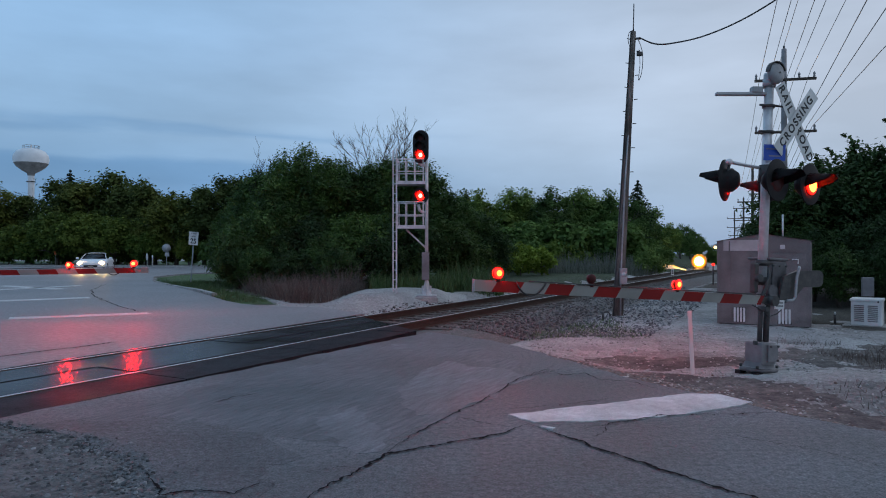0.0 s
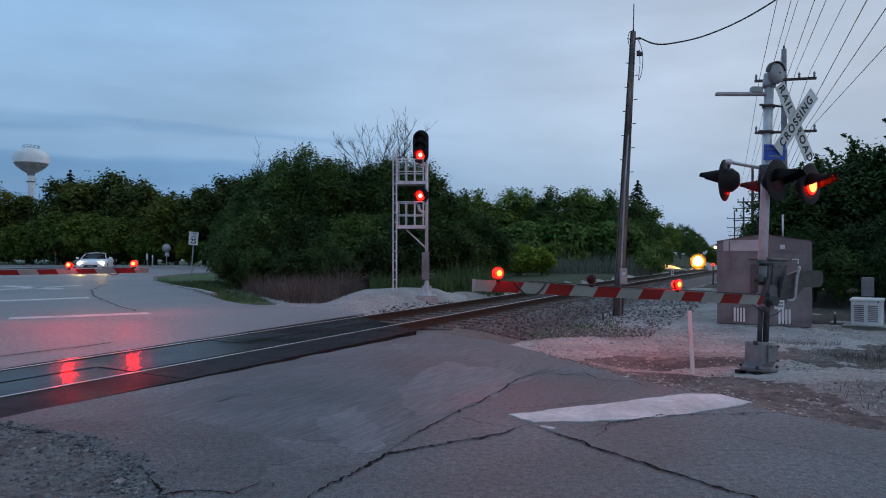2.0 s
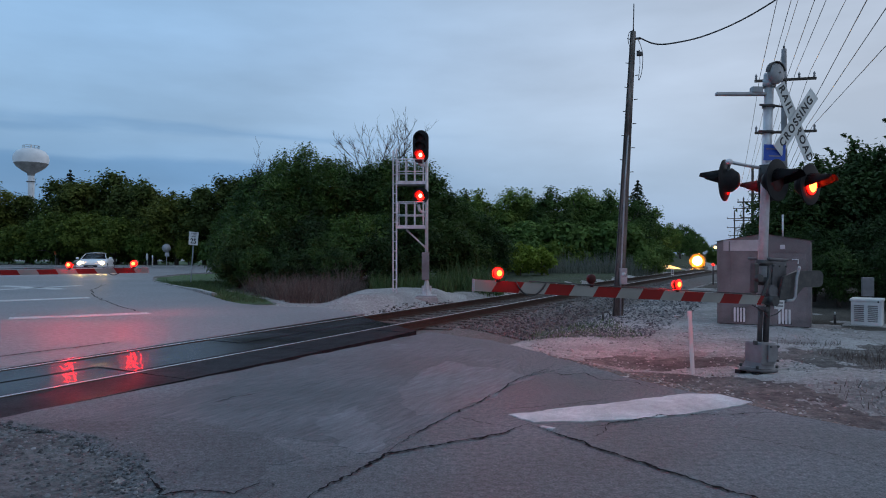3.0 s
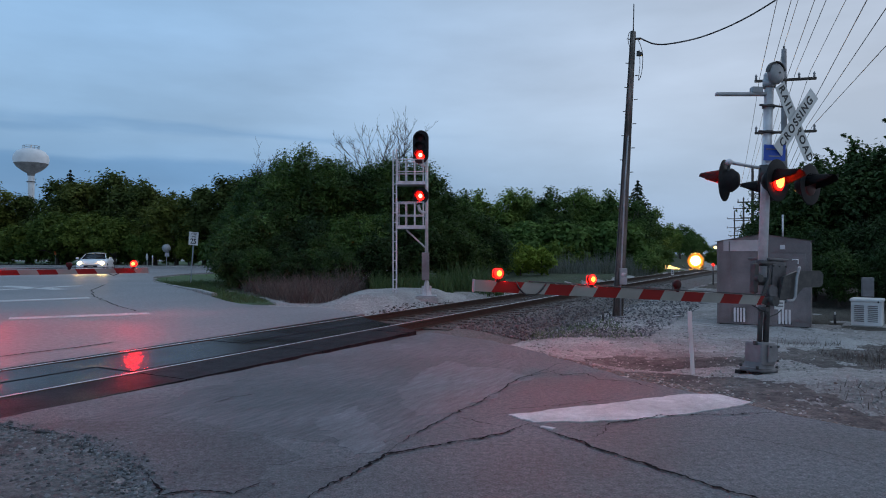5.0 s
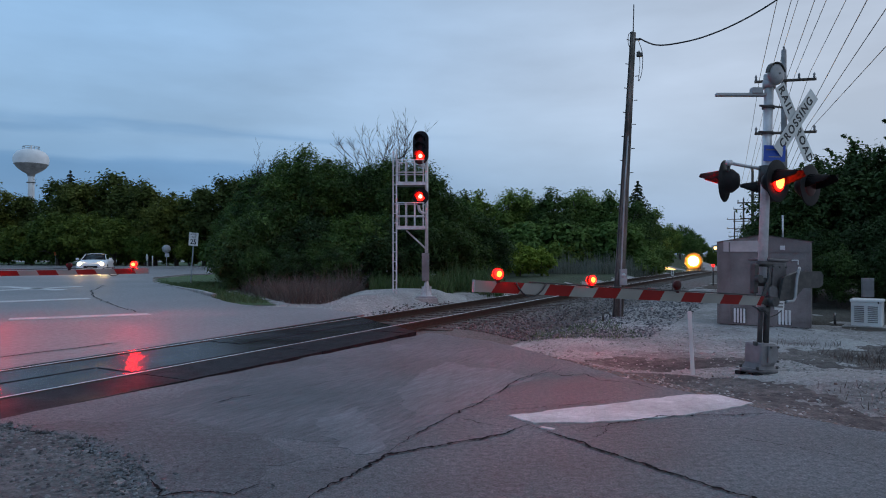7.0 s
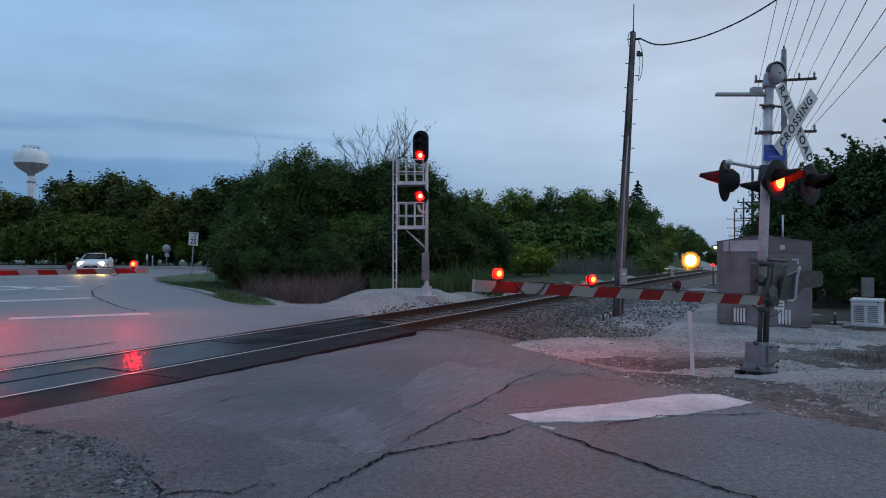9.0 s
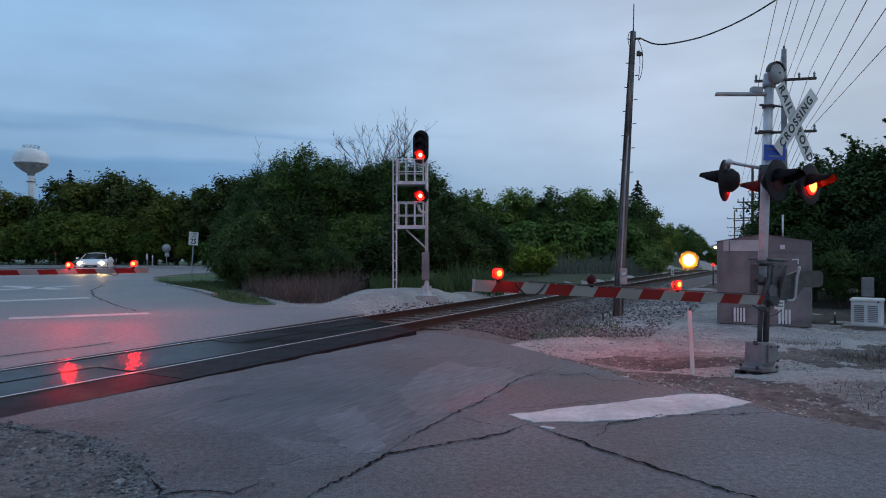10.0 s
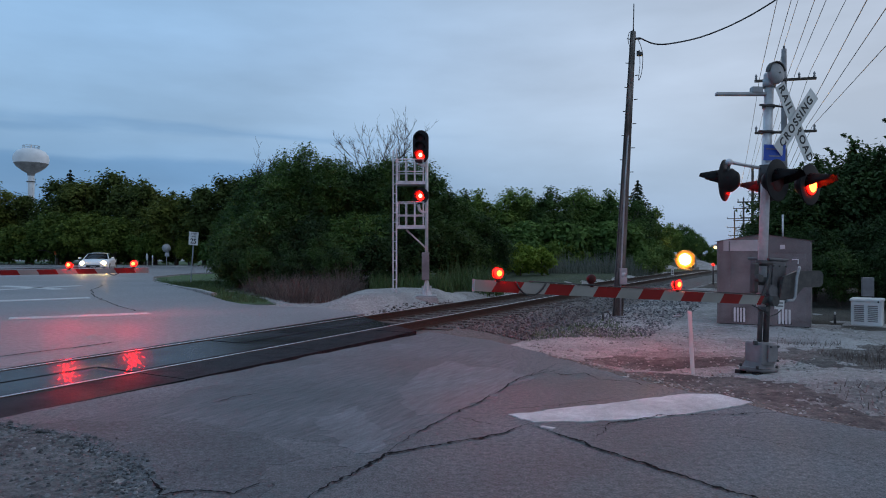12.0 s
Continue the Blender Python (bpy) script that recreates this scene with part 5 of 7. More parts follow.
def crossing_signal(m, label, arm, lamps, front_on, lag=0.0, stripe=0.352, h=0.128, glow=(G_ARM_HOT, G_ARM_RED), back_glow=G_RED_BACK):
    t = thing("crossing_signal", m, label, "crossing signal", "crossing signals")
    mast = rod(bmesh.new(), (0, 0, 0.95), (0, 0, 4.2), 0.066, 0.064, 20)
    part("mast", mast, M_ALU, t, "aluminium pipe mast", smooth=False)
    part("lower_pipe", rod(bmesh.new(), (-0.005, 0, 0.40), (-0.005, 0, 1.0), 0.034, None, 14), M_DARKSTEEL, t, "dark narrow pipe below the mast")
    bm = bmesh.new()
    lathe(bm, [(0.0, 0.085), (0.27, 0.085), (0.30, 0.07), (0.30, 0.035), (0.0, 0.03)], Matrix.Diagonal((1.0, 0.8, 1, 1)) @ Matrix.Rotation(radians(22.5), 4, "Z"), 8)
    part("base", bm, M_MECH, t, "grey bolted base plate")
    part("pier", box(bmesh.new(), (0.17, 0.20, 0.20), (0.03, -0.06, -0.06), 0.015), M_CONCRETE, t, "concrete pier under the base plate")
    for x, y in ((-0.2, -0.14), (0.2, -0.14), (-0.2, 0.14), (0.2, 0.14)):
        # legs in flat black, their colour standing for the gap's shade below the plate
        part("footing_leg", box(bmesh.new(), (0.12, 0.10, 0.18), (x, y, -0.06), 0.01), M_BLACK, t)
        part("anchor_bolt", rod(bmesh.new(), (x, y, 0.08), (x, y, 0.125), 0.022, None, 6), M_DARKSTEEL, t)
    bm = box(bmesh.new(), (0.30, 0.30, 0.32), (0.02, 0, 0.29), 0.035)
    part("junction_box", bm, M_GREYBOX, t, "grey cast junction box")
    part("box_flange", lathe(bmesh.new(), [(0.20, 0.14), (0.21, 0.17), (0.255, 0.09), (0.31, 0.085)], Matrix.Rotation(radians(45), 4, "Z") @ Matrix.Diagonal((0.85, 0.85, 1, 1)), 4), M_GREYBOX, t, "flared cast foot of the box")
    part("box_cover", box(bmesh.new(), (0.20, 0.03, 0.25), (0.07, -0.165, 0.30), 0.012), M_GREYBOX, t)
    part("box_lug", box(bmesh.new(), (0.05, 0.05, 0.06), (-0.15, -0.05, 0.44), 0.01), M_DARKSTEEL, t)
    for x, z in ((0.0, 0.40), (0.15, 0.40), (0.15, 0.20)):
        part("bolt", rod(bmesh.new(), (x, -0.175, z), (x, -0.20, z), 0.016, None, 6), M_DARKSTEEL, t)
    part("conduit", tube(bmesh.new(), [(0.085, -0.03, 0.4), (0.09, -0.03, 0.8), (0.10, -0.03, 1.05)], 0.042, 10), M_DARKSTEEL, t, "dark flexible conduit")
    # gate mechanism
    mech = part("gate_mechanism", box(bmesh.new(), (0.36, 0.34, 0.50), (0.21, 0.08, 1.38), 0.035), M_MECH, t, "grey gate machine housing")
    part("lid", box(bmesh.new(), (0.40, 0.38, 0.035), (0.21, 0.08, 1.645), 0.012), M_MECH, mech)
    part("door", box(bmesh.new(), (0.28, 0.02, 0.38), (0.22, -0.098, 1.38), 0.006), M_MECH, mech)
    part("hinge", rod(bmesh.new(), (-0.02, -0.125, 1.28), (-0.02, -0.125, 1.52), 0.014, None, 8), M_DARKSTEEL, mech)
    for z in (1.06, 1.58):
        part("clamp", lathe(bmesh.new(), [(0.075, -0.04), (0.098, -0.04), (0.098, 0.04), (0.075, 0.04)], Matrix.Translation((0, 0, z)), 20), M_DARKSTEEL, t)
        part("clamp_bolt", rod(bmesh.new(), (-0.16, -0.08, z), (0.12, -0.08, z), 0.02, None, 8), M_DARKSTEEL, t)
    for k in range(3):
        part("cover_bolt", rod(bmesh.new(), (0.09 + 0.13 * k, -0.10, 1.55), (0.09 + 0.13 * k, -0.125, 1.55), 0.014, None, 6), M_DARKSTEEL, mech)
    part("gear_cover", rod(bmesh.new(), (0.05, -0.10, 1.18), (0.05, -0.16, 1.18), 0.10, 0.09, 18), M_MECH, mech)
    part("crank_link", box(bmesh.new(), (0.05, 0.03, 0.34), (-0.10, -0.15, 1.24), 0.008, Matrix.Rotation(radians(24), 4, "Y")), M_DARKSTEEL, t)
    part("mast_collar", lathe(bmesh.new(), [(0.07, -0.06), (0.11, -0.05), (0.11, 0.05), (0.07, 0.06)], Matrix.Translation((0, 0, 1.32)), 18), M_DARKSTEEL, t)
    part("side_bracket", box(bmesh.new(), (0.09, 0.08, 0.42), (-0.23, -0.06, 1.36), 0.02), M_DARKSTEEL, t)
    part("roller", rod(bmesh.new(), (-0.22, -0.16, 1.36), (-0.22, -0.04, 1.36), 0.055, None, 14), M_DARKSTEEL, t)
    part("hand_rail", tube(bmesh.new(), [(0.22, -0.24, 1.06), (0.36, -0.24, 1.07), (0.40, -0.24, 1.12), (0.42, -0.24, 1.40), (0.46, -0.24, 1.52), (0.52, -0.20, 1.55)], 0.02, 8), M_GALV, t, "bent metal conduit")
    # counterweights
    bm = bmesh.new()
    out = [(0.10, 0.98), (0.42, 1.08), (0.62, 1.26), (0.98, 1.28), (1.05, 1.33), (1.05, 1.47), (0.98, 1.52), (0.5, 1.50), (0.2, 1.4)]
    for y in (-0.20, -0.16):
        vs = [bm.verts.new((x, y, z)) for x, z in out]
        bm.faces.new(vs if y < -0.18 else vs[::-1])
    bm.verts.ensure_lookup_table()
    n = len(out)
    for k in range(n):
        bm.faces.new((bm.verts[k], bm.verts[n + k], bm.verts[n + (k + 1) % n], bm.verts[(k + 1) % n]))
    bmesh.ops.recalc_face_normals(bm, faces=bm.faces)
    part("counterweight_arm", bm, M_DARKSTEEL, t, "dark steel counterweight arm")
    part("counterweight", box(bmesh.new(), (0.26, 0.10, 0.22), (0.92, -0.14, 1.40), 0.02), M_DARKSTEEL, t)
    # the striped arm
    z0, th, y0 = 1.05, 0.035, -0.20
    lift = Matrix.Translation((0, y0, z0)) @ Matrix.Rotation(radians(0.7), 4, "Y") @ Matrix.Translation((0, -y0, -z0))
    holder = part("arm_bracket", box(bmesh.new(), (0.62, 0.05, 0.09), (-0.30, y0 + 0.05, z0), 0.012), M_DARKSTEEL, t, "steel arm bracket")
    part("pivot", rod(bmesh.new(), (-0.02, y0 + 0.1, z0), (-0.02, y0 - 0.06, z0), 0.07, None, 16), M_DARKSTEEL, holder)
    part("bracket_bolt", rod(bmesh.new(), (-0.16, y0 + 0.1, z0 - 0.12), (-0.16, y0 - 0.04, z0 - 0.12), 0.035, None, 12), M_DARKSTEEL, holder)
    ga = part("gate_arm", box(bmesh.new(), (arm - 0.28, 0.024, h * 0.9), (-(arm + 0.28) / 2, y0, z0)), M_WHITE, t, "lowered gate arm with red and white stripes", lift)
    x, k = -arm, 0
    sl = h * 0.62
    while x < -0.3:
        wide = 0.62 * stripe if k == 0 else stripe
        x2 = min(x + wide, -0.28)
        bm = bmesh.new()
        lo = [(x if k == 0 else x, z0 - h / 2), (x2, z0 - h / 2), (x2 + sl, z0 + h / 2), ((x if k == 0 else x + sl), z0 + h / 2)]
        f = [bm.verts.new((a, y0 - th / 2, b)) for a, b in lo]
        g = [bm.verts.new((a, y0 + th / 2, b)) for a, b in lo]
        bm.faces.new(f)
        bm.faces.new(g[::-1])
        for i in range(4):
            bm.faces.new((f[i], g[i], g[(i + 1) % 4], f[(i + 1) % 4]))
        bmesh.ops.recalc_face_normals(bm, faces=bm.faces)
        part("stripe", bm, M_ARM_RED if k % 2 else M_ARM_WHITE, ga)
        x, k = x2, k + 1
    part("end_cap", box(bmesh.new(), (0.012, th + 0.012, h + 0.01), (-arm, y0, z0), 0.003), M_GALV, ga)
    part("lamp_cable", tube(bmesh.new(), [(-arm + 0.7 + 0.12 * i, y0 - 0.03, z0 + 0.075 + (0.004 * (i % 2))) for i in range(9)] + [(-0.3, y0 - 0.03, z0 + 0.078)], 0.008, 6), M_WIRE, ga)
    sag = [(-arm + 0.52 + 0.42 * i / 8, y0 - 0.032, z0 + 0.07 - 0.16 * math.sin(math.pi * i / 8) ** 0.8) for i in range(9)]
    part("loop_cable", tube(bmesh.new(), sag, 0.009, 6), M_WIRE, ga, "black cable hanging in a loop")
    for d, mode in lamps:
        arm_lamp_on(t, lift @ pose(-arm + d, y0, z0 + h / 2 + 0.085), mode, lag, glow)
    # flashers
    part("lamp_bar", tube(bmesh.new(), [(-0.68, 0.06, 2.98), (-0.3, 0.06, 2.97), (0.75, 0.0, 2.94)], 0.024, 10), M_ALU, t, "pipe carrying the flashing lamps")
    part("bar_knob", lathe(bmesh.new(), [(0, -0.05), (0.045, -0.03), (0.05, 0), (0.045, 0.03), (0, 0.05)], Matrix.Translation((-0.68, 0.06, 2.98)), 12), M_ALU, t)
    part("lamp_clamp", lathe(bmesh.new(), [(0.072, -0.12), (0.10, -0.12), (0.10, 0.12), (0.072, 0.12)], Matrix.Translation((0, 0, 2.88)), 18), M_DARKSTEEL, t)
    for x, y in ((-0.66, 0.1), (0.0, 0.12), (0.02, -0.12), (0.66, -0.12)):
        part("lamp_hanger", rod(bmesh.new(), (x, y * 0.7, 2.97), (x, y, 2.74), 0.02, None, 8), M_DARKSTEEL, t)
    back = Matrix.Rotation(math.pi, 4, "Z")
    flasher(t, pose(-0.09, -0.27, 2.75, 0, 0, 10), not front_on, lag)
    flasher(t, pose(0.60, -0.27, 2.755, 0, 0, 10), front_on, lag)
    flasher(t, pose(-0.60, 0.20, 2.74, 0, 0, 26) @ back, not front_on, lag, back_glow)
    flasher(t, pose(0.36, 0.30, 2.70, 0, 0, 22) @ back, front_on, lag, back_glow)
    # crossbuck
    for ang, txts in ((-55, (("RAIL", -0.365), ("ROAD", 0.375))), (52, (("CROSSING", 0.0),))):
        yy = -0.16 if ang < 0 else -0.185
        bm = box(bmesh.new(), (1.20, 0.006, 0.215), bevel=0.002)
        bl = part("crossbuck_blade", bm, M_WHITE_REFL, t, "white blade with black lettering", pose(0.36, yy, 3.66, 0, -ang, 0))
        for txt, x in txts:
            words(txt, 0.17, M_LETTER, bl, pose(x, -0.005, 0, 90, 0, 0), fat=0.005, gap=1.28)
    for z in (3.48, 3.86):
        part("crossbuck_bracket", tube(bmesh.new(), [(-0.18, 0.0, z), (0.0, -0.08, z), (0.36, -0.15, z)], 0.016, 8), M_DARKSTEEL, t)
        part("band", lathe(bmesh.new(), [(0.07, -0.02), (0.088, -0.02), (0.088, 0.02), (0.07, 0.02)], Matrix.Translation((0, 0, z)), 16), M_DARKSTEEL, t)
    sg = part("notice_plate", box(bmesh.new(), (0.30, 0.006, 0.23), bevel=0.002), M_BLUE, t, "blue notice plate with unreadable white lines", pose(0.0, -0.13, 3.17, 0, 0, -30))
    for k in range(3):
        part("text_bar", box(bmesh.new(), (0.24 - 0.04 * k, 0.002, 0.016), (0.0, -0.005, 0.05 - 0.05 * k)), M_BLUE if k == 1 else M_GREYBOX, sg)
    pl = part("number_plate", box(bmesh.new(), (0.20, 0.006, 0.13), (0.08, -0.235, 1.00), 0.002), M_WHITE, t, "small white plate with dark bars")
    for k in range(2):
        part("text_bar", box(bmesh.new(), (0.14, 0.002, 0.02), (0.08, -0.241, 1.025 - 0.045 * k)), M_GREYBOX, pl)
    # bell and detector arm on top
    bell = part("bell", lathe(bmesh.new(), [(0.0, 0.07), (0.08, 0.062), (0.14, 0.035), (0.155, 0.0), (0.15, -0.02), (0.0, -0.02)], Matrix.Translation((0, -0.10, 4.32)) @ FACE, 28), M_GALV, t, "round grey warning bell")
    part("bell_rim", lathe(bmesh.new(), [(0.16, 0.04), (0.172, 0.045), (0.172, -0.03), (0.16, -0.03)], Matrix.Translation((0, -0.10, 4.32)) @ FACE @ Matrix.Rotation(radians(20), 4, "Z"), 20, 0, math.pi * 0.9), M_DARKSTEEL, bell)
    part("striker", rod(bmesh.new(), (0.0, -0.18, 4.32), (0.0, -0.165, 4.32), 0.012, None, 8), M_DARKSTEEL, bell)
    part("bell_housing", box(rod(bmesh.new(), (0, 0, 4.14), (0, 0, 4.25), 0.09, 0.09, 16), (0.16, 0.12, 0.14), (0.0, -0.01, 4.28), 0.03), M_GALV, t)
    part("detector_arm", box(box(bmesh.new(), (0.72, 0.09, 0.045), (-0.40, 0.0, 4.06), 0.012, Matrix.Rotation(radians(-2), 4, "Y")), (0.16, 0.12, 0.10), (-0.18, 0, 4.12), 0.02), M_GALV, t, "grey horizontal arm on top of the mast", pose(0, 0, -0.03, 0, 0, -28))
    part("dangling_wire", tube(bmesh.new(), [(-0.42, y0, 0.98), (-0.2, y0 - 0.02, 0.90), (0.06, -0.1, 0.82), (0.22, -0.09, 0.86), (0.3, -0.1, 0.92)], 0.008, 6), M_WIRE, t)
    return t


def arm_lamp_on(t, m, mode, lag, glow):
    holder = part("arm_lamp", lathe(box(bmesh.new(), (0.05, 0.05, 0.05), (0, 0, -0.075), 0.006), [(0.0, 0.028), (0.05, 0.026), (0.058, 0.02), (0.058, -0.02), (0.05, -0.026), (0.0, -0.028)], FACE, 20),
                  M_LENS_OFF, t, "small round red lamp on the gate arm", m, True)
    g = bmesh.new()
    for side in (1, -1):
        f = FACE @ Matrix.Diagonal((1, 1, side, 1))
        on = 0 if mode == "steady" else -0.016
        lathe(g, [(0.0, 0.040 + on), (0.026, 0.038 + on), (0.034, 0.036 + on)], f, 20, 0)
        lathe(g, [(0.034, 0.036 + on), (0.052, 0.030 + on), (0.060, 0.022 + on)], f, 20, 1)
    if mode == "steady":
        part("lit_lens", g, list(glow), holder, "glowing red lamp insert", smooth=True)
        return
    g.free()
    # one insert for each side of the lamp, coming out of the housing when lit
    for side in (1, -1):
        ob = lens_glow("lit_lens", 0.054, holder, glow[0], glow[1], 0.6)
        rows = [(tt, (Matrix() if side > 0 else Matrix.Rotation(math.pi, 4, "Z")) @ p) for tt, p in flashing(mode, -0.034, -0.006, lag)]
        MOVES.append((ob, rows))


crossing_signal(pose(4.54, 9.44, -0.35, 0, 3.2, 25.0), "railway crossing signal with crossbuck, flashing red lamps and lowered gate", 4.80,
                ((0.30, "steady"), (1.60, False), (2.98, True)), True)
crossing_signal(pose(-11.27, 13.25, -0.13, 0, 0.3, 181.0), "crossing signal across the track with its gate lowered", 5.2,
                ((0.30, "steady"), (1.62, True), (3.2, False)), True, -0.08, 0.395, 0.108, (G_FAR_ARM_HOT, G_FAR_ARM_RED), G_RED_FAR)


# ---------------------------------------------------------------- railway signal on the gravel heap
def railway_signal():
    t = thing("railway_signal", pose(-0.5, 20.0, land(-0.5, 20.0) + 0.07), "silver railway signal mast with ladder, platforms and two red lights", "railway signal")
    bm = rod(bmesh.new(), (0, 0, 0.3), (0, 0, 4.80), 0.054, 0.05, 16)
    part("mast", bm, M_ALU, t)
    bm = lathe(bmesh.new(), [(0.24, 0.06), (0.20, 0.09), (0.075, 0.5), (0.07, 0.55)], Matrix.Rotation(radians(45), 4, "Z"), 4)
    for a in range(4):
        box(bm, (0.02, 0.3, 0.3), (0.0, 0.0, 0.2), 0, Matrix.Rotation(a * math.pi / 4, 4, "Z"))
    part("base", bm, M_ALU, t)
    part("base_plate", box(bmesh.new(), (0.62, 0.62, 0.05), (0, 0, 0.04), 0.01), M_GALV, t)
    part("footing", box(bmesh.new(), (0.72, 0.72, 0.2), (0, 0, -0.085), 0.02), M_CONCRETE, t, "concrete footing")
    part("relay_box", box(bmesh.new(), (0.22, 0.24, 0.84), (-0.03, -0.10, 0.95), 0.015), M_GREYBOX, t, "grey relay box")
    lad = part("ladder", bmesh.new(), M_ALU, t, "silver ladder")
    for x, y in ((-1.02, 0.0), (-0.90, -0.28)):
        part("rail", box(bmesh.new(), (0.045, 0.03, 4.7), (x, y, 2.14)), M_ALU, lad)
    for k in range(15):
        part("rung", rod(bmesh.new(), (-1.02, 0, 0.25 + 0.29 * k), (-0.90, -0.28, 0.25 + 0.29 * k), 0.013, None, 8), M_ALU, lad)
    for z, tall in ((2.10, 0.78), (3.43, 0.74)):
        pf = part("platform", box(bmesh.new(), (0.86, 0.62, 0.03), (-0.47, 0.0, z)), M_GALV, t, "metal grating platform with railing")
        for y in (-0.31, 0.31):
            part("toe_board", box(bmesh.new(), (0.88, 0.012, 0.10), (-0.47, y, z + 0.035)), M_ALU, pf)
            for zz in (tall * 0.5, tall):
                part("guard_rail", rod(bmesh.new(), (-0.9, y, z + zz), (-0.06, y, z + zz), 0.016, None, 8), M_ALU, pf)
            for x in (-0.86, -0.62, -0.36, -0.1):
                part("post", box(bmesh.new(), (0.028, 0.025, tall), (x, y, z + tall / 2)), M_ALU, pf)
        for zz in (tall * 0.5, tall):
            part("guard_rail", rod(bmesh.new(), (-0.9, -0.31, z + zz), (-0.9, 0.31, z + zz), 0.016, None, 8), M_ALU, pf)
    part("brace", rod(bmesh.new(), (-0.62, -0.1, 2.06), (-0.02, -0.04, 1.50), 0.025, None, 8), M_ALU, t)
    turn = -20
    for z, oval in ((4.50, True), (3.02, False)):
        half = 0.25 if oval else 0.0
        bm = bmesh.new()
        ring = []
        for k in range(40):
            a = k * math.tau / 40
            ring.append((0.255 * math.cos(a), (half if math.sin(a) >= 0 else -half) + 0.255 * math.sin(a)))
        f = [bm.verts.new((x, 0, zz)) for x, zz in ring]
        g = [bm.verts.new((x, 0.03, zz)) for x, zz in ring]
        bm.faces.new(f), bm.faces.new(g[::-1])
        for k in range(40):
            bm.faces.new((f[k], g[k], g[(k + 1) % 40], f[(k + 1) % 40]))
        box(bm, (0.26, 0.2, 0.26 + 2 * half), (0, 0.12, 0), 0.03)
        bmesh.ops.recalc_face_normals(bm, faces=bm.faces)
        head = part("signal_head", bm, M_BLACK, t, "black signal head with a lit red lens", pose(-0.18, -0.18, z + 0.06, 0, 0, turn))
        for lz in ((0.25, 0.0, -0.25) if oval else (0.0,)):
            bm = bmesh.new()
            rows = []
            for d, cut in ((0.0, 1.35), (0.09, 1.1), (0.18, 0.8)):
                rows.append([bm.verts.new((0.142 * math.cos(math.pi / 2 + (k / 16 - 0.5) * math.pi * cut), -d, lz + 0.142 * math.sin(math.pi / 2 + (k / 16 - 0.5) * math.pi * cut))) for k in range(17)])
            for a, b in zip(rows, rows[1:]):
                for k in range(16):
                    bm.faces.new((a[k], a[k + 1], b[k + 1], b[k])).smooth = True
            bmesh.ops.solidify(bm, geom=bm.faces[:], thickness=0.005)
            part("visor", bm, M_BLACK, head)
            lit = lz == -0.25 or not oval
            bm = lathe(bmesh.new(), [(0.0, 0.012), (0.062, 0.01)], Matrix.Translation((0, -0.004, lz)) @ FACE, 20, 0)
            lathe(bm, [(0.062, 0.01), (0.135, 0.0)], Matrix.Translation((0, -0.004, lz)) @ FACE, 20, 1)
            part("lens", bm, [G_SIGNAL, G_RED] if lit else [M_LENS_OFF, M_BLACK], head, "glowing red lens" if lit else "")
        part("head_bracket", tube(bmesh.new(), [(0, 0, z - 0.42 - half * 0.2), (-0.12, -0.02, z - 0.44 - half * 0.2), (-0.22, -0.06, z - 0.36 - half * 0.3), (-0.24, -0.08, z - 0.2)], 0.045, 10), M_ALU, t)
    for k in range(2):
        tagged(part("concrete_block", box(bmesh.new(), (0.5, 0.22, 0.10), bevel=0.02, turn=Matrix.Rotation(radians(12 * k), 4, "X")), M_CONCRETE,
                    m=pose(0.28 + 0.25 * k, 18.9 + 0.6 * k, land(0.28 + 0.25 * k, 18.9 + 0.6 * k) + 0.03, 8, 10, 30 + 20 * k)), "pale concrete block on the gravel heap", "concrete block")


railway_signal()


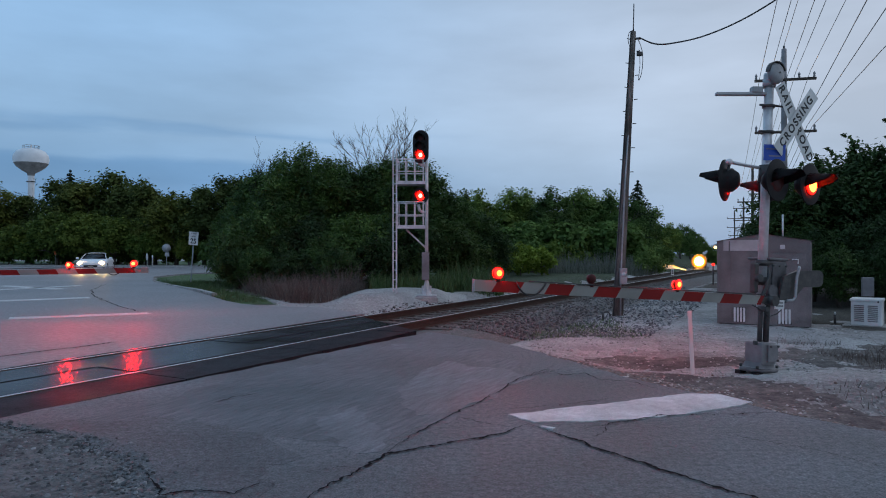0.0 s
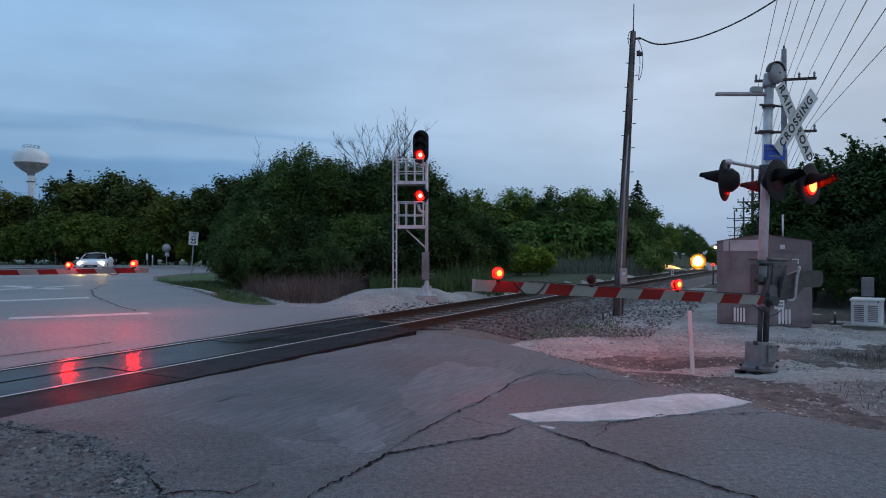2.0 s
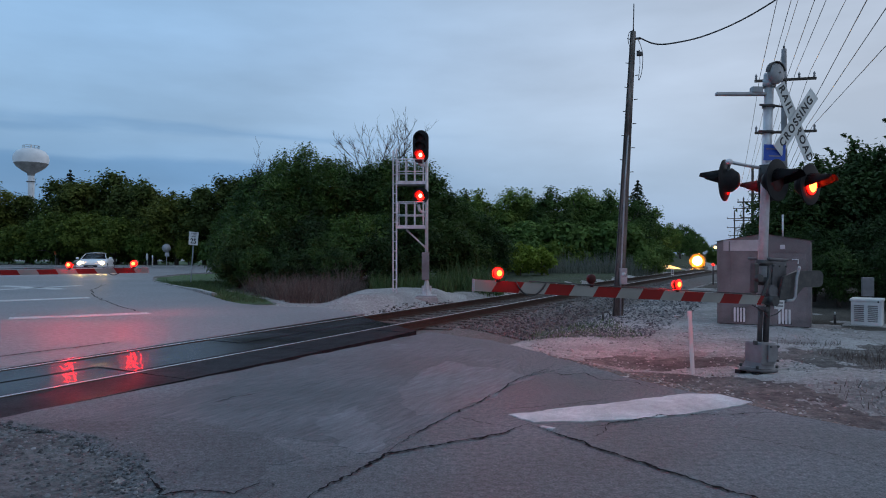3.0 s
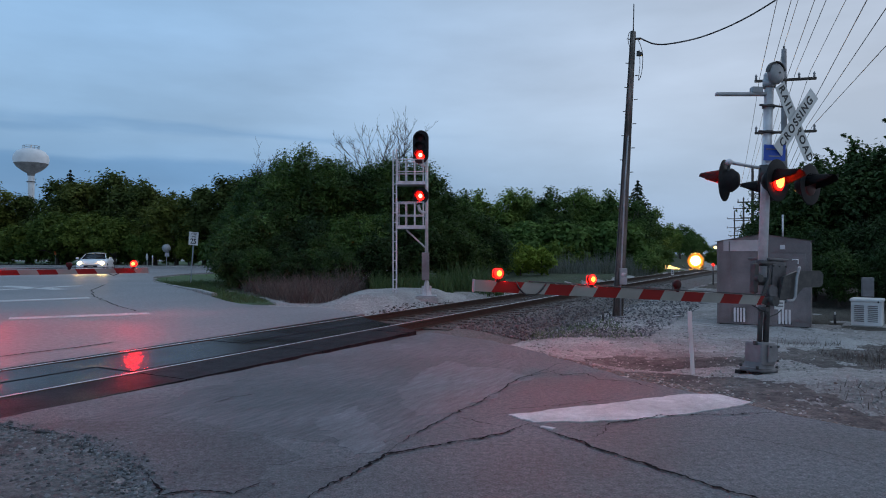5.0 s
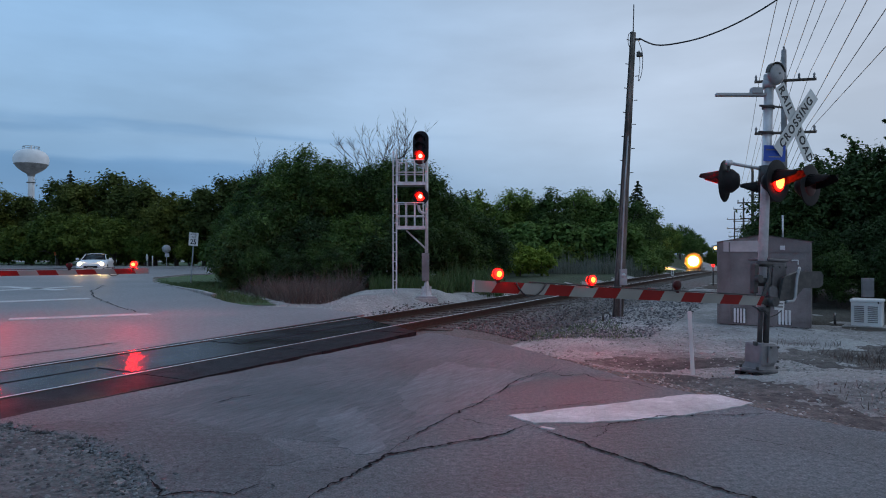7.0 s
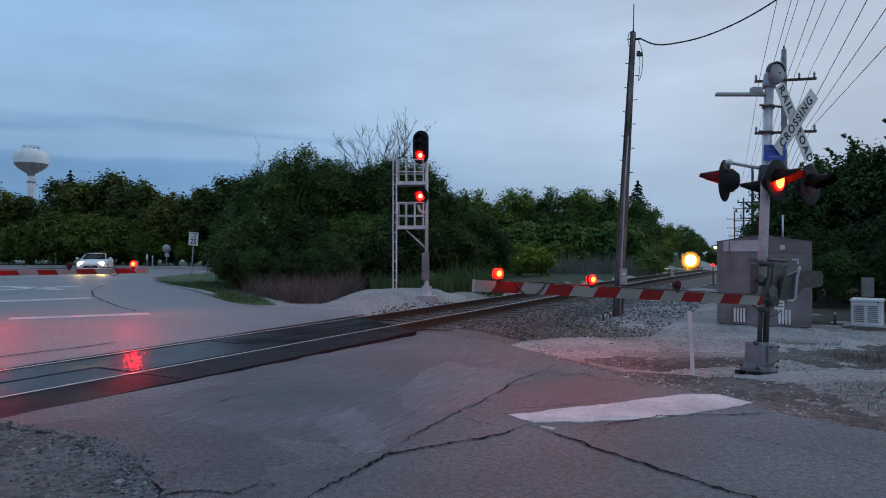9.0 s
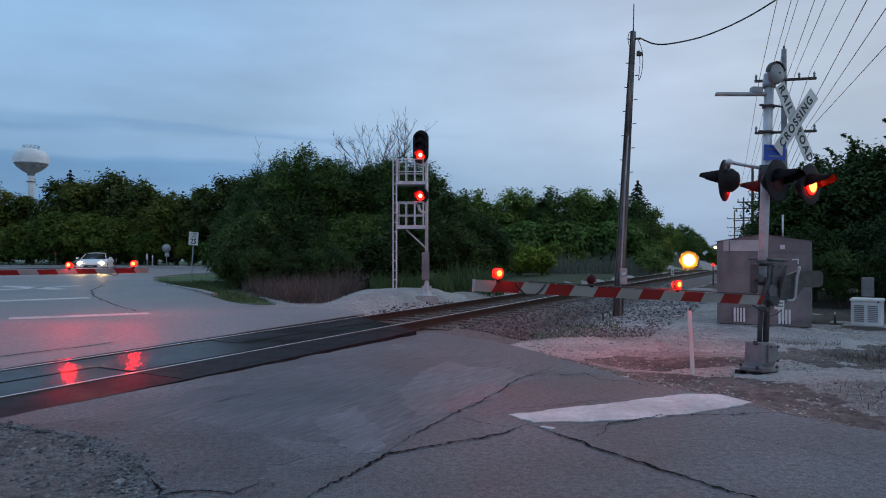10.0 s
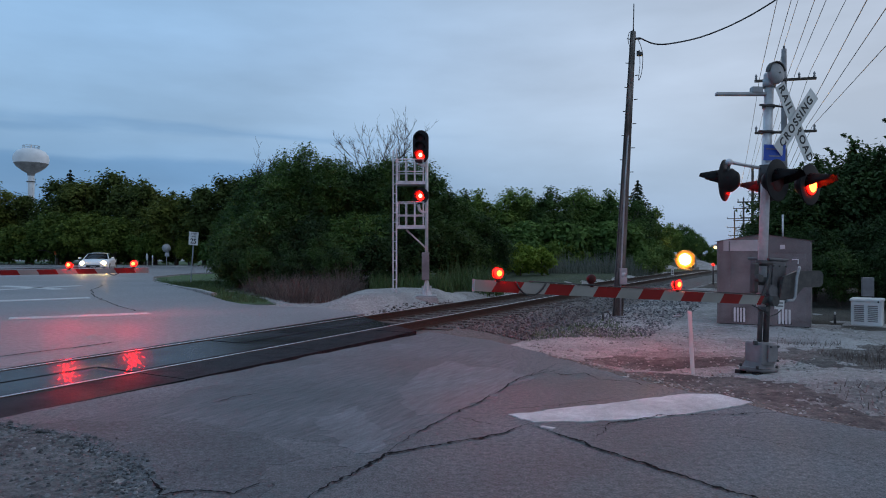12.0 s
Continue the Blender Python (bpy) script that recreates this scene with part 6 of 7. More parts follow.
# ---------------------------------------------------------------- poles and wires
def utility_pole():
    t = thing("utility_pole", pose(4.79, 18.0, -0.45), "leaning weathered wooden utility pole with climbing steps and a meter box", "utility pole")
    top = Vector((0.44, 0, 7.88))
    part("pole", tube(bmesh.new(), [top * k / 6 for k in range(7)], [0.150 - 0.0125 * k for k in range(7)], 16), M_POLE_PALE, t)
    part("antenna", tube(bmesh.new(), [top, top + Vector((0.02, 0, 0.78))], 0.014, 6), M_DARKSTEEL, t)
    mb = part("meter_box", box(bmesh.new(), (0.19, 0.10, 0.44), (0.10, -0.22, 1.17), 0.012), M_GALV, t, "pale grey meter box")
    part("meter", lathe(bmesh.new(), [(0, 0.05), (0.05, 0.045), (0.06, 0)], Matrix.Translation((0.10, -0.27, 1.22)) @ FACE, 16), M_ALU, mb)
    part("conduit", tube(bmesh.new(), [(0.03, -0.19, 0.0), (0.04, -0.18, 1.0), (0.16, -0.16, 3.6), (0.26, -0.14, 5.0)], 0.022, 8), M_GALV, t, "metal conduit")
    part("cable", tube(bmesh.new(), [top * k / 8 + Vector((-0.13 + 0.006 * k, -0.06, 0)) for k in range(9)], 0.014, 6), M_WIRE, t, "black cable stapled to the pole")
    for k in range(17):
        f = 0.30 + 0.042 * k
        p = top * f
        part("step", rod(bmesh.new(), p + Vector(((-0.1, 0.1)[k % 2], -0.06, 0)), p + Vector(((-0.19, 0.19)[k % 2], -0.10, 0)), 0.012, None, 6), M_DARKSTEEL, t)
    part("insulator", box(bmesh.new(), (0.16, 0.10, 0.12), top + Vector((0.16, -0.05, -0.62)), 0.03), M_DARKSTEEL, t)
    part("hook", box(bmesh.new(), (0.14, 0.06, 0.05), top + Vector((0.12, -0.05, -0.2)), 0.01), M_DARKSTEEL, t)
    part("loop_wire", tube(bmesh.new(), eased([top + Vector(v) for v in ((0.12, -0.06, -0.22), (0.24, -0.05, -0.6), (0.22, -0.05, -1.1), (0.12, -0.08, -1.35), (0.16, -0.08, -0.9), (0.14, -0.06, -0.5))]), 0.009, 6), M_WIRE, t)
    part("loop_wire", tube(bmesh.new(), eased([top + Vector(v) for v in ((0.0, -0.1, 0.02), (-0.14, -0.08, -0.06), (-0.16, -0.08, -0.3), (-0.1, -0.1, -0.5))]), 0.009, 6), M_WIRE, t)
    c = [(5.37, 17.9, 7.24), (5.75, 17.75, 7.02), (6.2, 17.5, 6.97), (6.9, 17.1, 7.05), (7.7, 16.5, 7.32), (8.6, 15.8, 7.85), (9.8, 15.0, 8.7)]
    tagged(part("service_cable", tube(bmesh.new(), eased(c), 0.020, 6), M_WIRE), "twisted black service cable sagging from the pole top", "cable")


utility_pole()


def line_pole(x, y, z, tall, arms, turn, label):
    t = thing("line_pole", pose(x, y, z, 0, 0, turn), label, "utility pole", "power line poles")
    part("pole", tube(bmesh.new(), [(0, 0, tall * k / 4) for k in range(5)], [0.16 - 0.014 * k for k in range(5)], 12), M_POLE if y > 40 else M_GREYBOX, t)
    part("top_insulator", lathe(bmesh.new(), [(0.03, 0), (0.06, 0.04), (0.03, 0.08), (0.055, 0.12), (0.0, 0.18)], Matrix.Translation((0, 0, tall)), 10), M_GREYBOX, t)
    for h, half in arms:
        a = part("crossarm", box(bmesh.new(), (2 * half, 0.10, 0.11), (0, -0.18, h), 0.01), M_POLE, t)
        for x2 in (-half + 0.06, half * 0.45, half - 0.08):
            part("insulator", lathe(bmesh.new(), [(0.03, 0), (0.055, 0.05), (0.035, 0.1), (0.06, 0.16), (0.0, 0.28)], Matrix.Translation((x2, -0.18, h + 0.05)), 10), M_GREYBOX, a)
    return t


def power_lines():
    line_pole(15.1, 29.0, -0.4, 10.75, ((9.35, 1.25), (7.05, 1.25)), -12, "tall power line pole with two crossarms")
    for x, y, t in ((27.4, 58.0, 9.4), (39.9, 87.0, 10.6), (51.6, 116.0, 12.2)):
        line_pole(x, y, land(x, y), t, ((t - 1.4, 1.25), (t - 3.0, 1.25), (t - 4.4, 1.0)), -20, "distant power line pole with crossarms")
    ends = [(13.93, 9.05, 0.424), (14.42, 9.27, 0.424), (14.97, 10.36, 0.424), (15.12, 9.05, 0.430), (15.49, 9.22, 0.424), (16.16, 9.34, 0.424), (15.67, 6.86, 0.444), (16.0, 6.91, 0.428), (16.24, 6.91, 0.390)]
    for x, z, slope in ends:
        y = 28.8
        pts = []
        for k in range(13):
            f = k / 12
            pts.append((x - slope * f * 42.0, y - f * 42.0, z - 0.12 * f * (1 - f)))
        tagged(part("power_wire", tube(bmesh.new(), pts, 0.011, 5), M_WIRE), "overhead power wire strung between the poles", "power line", "power wires")
        far = []
        for k in range(9):
            f = k / 8
            far.append((x + 12.3 * f, y + 29.0 * f, z - 1.9 * f - 1.6 * f * (1 - f)))
        tagged(part("power_wire", tube(bmesh.new(), far, 0.012, 4), M_WIRE), "overhead power wire strung between the poles", "power line", "power wires")


power_lines()


# ---------------------------------------------------------------- equipment beside the crossing
def shelter():
    w, d, h = 2.0, 1.9, 2.06
    t = thing("equipment_shelter", pose(6.68, 15.98, -0.42, 0, 0, -30), "grey-brown sheet metal equipment shelter with a low gable roof", "equipment shelter")
    bm = bmesh.new()
    prof = [(0, 0.08), (w, 0.08), (w, h), (w / 2, h + 0.17), (0, h)]
    f = [bm.verts.new((x, 0, z)) for x, z in prof]
    g = [bm.verts.new((x, d, z)) for x, z in prof]
    bm.faces.new(f), bm.faces.new(g[::-1])
    for k in range(5):
        bm.faces.new((f[k], g[k], g[(k + 1) % 5], f[(k + 1) % 5]))
    bmesh.ops.recalc_face_normals(bm, faces=bm.faces)
    part("body", bm, M_HOUSE, t)
    for x0, x1, z0, z1 in ((-0.05, w / 2, h - 0.008, h + 0.17), (w / 2, w + 0.05, h + 0.17, h - 0.008)):
        bm = bmesh.new()
        a = [bm.verts.new(v) for v in ((x0, -0.05, z0 + 0.01), (x1, -0.05, z1 + 0.01), (x1, d + 0.05, z1 + 0.01), (x0, d + 0.05, z0 + 0.01))]
        bm.faces.new(a)
        bmesh.ops.solidify(bm, geom=bm.faces[:], thickness=-0.04)
        part("roof", bm, M_HOUSE, t, "sheet metal roof")
    part("gable_panel", box(bmesh.new(), (0.95, 0.012, 0.26), (0.62, -0.008, h - 0.10)), M_HOUSE_PALE, t, "paler metal panel")
    part("seam", box(bmesh.new(), (w, 0.016, 0.02), (w / 2, -0.006, h - 0.24)), M_HOUSE, t)
    for x in (0.02, 0.28, 1.12, w - 0.02):
        part("corner_trim", box(bmesh.new(), (0.035, 0.016, h - 0.12), (x, -0.008, h / 2 + 0.06)), M_HOUSE, t)
    part("door", box(bmesh.new(), (0.74, 0.02, 1.55), (1.52, -0.008, 0.98), 0.004), M_HOUSE, t, "flat metal door")
    part("door_handle", tube(bmesh.new(), [(1.62, -0.03, 1.62), (1.62, -0.07, 1.63), (1.74, -0.07, 1.63), (1.74, -0.07, 1.53)], 0.014, 6), M_WHITE, t, "pale metal handle")
    for x in (0.40, 1.36):
        v = part("vent", box(bmesh.new(), (0.29, 0.014, 0.36), (x + 0.1, -0.010, 0.30)), M_DARKSTEEL, t, "louvred vent with white slats")
        for k in range(4):
            part("slat", box(bmesh.new(), (0.045, 0.02, 0.34), (x + 0.1 - 0.105 + 0.07 * k, -0.018, 0.30), 0.004), M_WHITE, v)
    part("skid", box(bmesh.new(), (w - 0.1, d - 0.1, 0.1), (w / 2, d / 2, 0.04)), M_BLACK, t)
    part("vent_pipe", rod(bmesh.new(), (1.42, 0.1, h - 0.1), (1.42, 0.1, h + 0.62), 0.02, None, 8), M_ALU, t)
    part("pipe_bracket", box(bmesh.new(), (0.10, 0.02, 0.10), (1.42, -0.012, h - 0.14)), M_WHITE, t)
    y = thing("yard_light", pose(6.69, 16.1, 1.50), "lit warm lamp on the corner of the shelter", "lamp")
    part("bulb", lathe(bmesh.new(), [(0, -0.04), (0.03, -0.03), (0.042, 0), (0.03, 0.03), (0, 0.04)], None, 14), G_YARD, y, smooth=True)
    part("cap", lathe(bmesh.new(), [(0.07, 0.03), (0.04, 0.065), (0, 0.075)], None, 14), M_GALV, y)
    part("arm", tube(bmesh.new(), [(0.0, 0, 0.06), (0.04, -0.02, 0.08), (0.10, -0.03, 0.04)], 0.012, 6), M_GALV, y)


shelter()


def generator():
    t = thing("standby_generator", pose(10.1, 15.6, -0.40, 0, 0, -38), "beige metal standby generator with louvred sides on a pad", "generator")
    part("cabinet", box(bmesh.new(), (0.62, 0.62, 0.56), (0, 0, 0.34), 0.02), M_WHITE, t)
    part("lid", box(bmesh.new(), (0.66, 0.66, 0.07), (0, 0, 0.65), 0.025), M_WHITE, t)
    for col in (-0.14, 0.13):
        for k in range(9):
            part("louvre", box(bmesh.new(), (0.20, 0.02, 0.018), (col, -0.316, 0.16 + 0.045 * k), 0.004, Matrix.Rotation(radians(25), 4, "X")), M_GREYBOX, t)
    part("latch", box(bmesh.new(), (0.03, 0.02, 0.04), (0.24, -0.335, 0.62)), M_BLACK, t)
    part("pad", box(bmesh.new(), (0.95, 0.85, 0.07), (0, 0, 0.02), 0.01), M_CONCRETE, t)
    b = thing("electrical_cabinet", pose(10.75, 16.6, -0.40, 0, 0, -25), "grey electrical box on a short post", "electrical box")
    part("box", box(bmesh.new(), (0.26, 0.16, 0.48), (0, 0, 0.90), 0.012), M_GREYBOX, b)
    part("post", box(bmesh.new(), (0.09, 0.09, 0.7), (0, 0.02, 0.35)), M_POLE, b)
    s = thing("vent_stub", pose(9.55, 15.98, -0.38), "short dark pipe stub with a pale cap", "pipe")
    part("pipe", rod(bmesh.new(), (0, 0, 0), (0, 0, 0.24), 0.03, None, 10), M_DARKSTEEL, s)
    part("cap", rod(bmesh.new(), (0, 0, 0.22), (0, 0, 0.30), 0.022, 0.018, 10), M_WHITE, s)
    p = thing("marker_post", pose(3.62, 9.5, -0.42, 0, -3, 0), "white plastic marker post in the verge", "marker post")
    part("post", box(bmesh.new(), (0.055, 0.03, 1.02), (0, 0, 0.45), 0.008), M_WHITE, p)
    f = thing("fallen_pipe", pose(6.3, 17.6, -0.33, 0, 0, 15), "pale pipe lying on the gravel", "pipe")
    part("pipe", rod(bmesh.new(), (-0.12, 0, 0), (0.12, 0, 0), 0.025, None, 10), M_WHITE, f)
    k = thing("trackside_marker", pose(8.75, 25.0, land(8.75, 25.0) - 0.05), "small white trackside sign on a thin post", "sign")
    part("plate", box(bmesh.new(), (0.10, 0.01, 0.22), (0, 0, 1.02), 0.002), M_WHITE, k)
    part("post", rod(bmesh.new(), (0, 0.012, 0), (0, 0.012, 0.95), 0.012, None, 6), M_DARKSTEEL, k)
    for z in (0.98, 1.06):
        part("text_bar", box(bmesh.new(), (0.06, 0.003, 0.05), (0, -0.008, z)), M_LETTER, k)
    d = thing("switch_stand", pose(4.05, 16.6, -0.36), "low dark steel stub beside the ballast", "pipe stub")
    part("stub", rod(bmesh.new(), (0, 0, 0), (0, 0, 0.22), 0.03, None, 8), M_DARKSTEEL, d)
    part("handle", tube(bmesh.new(), [(0.0, 0, 0.2), (0.12, 0, 0.24), (0.2, 0, 0.14)], 0.02, 6), M_DARKSTEEL, d)
    r = thing("far_signal", pose(14.42, 35.0, land(14.42, 35.0) - 0.05), "small red trackside light on a dark post", "railway signal")
    part("post", rod(bmesh.new(), (0, 0, 0), (0, 0, 1.08), 0.035, None, 8), M_DARKSTEEL, r)
    part("lamp", lathe(bmesh.new(), [(0, -0.07), (0.05, -0.05), (0.07, 0), (0.05, 0.05), (0, 0.07)], Matrix.Translation((0, 0, 1.13)), 12), G_RED, r)


generator()


# ---------------------------------------------------------------- signs, water tower
def signs():
    t = thing("speed_limit_sign", pose(-11.55, 30.0, -0.15, 0, 4.5, -14), "white speed limit sign on a leaning steel post", "road sign")
    part("post", box(bmesh.new(), (0.05, 0.035, 2.4), (0, 0, 1.1), 0.006), M_GALV, t)
    pl = part("plate", box(bmesh.new(), (0.49, 0.006, 0.60), (0, -0.025, 2.14), 0.003), M_WHITE_REFL, t)
    words("SPEED", 0.12, M_LETTER, pl, pose(0, -0.03, 2.36, 90, 0, 0))
    words("LIMIT", 0.12, M_LETTER, pl, pose(0, -0.03, 2.23, 90, 0, 0))
    words("25", 0.32, M_LETTER, pl, pose(0, -0.03, 2.01, 90, 0, 0), fat=0.006)
    r = thing("round_sign", pose(-24.6, 58.3, 0.0, 0, 0, 15), "round sign seen from behind on a post", "road sign")
    part("disc", lathe(bmesh.new(), [(0, 0.01), (0.37, 0.01), (0.37, -0.01), (0, -0.01)], Matrix.Translation((0, -0.03, 1.68)) @ FACE, 28), M_GALV, r, "bare metal back of the disc")
    part("plate", box(bmesh.new(), (0.36, 0.01, 0.34), (0.06, -0.03, 1.12), 0.003), M_GALV, r)
    part("post", box(bmesh.new(), (0.05, 0.04, 1.7), (0.02, 0, 0.85)), M_GALV, r)
    o = thing("orange_marker", pose(-37.2, 62.9, 0.0, 0, 0, 10), "orange marker on a thin post", "marker post")
    part("plate", box(bmesh.new(), (0.2, 0.05, 0.33), (0, 0, 1.24), 0.02), M_ORANGE, o)
    part("post", rod(bmesh.new(), (0, 0.03, 0), (0, 0.03, 1.1), 0.02, None, 8), M_GALV, o)
    b = thing("bollard", pose(-26.1, 58.9, 0.0), "small white post with an amber reflector", "marker post")
    part("post", rod(bmesh.new(), (0, 0, 0), (0, 0, 1.05), 0.06, 0.05, 10), M_WHITE, b)
    part("sign", lathe(bmesh.new(), [(0, 0.01), (0.2, 0.01), (0.2, -0.01), (0, -0.01)], Matrix.Translation((-0.5, 0, 0.9)) @ FACE @ Matrix.Diagonal((0.5, 1.6, 1, 1)), 20), M_WHITE, b)
    part("sign_post", rod(bmesh.new(), (-0.5, 0.03, 0), (-0.5, 0.03, 0.7), 0.03, None, 8), M_WHITE, b)


signs()


def water_tower():
    t = thing("water_tower", pose(-220, 350, 5.2) @ Matrix.Diagonal((0.9, 0.9, 0.9, 1)), "white spheroid water tower with a dark underside", "water tower")
    prof = [(0.0, 57.0), (4.0, 56.6), (7.2, 55.2), (9.0, 52.8), (9.45, 50.2), (9.0, 47.9)]
    part("tank", lathe(bmesh.new(), prof, None, 40), M_TANK, t, smooth=True)
    part("underside", lathe(bmesh.new(), [(9.0, 47.9), (7.4, 45.6), (4.6, 43.4), (2.2, 42.0), (1.75, 40.5)], None, 40), M_TANK_DARK, t, "underside darker than the tank", smooth=True)
    part("stem", lathe(bmesh.new(), [(1.75, 40.5), (1.7, 20), (2.4, 6), (5.0, -9)], None, 24), M_TANK, t, smooth=True)
    part("band", lathe(bmesh.new(), [(1.8, 37.2), (2.5, 37.2), (2.5, 36.8), (1.8, 36.8)], None, 24), M_DARKSTEEL, t)
    rail = part("roof_railing", lathe(bmesh.new(), [(4.2, 58.4), (4.4, 58.4), (4.4, 58.2), (4.2, 58.2)], None, 24), M_GALV, t)
    for k in range(10):
        a = k * math.tau / 10
        part("post", rod(bmesh.new(), (4.3 * math.cos(a), 4.3 * math.sin(a), 56.4), (4.3 * math.cos(a), 4.3 * math.sin(a), 58.3), 0.12, None, 5), M_GALV, rail)
    part("beacon", lathe(bmesh.new(), [(0.4, 57.0), (0.5, 58.8), (0.0, 59.2)], None, 10), M_WHITE, t)


water_tower()


# ---------------------------------------------------------------- vehicles
def car():
    t = thing("silver_car", pose(-23.3, 44.0, 0.0, 0, 0, 20), "silver car waiting at the gate with its headlights on", "car")
    # cross sections from nose to tail: y, half width, lower edge, shoulder, roof half width, roof
    secs = [(-2.22, 0.62, 0.30, 0.52, 0.55, 0.58), (-2.15, 0.78, 0.24, 0.60, 0.66, 0.68), (-1.9, 0.87, 0.20, 0.68, 0.74, 0.76), (-1.2, 0.90, 0.18, 0.76, 0.76, 0.86), (-0.75, 0.90, 0.18, 0.80, 0.74, 0.90),
            (0.9, 0.90, 0.18, 0.84, 0.72, 0.92), (1.6, 0.89, 0.20, 0.86, 0.72, 0.94), (2.1, 0.84, 0.28, 0.84, 0.70, 0.92), (2.25, 0.74, 0.36, 0.72, 0.62, 0.80)]
    bm = bmesh.new()
    rows = []
    for y, hw, lo, sh, rw, rf in secs:
        o = [(-hw * 0.92, lo), (-hw, lo + 0.12), (-hw, sh - 0.08), (-hw * 0.95, sh), (-rw, rf), (-rw * 0.5, rf + 0.02), (rw * 0.5, rf + 0.02), (rw, rf), (hw * 0.95, sh), (hw, sh - 0.08), (hw, lo + 0.12), (hw * 0.92, lo)]
        rows.append([bm.verts.new((x, y, z)) for x, z in o])
    for a, b in zip(rows, rows[1:]):
        for k in range(12):
            bm.faces.new((a[k], a[(k + 1) % 12], b[(k + 1) % 12], b[k])).smooth = True
    bm.faces.new(rows[0]), bm.faces.new(rows[-1][::-1])
    bmesh.ops.recalc_face_normals(bm, faces=bm.faces)
    part("body", bm, M_CARPAINT, t)

    def shell(secs2, mat, name, label=""):
        bm2 = bmesh.new()
        rr = []
        for y, z, hw in secs2:
            rr.append([bm2.verts.new((x * hw, y, z + dz)) for x, dz in ((-1, -0.04), (-0.6, 0.0), (0, 0.015), (0.6, 0.0), (1, -0.04))])
        for a, b in zip(rr, rr[1:]):
            for k in range(4):
                bm2.faces.new((a[k], a[k + 1], b[k + 1], b[k])).smooth = True
        bmesh.ops.solidify(bm2, geom=bm2.faces[:], thickness=0.02)
        return part(name, bm2, mat, t, label)

    shell([(-0.95, 0.90, 0.72), (-0.45, 1.12, 0.65), (-0.15, 1.25, 0.58)], M_CARGLASS, "windscreen")
    shell([(-0.15, 1.25, 0.58), (0.2, 1.31, 0.57), (0.8, 1.30, 0.56), (1.1, 1.24, 0.56)], M_CARPAINT, "roof")
    shell([(1.1, 1.24, 0.56), (1.5, 1.08, 0.62), (1.85, 0.93, 0.66)], M_CARGLASS, "rear_window")
    for sx in (-1, 1):
        bm = bmesh.new()
        o = [(-0.93, 0.88, 0.74), (-0.15, 1.21, 0.585), (1.1, 1.20, 0.565), (1.8, 0.91, 0.69), (0.5, 0.88, 0.74)]
        bm.faces.new([bm.verts.new((sx * x, y, z)) for y, z, x in o])
        bmesh.ops.solidify(bm, geom=bm.faces[:], thickness=0.02)
        part("side_window", bm, M_CARGLASS, t)
        part("pillar", rod(bmesh.new(), (sx * 0.745, -0.93, 0.88), (sx * 0.59, -0.15, 1.22), 0.03, None, 6), M_CARPAINT, t)
        part("mirror", box(bmesh.new(), (0.18, 0.1, 0.12), (sx * 0.98, -0.75, 0.95), 0.03), M_CARPAINT, t)
        bm = lathe(bmesh.new(), [(0, 0.09), (0.09, 0.07), (0.12, 0.0)], Matrix.Translation((sx * 0.62, -2.12, 0.62)) @ FACE, 18)
        part("headlight", bm, G_CAR, t, "glowing headlight")
        for y in (-1.42, 1.40):
            wh = part("wheel", lathe(bmesh.new(), [(0.2, -0.1), (0.31, -0.1), (0.33, -0.06), (0.33, 0.06), (0.31, 0.1), (0.2, 0.1)], Matrix.Translation((sx * 0.80, y, 0.33)) @ Matrix.Rotation(radians(90), 4, "Y"), 24), M_TYRE, t)
            part("rim", lathe(bmesh.new(), [(0, 0.07), (0.12, 0.05), (0.21, 0.09), (0.21, -0.09), (0, -0.09)], Matrix.Translation((sx * 0.81, y, 0.33)) @ Matrix.Rotation(radians(90 * sx), 4, "Y"), 16), M_GALV, wh)
    part("grille", box(bmesh.new(), (0.80, 0.06, 0.15), (0, -2.21, 0.44), 0.03), M_BLACK, t)
    part("lower_intake", box(bmesh.new(), (1.1, 0.06, 0.09), (0, -2.17, 0.30), 0.02), M_BLACK, t)
    part("plate", box(bmesh.new(), (0.32, 0.02, 0.1), (0, -2.25, 0.40)), M_GREYBOX, t)
    # it shifts a little at the very end
    MOVES.append((t, [(0, pose(-23.3, 44.0, 0, 0, 0, 20)), (10.6, pose(-23.3, 44.0, 0, 0, 0, 20)), (11.4, pose(-23.27, 44.03, 0, 0, 0, 20)), (12, pose(-23.2, 44.1, 0, 0, 0, 20))]))


car()


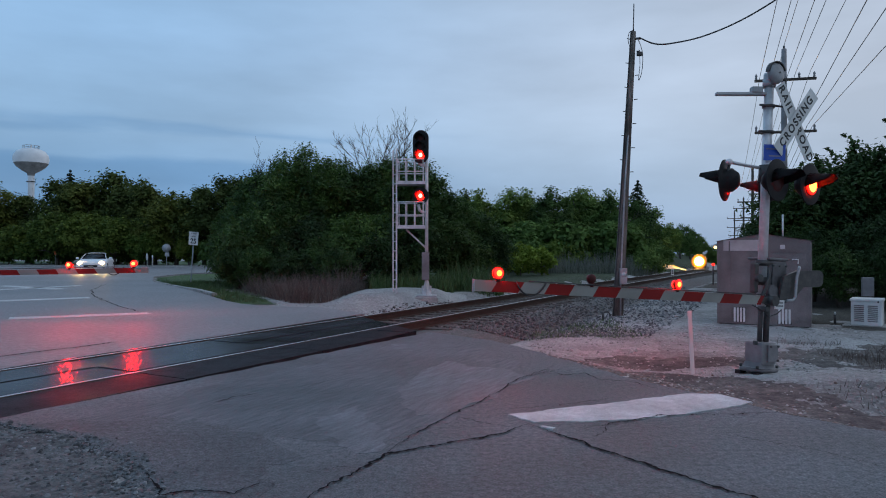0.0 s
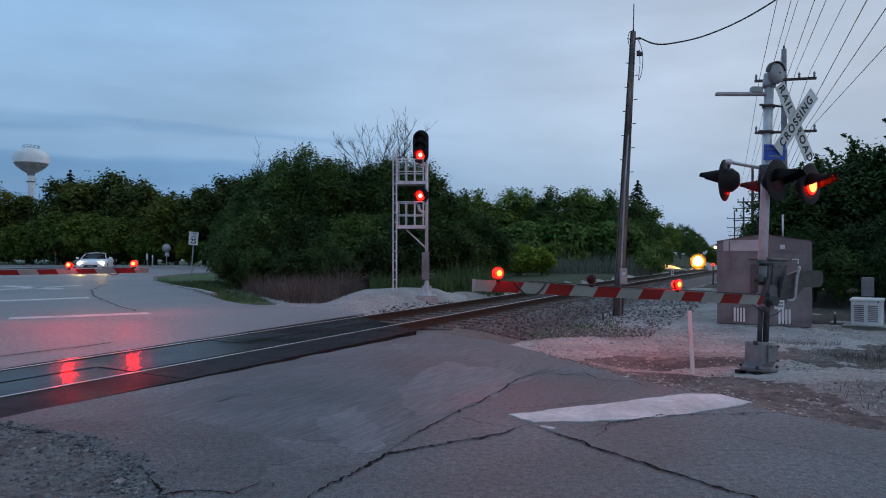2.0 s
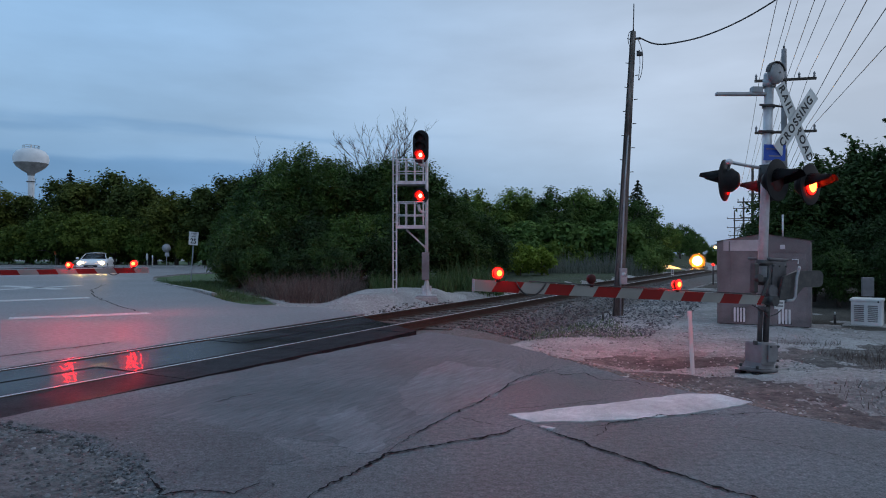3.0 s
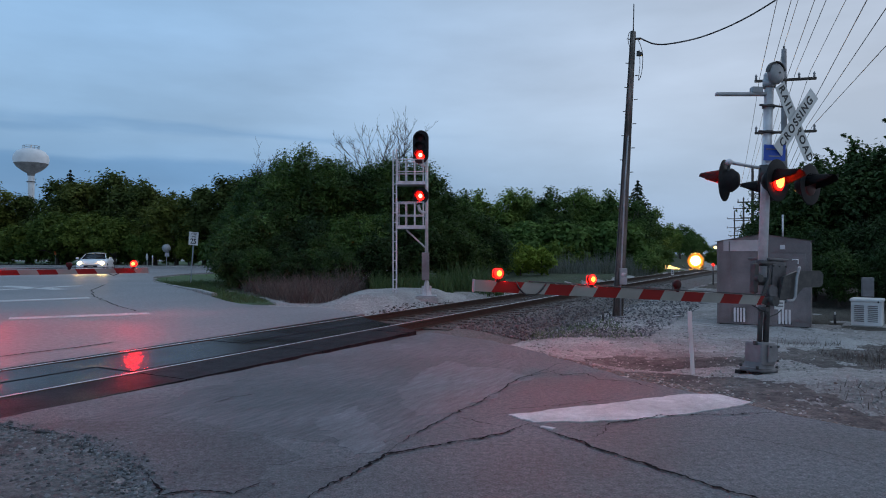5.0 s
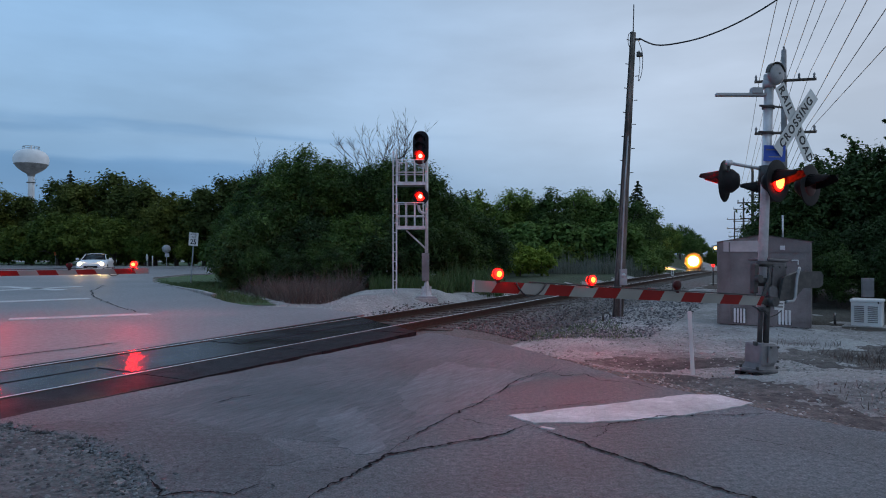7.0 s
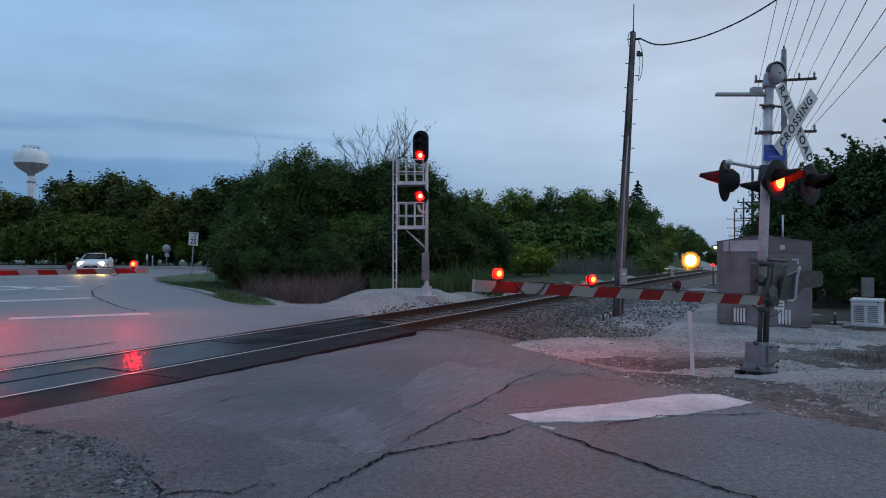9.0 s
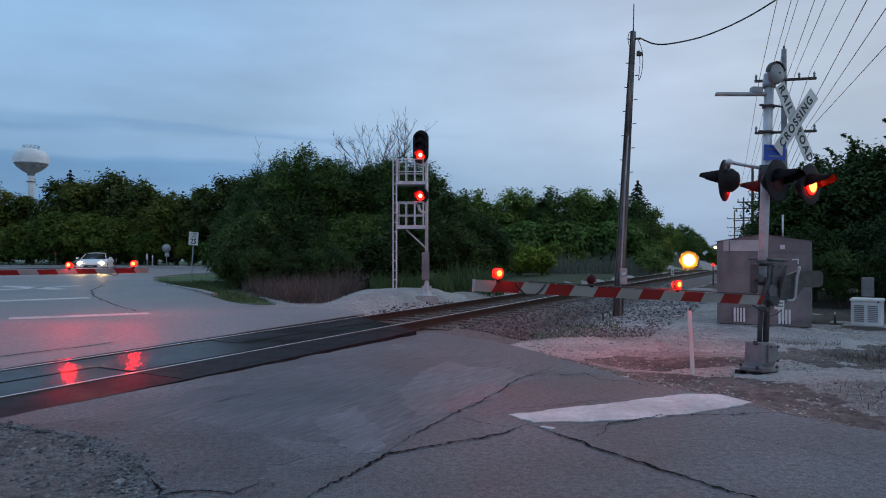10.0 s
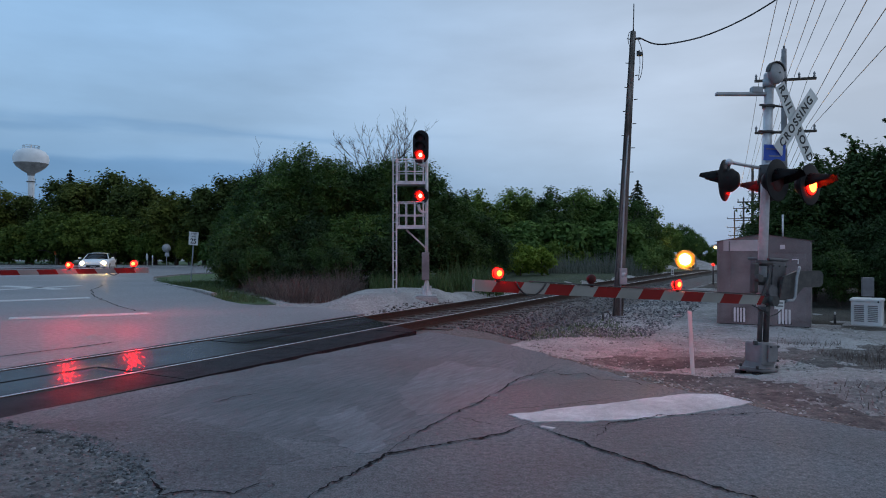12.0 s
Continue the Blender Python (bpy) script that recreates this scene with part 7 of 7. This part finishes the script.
def locomotive():
    t = thing("locomotive", pose(62.5, 160, -4.4, 0, 0, -24.8), "dark diesel locomotive approaching with bright headlights", "locomotive")
    part("frame", box(bmesh.new(), (2.9, 18.0, 0.5), (0, 9.0, 1.35), 0.05), M_LOCO, t)
    part("nose", box(bmesh.new(), (2.3, 1.8, 1.5), (0, 1.3, 2.3), 0.2), M_LOCO, t)
    cab = part("cab", box(bmesh.new(), (2.95, 2.4, 2.7), (0, 3.2, 2.9), 0.15), M_LOCO, t)
    for x in (-0.75, 0.75):
        part("window", box(bmesh.new(), (0.9, 0.04, 0.6), (x, 1.99, 3.7), 0.01), M_CARGLASS, cab)
    part("hood", box(bmesh.new(), (1.9, 12.5, 2.3), (0, 10.7, 2.75), 0.15), M_LOCO, t)
    part("plough", box(bmesh.new(), (2.8, 0.3, 0.7), (0, 0.2, 0.65), 0.08), M_LOCO, t)
    for y in (3.0, 5.2, 12.8, 15.0):
        part("wheelset", rod(bmesh.new(), (-0.8, y, 0.5), (0.8, y, 0.5), 0.5, None, 20), M_DARKSTEEL, t)
    # oversized disc: hot core, then rings painting its glow outwards
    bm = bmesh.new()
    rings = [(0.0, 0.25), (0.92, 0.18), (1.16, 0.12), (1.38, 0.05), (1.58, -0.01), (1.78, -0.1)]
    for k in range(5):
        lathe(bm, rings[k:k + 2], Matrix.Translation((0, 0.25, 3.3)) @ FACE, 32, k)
    part("headlight", bm, [G_TRAIN] + G_GLOW_RINGS, t, "blazing warm headlight with painted glow rings", smooth=True)
    part("headlight_casing", lathe(bmesh.new(), [(1.80, -0.1), (1.4, -0.3), (0.8, -0.6), (0, -0.7)], Matrix.Translation((0, 0.25, 3.3)) @ FACE, 28), M_LOCO, t)
    rows = []
    for sec, dist, col, row in ((0, 160, 453.0, 18.0), (2.5, 155, 450.5, 17.5), (5.5, 147.5, 446, 16.5), (6.5, 144, 444, 16.2), (9.5, 133, 436.5, 15.4), (10.5, 129.6, 433.5, 15.2), (12, 123, 428, 14.5)):
        rows.append((sec, pose(dist * col / 1160, dist, 1.4 - dist * row / 1160 - 3.3, 0, 0, -24.8)))
    MOVES.append((t, rows))


locomotive()


def motions():
    for ob, rows in MOVES:
        walk(ob, rows)


motions()
